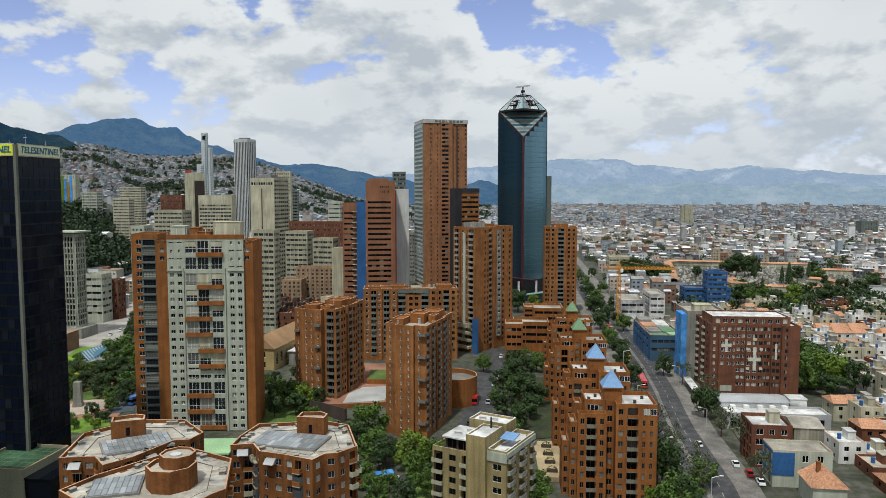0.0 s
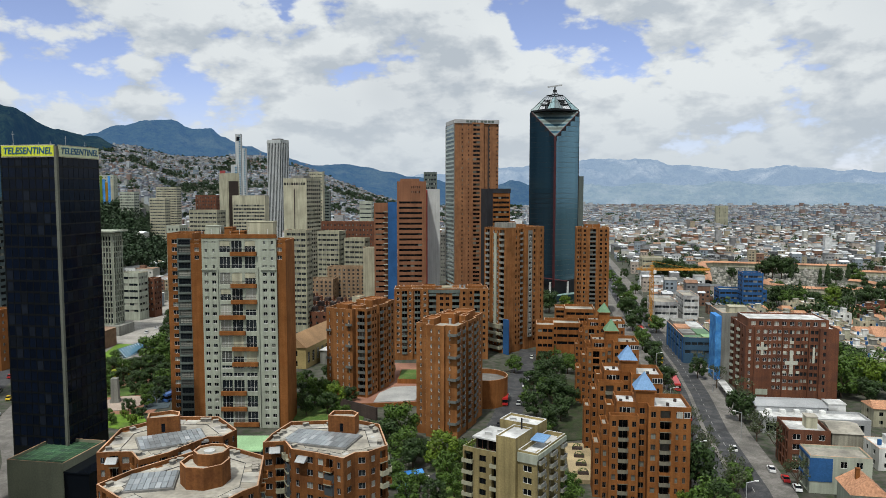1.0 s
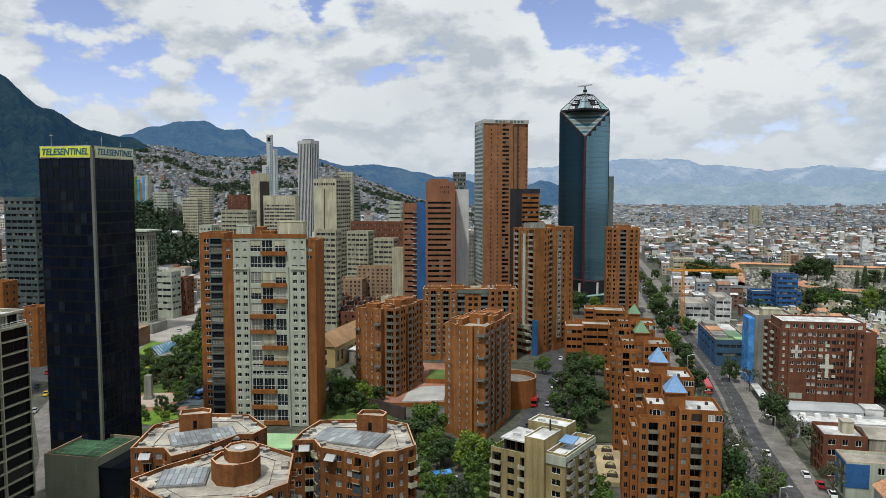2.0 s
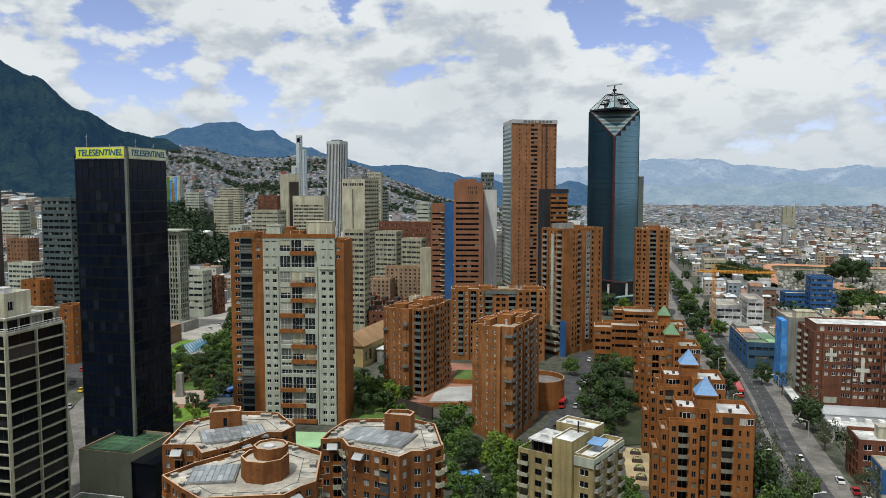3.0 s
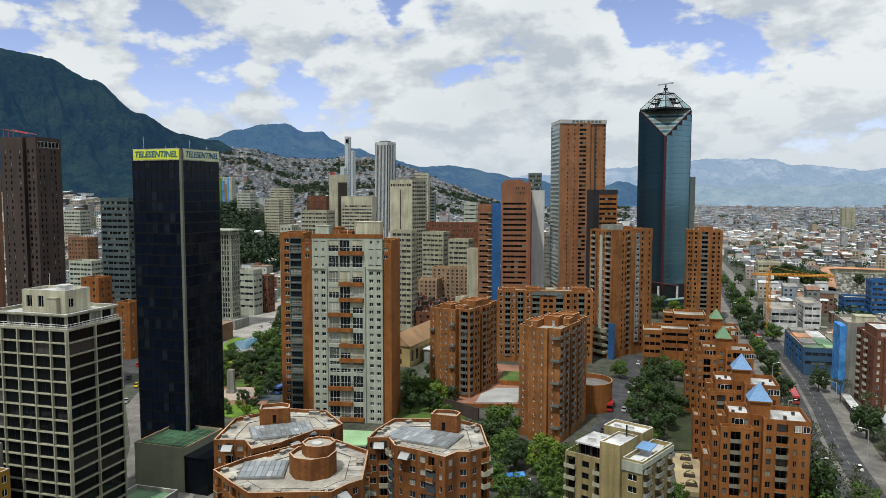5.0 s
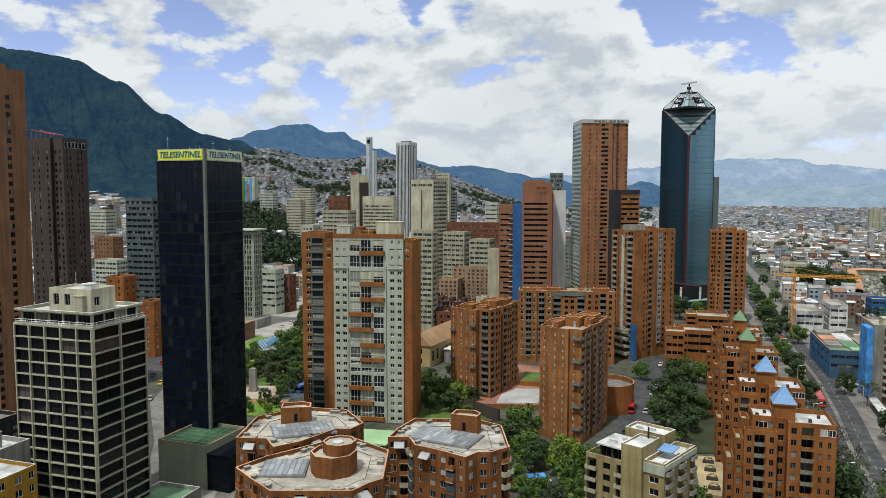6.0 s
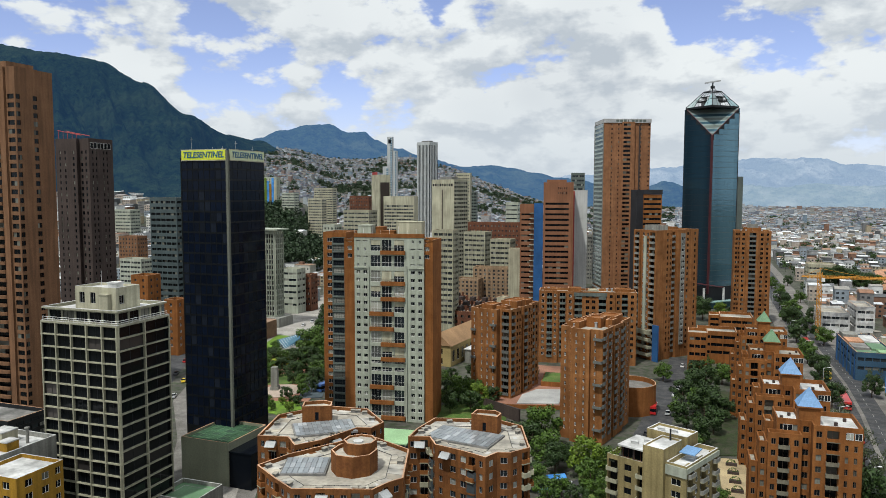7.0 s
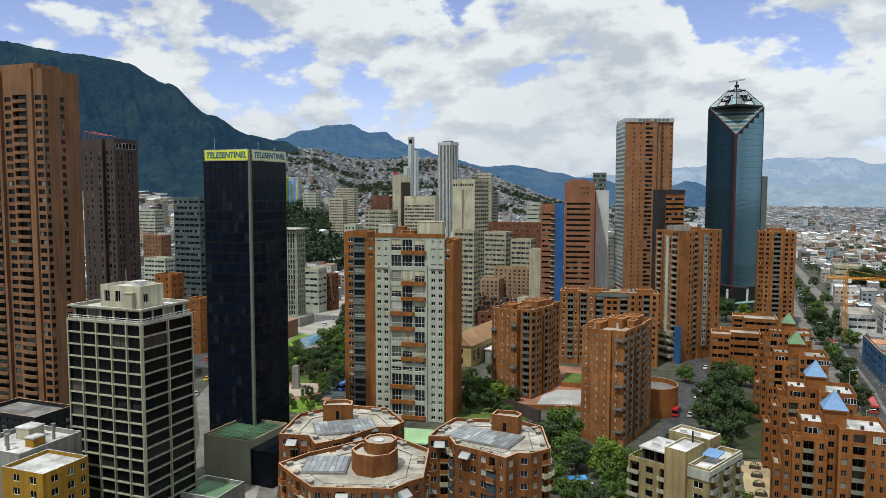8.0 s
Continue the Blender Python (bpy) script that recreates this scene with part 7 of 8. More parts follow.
market = bpy.data.objects["blue_market"]
for x0, y0, x1, y1, z, m in ((0.6, 1.0, 8.5, 7.5, 0.5, GREEN_ROOF), (9.2, 2.5, 14.4, 9.0, 0.9, GREEN_CANOPY), (0.8, 9.5, 7.0, 20, 1.2, ROOF_DARK), (8.0, 11, 14.2, 24, 0.7, GREEN_ROOF), (0.8, 21.5, 7.2, 32, 1.5, TILE), (8.0, 26, 14.2, 42, 1.0, ROOF_WHITE), (1.0, 33, 7.0, 43, 2.4, CONCRETE)):
    part("roof_deck", Soup().box(x0, y0, 11.0, x1, y1, 11.2 + z).mesh("roof_deck", m), market)
for k in range(6):
    part("facade_pier", Soup().box(-0.35, 1.5 + k * 7.6, 0, -0.02, 2.3 + k * 7.6, 11.4).mesh("facade_pier", BLUE_PAINT), market, label="brighter blue pier")
tower = bpy.data.objects["mosaic_tower"]
for k in range(8):
    part("painted_stripe", Soup().box(k * 3.5, -0.3, 20, k * 3.5 + 3.2, -0.05, 97 - (k % 3) * 4).mesh("painted_stripe", (BLUE_NET, BLUE_PAINT, BLUE_NET, LEAF_LIME, BLUE_NET, YELLOW_PAINT, BLUE_NET, CREAM)[k]), tower)

# ---- trees ----


def crown_mesh(kind, seed):
    rnd = random.Random(seed)
    s = Soup()
    if kind == "cypress":
        for k in range(1700):
            z = 1.0 + 9.0 * rnd.random() ** 0.9
            r = (1.7 * (1 - (z / 10.4)) ** 0.7 + 0.15) * (0.55 + 0.5 * rnd.random())
            a = rnd.uniform(0, 6.283)
            leaf(s, rnd, Vector((r * math.cos(a), r * math.sin(a), z)), 0.30, Vector((math.cos(a), math.sin(a), 0.4)))
        return s
    sparse = kind == "street"
    n = 13 if sparse else 26
    clumps = []
    for k in range(n):
        a, q = rnd.uniform(0, 6.283), math.sqrt(rnd.random())
        z = rnd.uniform(3.0 if not sparse else 4.2, 9.0)
        wide = (3.9 if not sparse else 3.5) * math.sqrt(max(0.08, 1 - ((z - 5.6) / 4.6) ** 2))
        clumps.append((Vector((wide * q * math.cos(a), wide * q * math.sin(a), z)), rnd.uniform(0.9, 1.6) * (0.8 if sparse else 1.0)))
    for c, r in clumps:
        for k in range(50 if sparse else 110):
            d = Vector((rnd.gauss(0, 1), rnd.gauss(0, 1), rnd.gauss(0, 0.8))).normalized()
            leaf(s, rnd, c + d * r * rnd.uniform(0.6, 1.12), 0.26 if sparse else 0.33, None if sparse else d + Vector((0, 0, 0.25)))
    return s


def trunk_mesh(kind, seed):
    rnd = random.Random(seed + 50)
    s = Soup()
    top = 8.5 if kind == "cypress" else 5.5
    s.prism([(0.32 * math.cos(k * 1.047), 0.32 * math.sin(k * 1.047)) for k in range(6)], -0.3, top, taper=[(0.1 * math.cos(k * 1.047), 0.1 * math.sin(k * 1.047)) for k in range(6)])
    if kind != "cypress":
        for k in range(6):
            a = k * 1.05 + rnd.uniform(-0.3, 0.3)
            z = rnd.uniform(2.2, 4.0)
            s.bar((0, 0, z), (2.6 * math.cos(a), 2.6 * math.sin(a), z + rnd.uniform(2.0, 3.6)), 0.09)
    return s.mesh("trunk", BARK)


TREE_LABEL = {"broad": "leafy green broadleaf tree with a rounded crown", "dark": "dense dark green tree with a ragged crown",
              "street": "thin dusty-green street tree with open branches", "lime": "bright yellow-green bushy tree", "cypress": "tall dark conifer with a pointed crown"}
TREE_LEAF = {"broad": LEAF, "dark": LEAF_DARK, "street": LEAF_PALE, "lime": LEAF_LIME, "cypress": LEAF_DARK}
tree_rnd = random.Random(77)


def tree(x, y, h, kind):
    v = tree_rnd.randrange(3)
    key = ("tree", kind, v)
    if key not in _cache:
        _cache[key] = (trunk_mesh(kind, v), crown_mesh(kind, v * 7 + len(kind)).mesh("crown", TREE_LEAF[kind]))
    k = h / 9.8
    m = Matrix.Translation((x, y, lay(x, y))) @ Matrix.Rotation(tree_rnd.uniform(0, 6.28), 4, "Z") @ Matrix.Diagonal((k * tree_rnd.uniform(0.9, 1.15), k * tree_rnd.uniform(0.9, 1.15), k, 1))
    b = thing("tree", m, TREE_LABEL[kind], "tree", "trees: " + kind)
    part("trunk", _cache[key][0], b)
    part("crown", _cache[key][1], b)


PLAZA_TREES = [(-138, 313, 17, "broad"), (-133, 309, 13, "broad"), (-131, 278, 8, "dark"), (-165, 330, 5, "broad"), (-162, 317, 5, "broad"), (-146, 280, 10, "broad"), (-117, 256, 5.5, "broad"), (-123, 277, 4.5, "dark"), (-127, 296, 6, "dark"), (-139, 281, 3.5, "dark"), (-137, 285, 4.5, "dark"), (-119, 243, 3.2, "lime"), (-124, 241, 4.2, "broad"), (-128, 244, 4, "lime"), (-116, 245, 3.5, "dark"), (-143, 306, 7, "dark"), (-149, 312, 5, "dark"), (-133, 287, 6, "broad"), (-128, 271, 5, "dark"), (-150, 290, 8, "broad"), (-113, 236, 4, "lime"), (-120, 236, 4, "broad"), (-158, 372, 9, "dark"), (-168, 400, 8, "dark"), (-176, 420, 9, "dark")]
APT_TREES = [(-52, 261, 10.5, "broad"), (-49, 257, 9, "lime"), (-47, 251, 5, "broad"), (-57, 248, 8, "dark"), (-66, 290, 6, "dark"), (-58, 296, 7, "dark"), (-68, 286, 6, "broad"), (-44, 262, 7, "dark"), (-62, 280, 6, "broad"), (-54, 268, 7, "broad"), (-43, 246, 5, "broad"), (-60, 256, 7, "broad")]
COURT_TREES = [(-22, 222, 13.5, "broad"), (-18, 213, 6, "dark"), (-8, 199, 11.5, "lime"), (-16, 200, 9, "dark"), (-16, 177, 8, "broad"), (-22, 193, 6, "dark"), (-26, 183, 7, "broad"), (30, 292, 11, "dark"), (19, 312, 8, "broad"), (24, 280, 9, "dark"), (30, 262, 11, "dark"), (36, 300, 10, "dark"), (23, 250, 9, "dark"), (37, 332, 8, "broad"), (51, 471, 15, "dark"), (62, 472, 11, "lime"), (27, 235, 9, "dark"), (31, 246, 9, "dark"), (-13, 185, 6, "broad"), (-4, 182, 7, "broad"), (22, 222, 8, "broad")]
MORE_TREES = [(36, 262, 8, "dark"), (42, 312, 9, "broad"), (33, 320, 8, "dark"), (21, 262, 7, "broad"), (-31, 212, 10, "dark"), (-36, 206, 8, "broad"), (-12, 206, 7, "dark"), (-20, 188, 7, "broad"), (10, 215, 7, "broad")]
GARDEN_TREES = [(-3, 205, 8, "broad"), (24, 196, 6, "lime"), (26, 186, 6, "broad"), (28, 270, 9, "broad"), (33, 278, 9, "dark"), (-34, 300, 7, "dark"), (24, 176, 8, "broad"), (-30, 205, 9, "dark"), (-35, 196, 8, "broad"), (-9, 176, 7, "dark")]
AVENUE_TREES = [(69, 225, 10, "street"), (65, 240, 10, "street"), (90, 212, 12, "street"), (67, 183, 9, "street"), (57, 186, 14, "dark"), (92, 248, 11, "dark"), (86, 190, 9, "street"), (67, 205, 9, "street"), (74, 262, 9, "street"), (100, 268, 10, "street"), (108, 520, 11, "dark"), (106, 495, 12, "broad"), (97, 450, 13, "dark"), (118, 590, 10, "broad"), (76, 285, 10, "dark"), (80, 316, 10, "dark"), (85, 360, 10, "broad"), (69, 251, 10, "street"), (94, 196, 5, "broad"), (98, 290, 10, "street"), (101, 322, 8, "street"), (53, 174, 6, "lime"), (59, 196, 9, "dark"), (98, 420, 12, "dark")]
STREET_ROW = [(62, 176, 8, "broad"), (60, 172, 9, "dark"), (70, 188, 8, "broad"), (71, 196, 9, "street"), (90, 228, 9, "street"), (71, 236, 9, "street"), (94, 236, 8, "street"), (70, 214, 9, "street"), (95, 305, 9, "dark"), (84, 338, 10, "dark"), (88, 378, 9, "broad"), (103, 405, 10, "broad"), (91, 410, 10, "dark"), (112, 470, 10, "dark"), (99, 475, 9, "broad"), (110, 545, 10, "dark"), (126, 560, 9, "broad"), (122, 640, 10, "broad"), (138, 660, 9, "dark"), (106, 380, 8, "dark"), (60, 210, 11, "dark"), (63, 228, 9, "broad"), (56, 170, 10, "broad")]
EAST_TREES = [(141, 279, 15, "broad"), (148, 288, 18, "broad"), (157, 290, 16, "broad"), (150, 300, 18, "broad"), (160, 276, 13, "dark"), (155, 303, 16, "dark"), (146, 270, 10, "dark"), (153, 282, 15, "lime"), (143, 292, 14, "broad"), (209, 504, 14, "dark"), (217, 503, 15.5, "dark"), (226, 508, 12, "broad"), (236, 483, 16, "lime"), (224, 484, 12, "dark"), (213, 495, 13, "broad"), (231, 495, 11, "dark"), (259, 483, 17, "dark"), (172, 641, 20, "dark"), (181, 641, 18, "dark"), (191, 640, 15, "dark"), (205, 653, 12, "broad"), (176, 650, 17, "dark"), (164, 640, 18, "dark"), (186, 632, 14, "dark")]
CEMETERY_TREES = [(269, 660, 20, "dark"), (277, 660, 22, "dark"), (289, 668, 18, "dark"), (283, 655, 17, "cypress"), (265, 668, 16, "dark"), (291, 618, 14, "cypress"), (297, 618, 17, "cypress"), (308, 626, 14, "dark"), (327, 629, 13, "broad"), (305, 549, 13, "dark"), (309, 535, 13, "dark"), (328, 549, 14, "dark"), (230, 652, 11, "dark"), (340, 575, 12, "broad"), (352, 590, 13, "dark"), (318, 600, 9, "dark"), (250, 600, 7, "broad"), (240, 620, 8, "dark"), (262, 590, 8, "cypress"), (335, 660, 14, "cypress"), (350, 680, 13, "dark"), (300, 700, 12, "dark"), (274, 560, 9, "broad"), (290, 565, 8, "dark"), (225, 590, 9, "dark"), (215, 570, 10, "broad")]
PLAZA_GROVE = [(-124, 288, 9, "dark"), (-121, 282, 8, "broad"), (-127, 283, 8, "dark"), (-119, 274, 7, "dark"), (-122, 267, 6, "broad"), (-133, 298, 10, "dark"), (-128, 303, 9, "broad"), (-137, 296, 8, "dark"), (-141, 288, 7, "dark"), (-146, 300, 8, "broad"), (-152, 303, 7, "dark"), (-156, 310, 6, "dark"), (-139, 272, 6, "broad"), (-146, 272, 7, "dark"), (-150, 280, 7, "dark"), (-121, 250, 5, "dark"), (-134, 250, 5, "broad"), (-113, 243, 4, "dark"), (-116, 262, 6, "dark")]
GARDEN_GROVE = [(-6, 190, 9, "broad"), (-19, 206, 10, "broad"), (-25, 214, 10, "dark"), (-27, 200, 9, "broad"), (-62, 262, 8, "dark"), (-57, 262, 9, "broad"), (-50, 250, 8, "dark")]
for row in PLAZA_GROVE + GARDEN_GROVE + MORE_TREES + PLAZA_TREES + APT_TREES + COURT_TREES + GARDEN_TREES + AVENUE_TREES + STREET_ROW + EAST_TREES + CEMETERY_TREES:
    tree(*row)


def woods(name, spots, label, mat, seed, size=1.0):
    """Far trees that nobody could count: clumps of leaves on short trunks, joined."""
    rnd = random.Random(seed)
    s = Soup()
    for x, y, h in spots:
        z = lay(x, y)
        s.bar((x, y, z - 0.5), (x, y, z + h * 0.5), 0.25)
        for k in range(5):
            c = Vector((x + rnd.gauss(0, h * 0.2), y + rnd.gauss(0, h * 0.2), z + h * rnd.uniform(0.4, 0.85)))
            for q in range(12):
                d = Vector((rnd.gauss(0, 1), rnd.gauss(0, 1), rnd.gauss(0, 0.8))).normalized()
                leaf(s, rnd, c + d * h * 0.22, h * 0.085 * size, d)
    return tagged(new(name, s.mesh(name, mat)), label, "trees", kind="stuff")


def near_avenue(x, y, gap):
    for (x0, y0, w0), (x1, y1, w1) in zip(AVENUE, AVENUE[1:]):
        if y0 <= y <= y1:
            return abs(x - (x0 + (x1 - x0) * (y - y0) / (y1 - y0))) < gap
    return False


def avenue_x(y):
    for (x0, y0, w0), (x1, y1, w1) in zip(AVENUE, AVENUE[1:]):
        if y0 <= y <= y1:
            return x0 + (x1 - x0) * (y - y0) / (y1 - y0)
    return 70 if y < 200 else 175 + (y - 1100) * 0.1


def side_x(y):
    for (x0, y0, w0), (x1, y1, w1) in zip(SIDE, SIDE[1:]):
        if y0 <= y <= y1:
            return x0 + (x1 - x0) * (y - y0) / (y1 - y0)
    return -222 - (y - 640) * 0.18


wr = random.Random(31)
spots = []
for k in range(900):
    a, r = radians(wr.uniform(-34, -22.8)), 705 + 320 * wr.random() ** 0.9
    if r * math.sin(a) < side_x(r * math.cos(a)) - 24:
        spots.append((r * math.sin(a), r * math.cos(a), wr.uniform(9, 17)))
woods("wooded_slope", spots, "dark wooded park at the foot of the mountain", LEAF_WOOD, 5, 1.3)
spots = []
for k in range(4600):
    a, r = radians(wr.uniform(-33, 4)), 1150 + 2500 * wr.random()
    x, y = r * math.sin(a), r * math.cos(a)
    if noise.noise(Vector((x * 0.004, y * 0.004, 9))) > 0.11 or wr.random() < 0.2:
        spots.append((x, y, wr.uniform(10, 19)))
woods("hillside_woods", spots, "dark groves scattered between the hillside houses", LEAF_WOOD, 9, 1.5)
# ---- the carpet of houses ----
HOUSE_WALL = islands("house_walls", [(0.66, 0.67, 0.66), (0.42, 0.36, 0.31), (0.30, 0.30, 0.30), (0.20, 0.115, 0.08), (0.62, 0.63, 0.63), (0.17, 0.17, 0.17), (0.36, 0.31, 0.22), (0.26, 0.30, 0.34), (0.50, 0.49, 0.44), (0.10, 0.105, 0.11)])
HOUSE_ROOF = islands("house_roofs", [(0.58, 0.60, 0.62), (0.30, 0.27, 0.26), (0.26, 0.15, 0.10), (0.17, 0.175, 0.18), (0.78, 0.79, 0.80), (0.30, 0.29, 0.27), (0.11, 0.115, 0.12), (0.30, 0.20, 0.14), (0.42, 0.44, 0.46), (0.22, 0.225, 0.23), (0.62, 0.64, 0.65), (0.14, 0.145, 0.15)])
# aerial haze is put into these far house colours as a blue-grey cast
HAZED_WALL = islands("hazed_house_walls", [(0.36, 0.39, 0.41), (0.25, 0.24, 0.23), (0.21, 0.23, 0.26), (0.21, 0.15, 0.13), (0.39, 0.41, 0.44), (0.17, 0.18, 0.22), (0.27, 0.27, 0.25), (0.18, 0.23, 0.28)], stain=0.2)
HAZED_ROOF = islands("hazed_house_roofs", [(0.30, 0.32, 0.36), (0.22, 0.21, 0.21), (0.23, 0.18, 0.15), (0.15, 0.18, 0.20), (0.39, 0.42, 0.45), (0.21, 0.23, 0.24), (0.13, 0.14, 0.18), (0.25, 0.28, 0.31), (0.25, 0.19, 0.16)], stain=0.2)
STREET_ANGLE = radians(-5)
E1, E2 = (math.cos(STREET_ANGLE), math.sin(STREET_ANGLE)), (-math.sin(STREET_ANGLE), math.cos(STREET_ANGLE))


def house_box(s, x, y, w, d, h, rnd, z, windows=False, pitch=0.35):
    m = Matrix(((E1[0], E2[0], 0, x), (E1[1], E2[1], 0, y), (0, 0, 1, z), (0, 0, 0, 1)))

    def q(*pts, k):
        n = len(s.v)
        s.v += [tuple(m @ Vector(p)) for p in pts]
        s.f.append(tuple(range(n, n + len(pts)))); s.i.append(k)

    n = len(s.v)
    s.v += [tuple(m @ Vector(p)) for p in ((0, 0, -3), (w, 0, -3), (w, d, -3), (0, d, -3), (0, 0, h), (w, 0, h), (w, d, h), (0, d, h))]
    for a in ((0, 1, 5, 4), (1, 2, 6, 5), (2, 3, 7, 6), (3, 0, 4, 7)):
        s.f.append(tuple(n + b for b in a)); s.i.append(0)
    n = len(s.v)
    o = 0.3
    if rnd.random() < pitch:
        rise = rnd.uniform(0.9, 1.8)
        s.v += [tuple(m @ Vector(p)) for p in ((-o, -o, h), (w + o, -o, h), (w + o, d + o, h), (-o, d + o, h), (-o, d / 2, h + rise), (w + o, d / 2, h + rise))]
        for a in ((0, 1, 5, 4), (2, 3, 4, 5), (1, 2, 5), (3, 0, 4)):
            s.f.append(tuple(n + b for b in a)); s.i.append(1)
    else:
        t = rnd.uniform(0.0, 0.7)
        s.v += [tuple(m @ Vector(p)) for p in ((-o, -o, h), (w + o, -o, h), (w + o, d + o, h + t), (-o, d + o, h + t))]
        s.f.append((n, n + 1, n + 2, n + 3)); s.i.append(1)
        if rnd.random() < 0.4:
            a, b = w * rnd.uniform(0.1, 0.6), d * rnd.uniform(0.2, 0.6)
            s.box(a, b, h, a + w * 0.3, b + d * 0.3, h + rnd.uniform(1.2, 2.6), 0, m)
    if windows:
        for f in range(int(h / 2.9)):
            for k in range(int(w / 3.0)):
                a = 0.8 + k * 3.0
                q((a, -0.04, f * 2.9 + 0.9), (a + 1.5, -0.04, f * 2.9 + 0.9), (a + 1.5, -0.04, f * 2.9 + 2.2), (a, -0.04, f * 2.9 + 2.2), k=2)
            for k in range(int(d / 4.0)):
                a = 1.0 + k * 4.0
                q((-0.04, a + 1.4, f * 2.9 + 0.9), (-0.04, a, f * 2.9 + 0.9), (-0.04, a, f * 2.9 + 2.2), (-0.04, a + 1.4, f * 2.9 + 2.2), k=2)


CLEAR = [(84, 168, 112, 218), (88, 230, 134, 336), (138, 264, 164, 306), (92, 326, 128, 384), (100, 425, 150, 470), (158, 468, 205, 506), (205, 476, 240, 510), (150, 615, 205, 700), (190, 540, 375, 790)]


def taken(x, y):
    return any(a - 6 < x < c and b - 6 < y < e for a, b, c, e in CLEAR)


spots = []
for k in range(3000):
    a, r = radians(wr.uniform(6, 36)), 480 + 2000 * wr.random() ** 1.3
    x, y = r * math.sin(a), r * math.cos(a)
    if not near_avenue(x, y, 20) and (noise.noise(Vector((x * 0.006, y * 0.006, 3))) > 0.22 or wr.random() < 0.2) and not taken(x, y):
        spots.append((x, y, wr.uniform(7, 13)))
woods("plain_trees", spots, "scattered dark trees among the low houses of the plain", LEAF_DARK, 6, 1.2)


def carpet(name, label, u0, u1, v0, v1, keep, size, tall, seed, detail=0.0, mats=None):
    rnd = random.Random(seed)
    s = Soup()
    v, row = v0, 0
    while v < v1:
        k = size(v)
        u = u0 + rnd.uniform(0, 8)
        block = 0.0
        while u < u1:
            w, d = rnd.uniform(6.5, 12) * k, rnd.uniform(8, 11.5) * k
            x, y = u * E1[0] + v * E2[0], u * E1[1] + v * E2[1]
            if keep(x, y, rnd):
                house_box(s, x, y, w - 0.25, d, tall(x, y, rnd), rnd, lay(x, y), v < detail)
            u += w
            block += w
            if block > 70 * k:
                u += 8 * k
                block = 0.0
        row += 1
        v += (11.8 if row % 2 else 19.5) * k
    return tagged(new(name, s.mesh(name, *(mats or (HOUSE_WALL, HOUSE_ROOF)), GLASS_HAZY)), label, "houses", kind="stuff")


def bearing(x, y):
    return math.degrees(math.atan2(x, y))


def plain_keep(x, y, rnd):
    return x > avenue_x(y) + 17 and bearing(x, y) < 36 and not taken(x, y) and rnd.random() > 0.07 and noise.noise(Vector((x * 0.006, y * 0.006, 3))) < 0.24


def plain_tall(x, y, rnd):
    h = rnd.choice((3.2, 5.6, 5.9, 6.2, 8.5, 8.8, 11.5))
    return h * (rnd.uniform(1.4, 2.2) if rnd.random() < 0.04 else 1.0)


carpet("plain_houses", "dense carpet of low houses with grey, white and clay roofs", 60, 1350, 480, 1500, plain_keep, lambda v: 0.82, plain_tall, 3, 900)
carpet("far_houses", "distant low houses spreading to the horizon", 60, 2500, 1510, 3900, plain_keep, lambda v: 0.9 + (v - 1500) / 2600, plain_tall, 4, mats=(HAZED_WALL, HAZED_ROOF))


def slope_keep(x, y, rnd):
    b, r = bearing(x, y), math.hypot(x, y)
    if x > avenue_x(y) - 15 or (b > -4 and r < 1260):
        return False
    green = noise.noise(Vector((x * 0.004, y * 0.004, 9)))
    edge = -33 + (r - 1000) * 0.0022
    return b > edge and rnd.random() > 0.10 and green < 0.16


carpet("hillside_houses", "brick and white houses climbing the eastern hillside", -1900, 500, 1060, 3800, slope_keep, lambda v: 0.72 + max(0, v - 1300) / 4200, lambda x, y, r: r.choice((4.5, 6, 7.5, 9)) * (1.8 if r.random() < 0.04 else 1), 8, mats=(HAZED_WALL, HAZED_ROOF))


def centre_keep(x, y, rnd):
    r = math.hypot(x, y)
    return side_x(y) + 24 < x < avenue_x(y) - 26 and r > 430 and rnd.random() > 0.30 and not (-70 < x < 130 and 380 < y < 620) and not (-160 < x < -60 and 380 < y < 560)


carpet("centre_houses", "crowded low and mid-rise roofs of the old centre", -900, 180, 400, 1250, centre_keep, lambda v: 1.25, lambda x, y, r: r.choice((6, 9, 12, 15, 18)) * (1.7 if r.random() < 0.15 and y > 600 else 1), 12, 900)


def east_keep(x, y, rnd):
    return x < side_x(y) - 22 and bearing(x, y) > -50 and math.hypot(x, y) > 390 and rnd.random() > (0.95 if -35 < bearing(x, y) < -22.3 and math.hypot(x, y) > 700 else 0.42)


carpet("eastern_houses", "white and brick mid-rise blocks below the mountain", -1200, -150, 330, 1080, east_keep, lambda v: 1.35, lambda x, y, r: r.choice((5, 6, 9, 9, 12)), 14, 900)


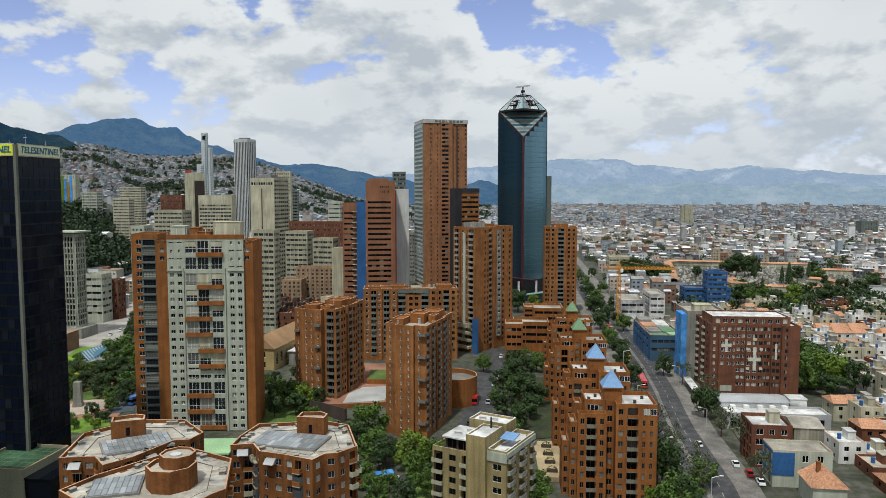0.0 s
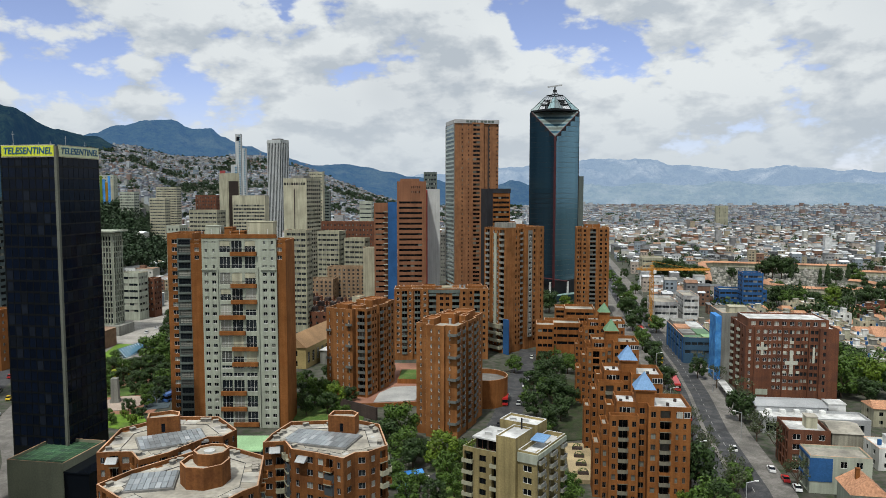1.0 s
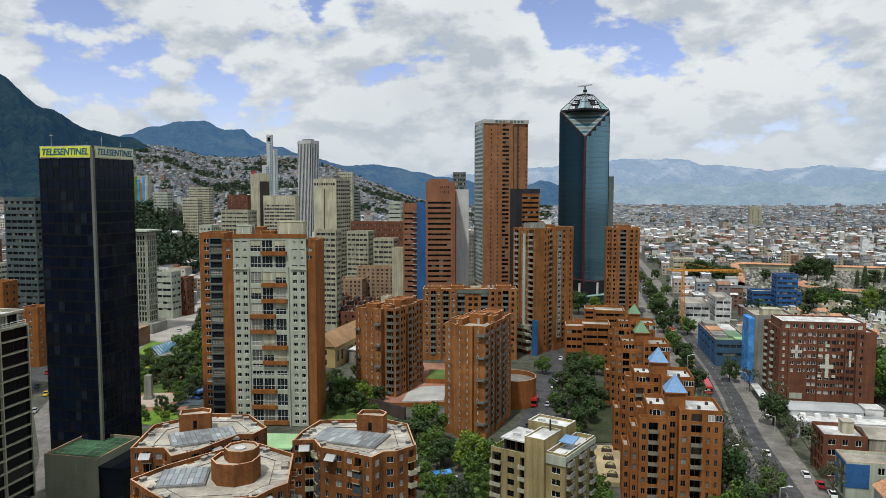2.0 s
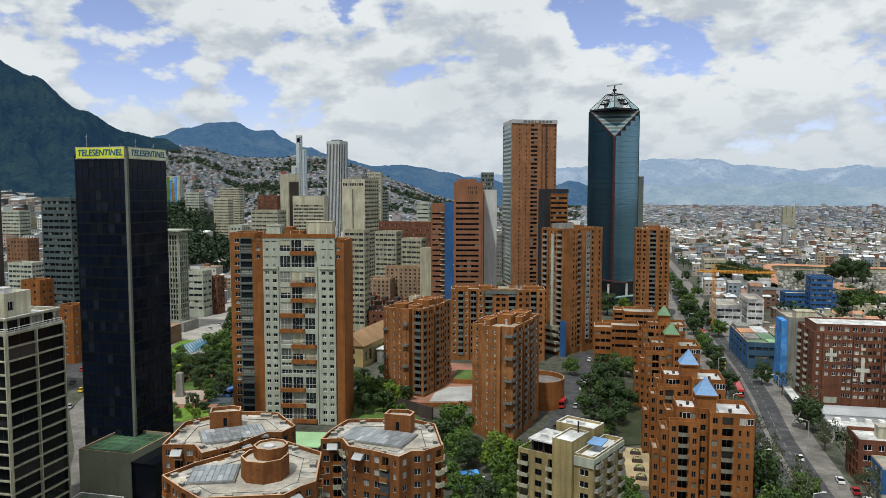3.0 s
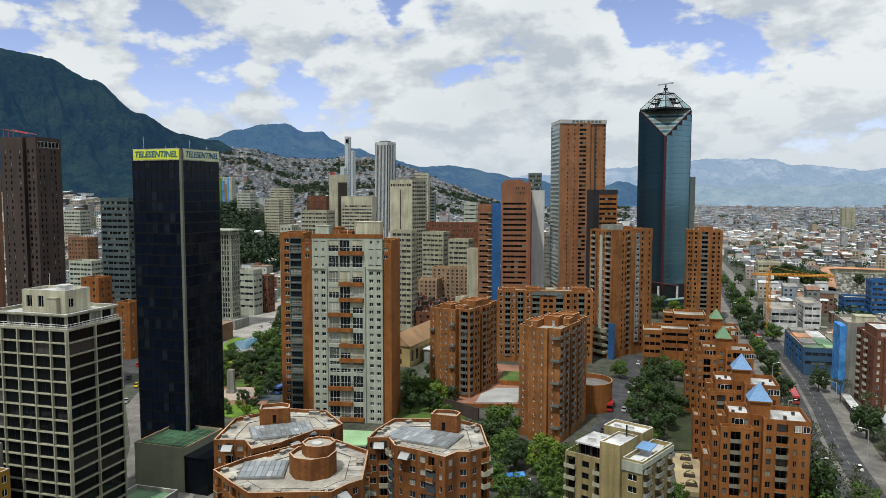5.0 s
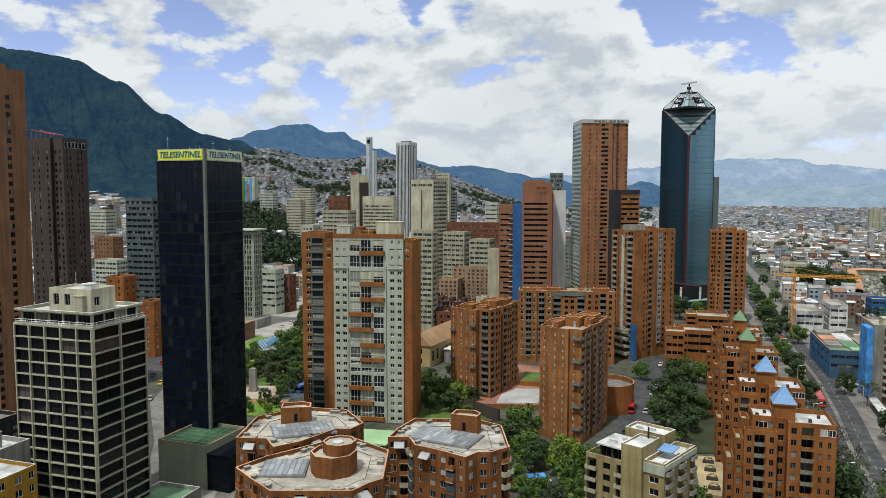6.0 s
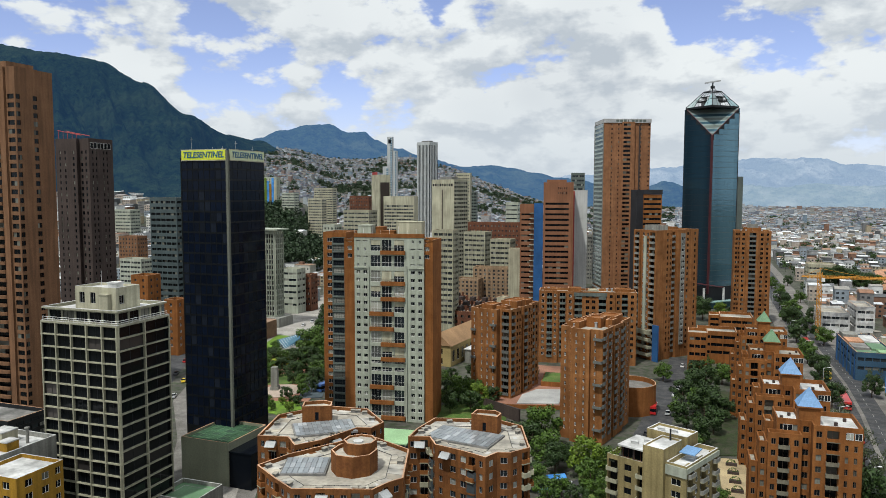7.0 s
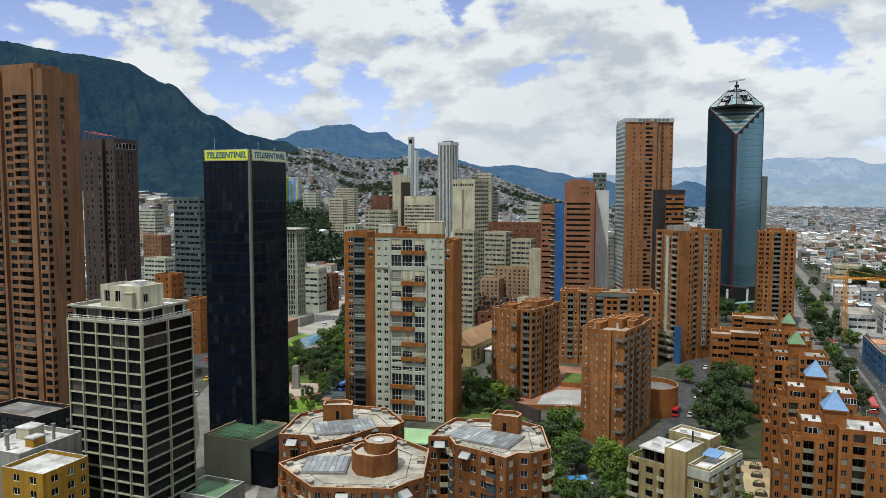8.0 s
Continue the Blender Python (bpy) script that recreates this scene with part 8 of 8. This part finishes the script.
# ---- single houses beside the avenue ----
def house(x, y, w, d, h, wall_mat, roof_mat, pitched, label):
    b = thing("house", at(x, y, -5), label, "house", "low houses beside the avenue")
    poly = rect(0, 0, w, d)
    nf = max(1, round(h / 2.9))
    ops = {0: grid_open(cols(w, max(1, int(w / 3.2)), 1.3, 0.5), nf, 2.9, 0, 0.9, 1.3), 3: grid_open(cols(d, max(1, int(d / 5)), 1.3, 0.8), nf, 2.9, 0, 0.9, 1.3)}
    shell(b, poly, h, wall_mat, ops, GLASS_DIM, WHITE_METAL, 1, None if pitched else roof_mat, 0.4, recess=0.2)
    if pitched:
        s, o = Soup(), 0.4
        e = [(-o, -o, h), (w + o, -o, h), (w + o, d + o, h), (-o, d + o, h), (-o + w * 0.12, d / 2, h + d * 0.2), (w + o - w * 0.12, d / 2, h + d * 0.2)]
        s.v += e
        for f in ((0, 1, 5, 4), (1, 2, 5), (2, 3, 4, 5), (3, 0, 4), (3, 2, 1, 0)):
            s.f.append(f); s.i.append(0)
        part("roof", s.mesh("roof", roof_mat), b)
    else:
        part("roof_hut", Soup().box(w * 0.55, d * 0.4, h - 0.3, w * 0.85, d * 0.75, h + 2.2).box(w * 0.53, d * 0.38, h + 2.2, w * 0.87, d * 0.77, h + 2.35, 1).mesh("roof_hut", wall_mat, roof_mat), b)
        part("water_tank", Soup().bar((w * 0.3, d * 0.5, h - 0.2), (w * 0.3, d * 0.5, h + 1.3), 0.6, 0, 10).mesh("water_tank", DARK_METAL if w > 9 else BLUE_PAINT), b)


hr = random.Random(21)
PLASTER_WHITE = surface("bright_white_render", (0.66, 0.66, 0.63), spread=0.08, stain=0.25, streak=0.25)
HOUSE_KINDS = [(PLASTER_WHITE, TILE, True, "white rendered house with a clay tile roof"), (CREAM, TILE, True, "cream house with a clay tile roof"), (BRICK_DARK, ROOF, False, "red brick house with a flat grey roof"),
               (PLASTER_WHITE, ROOF_WHITE, False, "white house with a flat whitewashed roof"), (CREAM, ROOF_WHITE, False, "cream house with a flat whitewashed roof"), (CONCRETE, ROOF, False, "grey rendered house with a flat roof"), (CREAM, ROOF, False, "cream two-storey house with a flat roof"), (BRICK_DARK, TILE, True, "red brick house with a weathered tile roof")]
v, row = 150.0, 0
while v < 478:
    u = 78.0
    while u < 300:
        w, d = hr.uniform(6, 10.5), hr.uniform(8.5, 11.5)
        x, y = u * E1[0] + v * E2[0], u * E1[1] + v * E2[1]
        if x > avenue_x(y) + 19 and bearing(x, y) < 38 and not taken(x, y) and not taken(x + w, y + d) and hr.random() > 0.03:
            near = y < 330
            k = hr.choice(HOUSE_KINDS if near else HOUSE_KINDS[2:6] + HOUSE_KINDS)
            house(x, y, w - 0.3, d, hr.choice((3.2, 6.0, 6.2, 6.0, 8.9)) if y > 200 else hr.choice((3.2, 5.8, 3.4)), *k)
        u += w + (7 if hr.random() < 0.12 else 0)
    row += 1
    v += 11.6 if row % 2 else 14.5

# ---- vehicles ----
TYRE = surface("tyre_rubber", (0.02, 0.02, 0.02), stain=0.1)
CAR_PAINT = {n: surface(n + "_car_paint", c, rough=0.3, spec=0.6, stain=0.05, spread=0.03, bump=0) for n, c in (("white", (0.7, 0.7, 0.7)), ("silver", (0.4, 0.41, 0.42)), ("red", (0.45, 0.02, 0.02)), ("black", (0.03, 0.03, 0.035)), ("yellow", (0.75, 0.5, 0.03)), ("blue", (0.05, 0.12, 0.35)), ("lime", (0.30, 0.36, 0.03)))}


def car(x, y, yaw, colour):
    b = thing("car", at(x, y, yaw, 0.22), colour + " car on the street", "car", "cars")
    key = ("car", colour)
    if key not in _cache:
        body = Soup().prism([(-0.85, -2.1), (0.85, -2.1), (0.9, 0), (0.85, 2.1), (-0.85, 2.1), (-0.9, 0)], 0.25, 0.85, taper=[(-0.78, -2.0), (0.78, -2.0), (0.85, 0), (0.78, 2.0), (-0.78, 2.0), (-0.85, 0)])
        cab = Soup().prism([(-0.78, -1.5), (0.78, -1.5), (0.78, 0.9), (-0.78, 0.9)], 0.85, 1.42, 0, kt=1, taper=[(-0.62, -1.1), (0.62, -1.1), (0.62, 0.35), (-0.62, 0.35)])
        _cache[key] = (body.mesh("body", CAR_PAINT[colour]), cab.mesh("cabin", GLASS_BLACK, CAR_PAINT[colour]), Soup().bar((-0.1, 0, 0), (0.1, 0, 0), 0.33, 0, 10).mesh("wheel", TYRE))
    bm, cm, wm = _cache[key]
    part("body", bm, b); part("cabin", cm, b)
    for dx in (-0.8, 0.8):
        for dy in (-1.3, 1.3):
            part("wheel", wm, b, Matrix.Translation((dx, dy, 0.33)))


def bus(x, y, yaw, paint, label, length=17.0):
    b = thing("bus", at(x, y, yaw, 0.22), label, "bus", "buses")
    part("body", Soup().box(-1.28, 0, 0.4, 1.28, length, 1.3).box(-1.28, 0, 2.4, 1.28, length, 3.1).box(-1.22, 0.3, 3.1, 1.22, length - 0.3, 3.2).mesh("body", paint), b)
    part("window_band", Soup().box(-1.26, 0.05, 1.3, 1.26, length - 0.05, 2.4).mesh("window_band", GLASS_BLACK), b)
    for k in (0.15, 0.5, 0.85):
        for dx in (-1.15, 1.15):
            part("wheel", Soup().bar((dx - 0.15, length * k, 0.48), (dx + 0.15, length * k, 0.48), 0.48, 0, 10).mesh("wheel", TYRE), b)


bus(74, 246, -9, CAR_PAINT["red"], "red articulated city bus on the avenue")
bus(81, 284, -8, CAR_PAINT["red"], "red articulated city bus on the avenue")
bus(93, 392, -6, CAR_PAINT["red"], "red articulated city bus on the avenue")
bus(86, 330, -6, CAR_PAINT["yellow"], "yellow and dark city bus on the avenue", 12)
bus(-183, 356, 12, CAR_PAINT["white"], "white minibus on the curving avenue", 8)
bus(-173, 312, 12, CAR_PAINT["white"], "white minibus on the curving avenue", 8)
bus(-113, 262, -20, CAR_PAINT["blue"], "blue minibus parked by the plaza", 7)
bus(-150, 297, -48, CAR_PAINT["lime"], "yellow-green city bus with a white roof by the plaza", 11)
bus(12.5, 262, -5, CAR_PAINT["red"], "red and white truck parked in the side street", 7)
cr = random.Random(9)
names = ["white", "silver", "black", "red", "yellow", "silver", "white"]
for k in range(18):
    y = cr.uniform(195, 640)
    x = avenue_x(y) + cr.choice((-5.2, -2.0, 2.0, 5.2))
    if all(abs(y - q) > 12 for q in (254, 292, 336, 400)):
        car(x, y, -7, cr.choice(names))
for k in range(22):
    y = cr.uniform(185, 560)
    car(side_x(y) + cr.choice((-8, -5, -1.5, 2, 5.5, 8)) * (0.6 if y < 260 else 1), y, 17 if y < 340 else 10, cr.choice(names))
for x, y, c in ((-2, 289, "silver"), (18, 265, "silver"), (14, 274, "white"), (84.5, 203, "white"), (85.5, 196, "red"), (86, 190, "white"), (22, 290, "white"), (24, 300, "silver"), (29, 340, "white"), (10, 240, "black"), (-12, 192, "white")):
    car(x, y, -10, c)
for k, c in enumerate(("white", "yellow", "silver", "white", "yellow", "black", "white", "red", "silver", "yellow", "white", "silver")):
    y = 222 + k * 10.5
    car(-150 - (y - 205) * 0.44 + (-3.2 if k % 2 else 2.6), y, 22, c)
for k in range(8):
    car(99 + k * 3.0, 225.5, 85 if k % 3 else 20, cr.choice(names))

# ---- cemetery ----
def gallery(pts, label):
    b = thing("cemetery_gallery", at(0, 0, 0), label, "gallery")
    s, r = Soup(), Soup()
    for (x0, y0), (x1, y1) in zip(pts, pts[1:]):
        d = Vector((x1 - x0, y1 - y0)).normalized()
        n = Vector((-d.y, d.x)) * 3.2
        k = len(s.v)
        s.v += [(x0 - n.x, y0 - n.y, 0), (x0 + n.x, y0 + n.y, 0), (x0 - n.x, y0 - n.y, 4), (x0 + n.x, y0 + n.y, 4)] if not s.v else []
        k = len(s.v) - 4
        s.v += [(x1 - n.x, y1 - n.y, 0), (x1 + n.x, y1 + n.y, 0), (x1 - n.x, y1 - n.y, 4), (x1 + n.x, y1 + n.y, 4)]
        for f in ((k, k + 4, k + 6, k + 2), (k + 1, k + 3, k + 7, k + 5), (k + 2, k + 6, k + 7, k + 3)):
            s.f.append(f); s.i.append(0)
        n = n * 1.2
        r.quad((x0 + n.x, y0 + n.y, 4.0), (x0, y0, 5.4), (x1, y1, 5.4), (x1 + n.x, y1 + n.y, 4.0))
        r.quad((x0, y0, 5.4), (x0 - n.x, y0 - n.y, 4.0), (x1 - n.x, y1 - n.y, 4.0), (x1, y1, 5.4))
    part("wall", s.mesh("wall", CREAM), b)
    part("roof", r.mesh("roof", TILE), b, label="clay tile roof")


gallery([(196, 610), (214, 670), (240, 768), (252, 776), (330, 752), (420, 730)], "long tile-roofed cemetery wall gallery")
gallery([(283 + 44 * math.cos(a * 0.2), 598 + 34 * math.sin(a * 0.2)) for a in range(12, 36)], "curved tile-roofed cemetery gallery")
gallery([(360, 690), (440, 660), (500, 640)], "low tile-roofed cemetery wing")
gr = random.Random(2)
s = Soup()
for k in range(900):
    u, v2 = gr.random(), gr.random()
    x, y = 205 + 170 * u, 560 + 190 * v2 - 20 * u
    s.box(x, y, 0, x + gr.uniform(0.8, 2.4), y + gr.uniform(0.8, 2.4), gr.uniform(0.6, 2.6))
tagged(new("graves", s.mesh("graves", surface("grave_stone", (0.42, 0.40, 0.36), vary=0.4))), "pale grave stones and small tombs in the cemetery", "graves", kind="stuff")

# ---- tower crane ----
def lattice(s, a, b, r, n):
    a, b = Vector(a), Vector(b)
    w = (b - a).normalized(); u = w.orthogonal().normalized(); t = w.cross(u)
    legs = [u * r + t * r, u * r - t * r, -u * r - t * r, -u * r + t * r]
    for k in range(4):
        s.bar(a + legs[k], b + legs[k], 0.16)
    for j in range(n):
        p, q = a.lerp(b, j / n), a.lerp(b, (j + 1) / n)
        for k in range(4):
            s.bar(p + legs[k], q + legs[(k + 1) % 4], 0.10)


crane = thing("tower_crane", at(104.5, 424, 0), "orange tower crane with a long horizontal jib", "crane")
s = Soup(); lattice(s, (0, 0, 0), (0, 0, 36), 0.8, 18)
part("mast", s.mesh("mast", ORANGE_METAL), crane)
s = Soup(); lattice(s, (-9, -0.5, 33.5), (34, 3, 33.0), 0.5, 22)
part("jib", s.mesh("jib", ORANGE_METAL), crane)
part("counterweight", Soup().box(-9, -1, 31.5, -6.5, 1, 33.2).mesh("counterweight", CONCRETE), crane)
part("cab", Soup().box(0.8, -0.8, 31, 2.4, 0.8, 33).mesh("cab", WHITE_METAL), crane)
part("stay", Soup().bar((0, 0, 38), (24, 2, 33.5), 0.08).bar((0, 0, 38), (-8, -0.5, 33.8), 0.08).bar((0, 0, 36), (0, 0, 38), 0.2).mesh("stay", ORANGE_METAL), crane)

# ---- plaza beside the curving avenue ----
def slab(name, pts, z0, z1, mat, label, category):
    return tagged(new(name, Soup().prism(pts, z0, z1).mesh(name, mat)), label, category, kind="structure")


BRIGHT_GRASS = surface("bright_lawn", (0.15, 0.27, 0.025), stain=0.3, spread=0.3, alt=(0.12, 0.20, 0.03))
slab("lawn_1", [(-174, 331), (-161, 315), (-158, 318), (-163, 333), (-168, 362), (-180, 363)], 0, 0.5, BRIGHT_GRASS, "bright green lawn strip of the plaza", "lawn")
slab("lawn_2", [(-150, 262), (-143, 270), (-140, 284), (-128, 292), (-123, 284), (-126, 272), (-137, 268)], 0, 0.25, GRASS, "shaded green lawn round the monument", "lawn")
slab("lawn_6", [(-134, 238), (-116, 232), (-110, 240), (-115, 248), (-124, 247), (-131, 250)], 0, 0.25, BRIGHT_GRASS, "clipped green beds before the round plaza", "lawn")
slab("plaza_paving", [(-172, 300), (-150, 262), (-132, 244), (-112, 250), (-118, 292), (-140, 330), (-160, 316)], 0, 0.2, BRICK_PAVING, "pinkish brick paving of the plaza", "plaza")
slab("parking_lane", [(-117, 252), (-109, 256), (-120, 294), (-129, 288)], 0, 0.24, surface("blue_grey_asphalt", (0.07, 0.092, 0.105), stain=0.3, spread=0.3), "blue-grey asphalt lane beside the plaza", "road")
slab("lawn_3", [(-68, 238), (-36, 238), (-38, 262), (-52, 266), (-60, 262)], 0, 0.25, GRASS, "planted garden beside the apartment tower", "lawn")
# shade over this strip is put into its darker green and brown
slab("lawn_4", [(22, 224), (40, 228), (44, 300), (34, 305), (26, 262)], 0, 0.25, surface("shade_darkened_garden", (0.030, 0.045, 0.014), stain=0.4, spread=0.4, alt=(0.05, 0.05, 0.03)), "planted strip coloured dark for shade beside the stepped apartments", "lawn")
slab("lawn_5", [(-6, 176), (10, 196), (2, 222), (-12, 215)], 0, 0.2, GRASS, "small lawn below the brick tower", "lawn")
TAN_YARD = surface("tan_yard_paving", (0.42, 0.33, 0.19), stain=0.3, spread=0.25, alt=(0.34, 0.27, 0.16))
slab("yard_terrace", [(27, 192), (36.5, 192), (37.5, 221), (29, 221)], 0, 1.2, TAN_YARD, "sunlit tan paved yard beside the stepped apartments", "yard")
for k in range(4):
    tub = thing("planter_box", at(31 + 0.4 * k, 196 + k * 6.5, -5, 1.2), "dark planter box with a clipped bush on the yard", "planter", "planters on the yard")
    part("box", Soup().box(-1.5, -0.6, 0, 1.5, 0.6, 0.7).mesh("box", BRICK_DUSK), tub)
    bush, brnd = Soup(), random.Random(k)
    for q in range(70):
        d = Vector((brnd.gauss(0, 1), brnd.gauss(0, 0.5), abs(brnd.gauss(0, 1)))).normalized()
        leaf(bush, brnd, Vector((0, 0, 0.7)) + Vector((d.x * 1.3, d.y * 0.6, d.z * 1.0)), 0.22, d)
    part("bush", bush.mesh("bush", LEAF), tub)
tarp = thing("tarpaulin_roof", at(-19, 189, 25), "bright blue tarpaulin stretched over a stall", "canopy")
part("sheet", Soup().prism([(0, 0), (7.5, 0), (7.5, 3.2), (0, 3.2)], 2.4, 3.0, taper=[(0, 1.4), (7.5, 1.4), (7.5, 1.8), (0, 1.8)]).mesh("sheet", BLUE_NET), tarp)
for x, y in ((0.2, 0.2), (7.2, 0.2), (0.2, 2.9), (7.2, 2.9)):
    part("pole", Soup().bar((x, y, 0), (x, y, 2.4), 0.06).mesh("pole", METAL), tarp)
disc = [(-128 + 8 * math.cos(k * 0.2618), 260 + 9.5 * math.sin(k * 0.2618)) for k in range(24)]
slab("plaza_disc", disc, 0, 0.5, surface("pink_paving", (0.42, 0.34, 0.28), stain=0.3), "round pink-paved plaza", "plaza")
mon = thing("monument", at(-131, 261, 10, 0.5), "plain stone pillar monument on the round plaza", "monument")
part("plinth", Soup().box(-1.6, -1.6, 0, 1.6, 1.6, 1.2).mesh("plinth", CONCRETE), mon)
part("pillar", Soup().prism(rect(-1.3, -1.3, 1.3, 1.3), 1.2, 9.0, taper=rect(-1.15, -1.15, 1.15, 1.15)).mesh("pillar", CONCRETE), mon)
pav = thing("glass_canopy", at(-166, 334, 78), "slanted blue-grey glazed canopy over a subway entrance", "canopy")
part("glazed_slope", Soup().prism([(0, -5), (26, -3), (26, 0), (0, 0)], 0.2, 4.2, taper=[(0, -0.8), (26, -0.8), (26, 0), (0, 0)]).mesh("glazed_slope", GLASS_TEAL), pav)
for k in range(14):
    part("glazing_rib", Soup().bar((k * 2.0, -5 + k * 0.154, 0.3), (k * 2.0, -0.8, 4.3), 0.14).mesh("glazing_rib", WHITE_METAL), pav)
stop = thing("yellow_kiosk", at(-153, 276, 15), "small yellow-roofed kiosk on the plaza", "kiosk")
part("kiosk_wall", Soup().box(0, 0, 0, 5, 3, 2.6).mesh("kiosk_wall", CONCRETE), stop)
part("kiosk_roof", Soup().box(-0.5, -0.5, 2.6, 5.5, 3.5, 3.0).mesh("kiosk_roof", CAR_PAINT["yellow"]), stop)

# ---- old hall with a pitched roof, low rows behind the court ----
hall = thing("old_hall", at(-84, 318, -12), "old cream hall with a wide tan pitched roof", "hall")
part("wall", wall_soup(rect(0, 0, 12, 46), 9.5, {0: [(2, 1, 4, 3.6), (6, 1, 8, 3.6), (2, 5.5, 4, 8), (6, 5.5, 8, 8)], 1: [(2 + k * 5, 2, 4.5 + k * 5, 7) for k in range(8)]}).mesh("wall", surface("yellow_stucco", (0.36, 0.28, 0.12), stain=0.3)), hall)
part("roof", Soup().prism([(-0.6, -0.6), (12.6, -0.6), (12.6, 46.6), (-0.6, 46.6)], 9.5, 15, taper=[(5.9, -0.6), (6.1, -0.6), (6.1, 46.6), (5.9, 46.6)]).mesh("roof", surface("tan_roof", (0.34, 0.21, 0.11), stain=0.3)), hall)
put_windows(hall, rect(0, 0, 12, 46), {0: [(2, 1, 4, 3.6), (6, 1, 8, 3.6), (2, 5.5, 4, 8), (6, 5.5, 8, 8)], 1: [(2 + k * 5, 2, 4.5 + k * 5, 7) for k in range(8)]}, GLASS_DIM, WHITE_METAL, 1)
shed = thing("white_shed", at(-68, 326, -12), "white-roofed low shed beside the old hall", "shed")
part("wall", Soup().box(0, 0, 0, 12, 18, 6).mesh("wall", CONCRETE), shed)
part("roof", Soup().box(-0.4, -0.4, 6, 12.4, 18.4, 6.4).mesh("roof", ROOF_WHITE), shed)

rowhouse = thing("row_house", at(-122, 427, -8), "dark red brick row house with chimneys and stepped roofs", "house", "dark brick row houses")
shell(rowhouse, rect(0, 0, 7.6, 11), 10.5, BRICK_DARK, {0: [(1.0, 4, 2.6, 5.6), (4.6, 4, 6.2, 5.6), (1.0, 7.4, 2.6, 9), (4.6, 7.4, 6.2, 9)], 1: [(2, 4, 4, 5.6), (7, 4, 9, 5.6)]}, GLASS_DIM, WHITE_METAL, 1, ROOF_DARK, 0.6)
part("roof_block", Soup().box(0.6, 3, 10.2, 3.4, 8, 13).mesh("roof_block", BRICK_DUSK), rowhouse)
part("chimney", Soup().box(5.2, 5, 10.2, 6.2, 6, 13.6).mesh("chimney", BRICK_DARK), rowhouse)
for r, (x0, y0, n) in enumerate(((-114, 426, 7), (-121, 445, 8), (-127, 460, 4), (-106, 405, 6), (-64, 376, 4), (-66, 398, 3))):
    for k in range(n):
        copy_thing(rowhouse, at(x0 + k * 7.7 * 0.99, y0 - k * 7.7 * 0.139, -8))

# ---- avenue furniture ----
lamp = thing("street_lamp", at(66, 172, -5, 0.16), "tall grey street lamp with a curved arm", "street lamp", "street lamps along the avenue")
part("pole", Soup().bar((0, 0, 0), (0, 0, 9), 0.11, 0, 6).mesh("pole", METAL), lamp)
part("arm", Soup().bar((0, 0, 8.9), (2.2, 0, 9.5), 0.07).mesh("arm", METAL), lamp)
part("lantern", Soup().box(1.8, -0.18, 9.38, 2.7, 0.18, 9.55).mesh("lantern", WHITE_METAL), lamp)
for k in range(1, 14):
    y = 172 + k * 28
    copy_thing(lamp, at(avenue_x(y) + (-9.5 if k % 2 else 9.5), y, -5 if k % 2 else 175, 0.16))
for k, off in enumerate((-3.6, 3.6)):
    s = Soup()
    y = 160.0
    while y < 640:
        x0, x1 = avenue_x(y) + off, avenue_x(y + 3) + off
        s.quad((x0 - 0.08, y, 0.215), (x0 + 0.08, y, 0.215), (x1 + 0.08, y + 3, 0.215), (x1 - 0.08, y + 3, 0.215))
        y += 7
    tagged(new("lane_mark_%d" % (k + 1), s.mesh("lane_mark", LINE_PAINT)), "broken white lane line on the avenue", "lane marking", kind="structure")
s = Soup()
for (x0, y0, w0), (x1, y1, w1) in zip(AVENUE, AVENUE[1:]):
    s.quad((x0 - 0.7, y0, 0.3), (x0 + 0.7, y0, 0.3), (x1 + 0.7, y1, 0.3), (x1 - 0.7, y1, 0.3))
tagged(new("median", s.mesh("median", PAVING)), "pale concrete median of the avenue", "median", kind="structure")
station = thing("bus_shelter", at(96.5, 266, -8, 0.16), "long white-roofed bus shelter on the pavement", "bus shelter")
part("shelter_roof", Soup().box(-1.5, 0, 2.8, 1.5, 26, 3.1).mesh("shelter_roof", ROOF_WHITE), station)
for k in range(6):
    part("post", Soup().bar((0, 1 + k * 4.8, 0), (0, 1 + k * 4.8, 2.8), 0.1).mesh("post", METAL), station)
tarp = thing("blue_tarpaulin", at(-18, 180, 30), "crumpled blue tarpaulin over a small stall", "tarpaulin")
part("sheet", Soup().prism([(0, 0), (5, 0.5), (5.5, 3), (0.4, 2.6)], 2.2, 3.0, taper=[(1, 1), (4, 1.2), (4.2, 2), (1.2, 1.8)]).mesh("sheet", BLUE_NET), tarp)
part("stall", Soup().box(0.6, 0.6, 0, 4.6, 2.4, 2.2).mesh("stall", METAL), tarp)
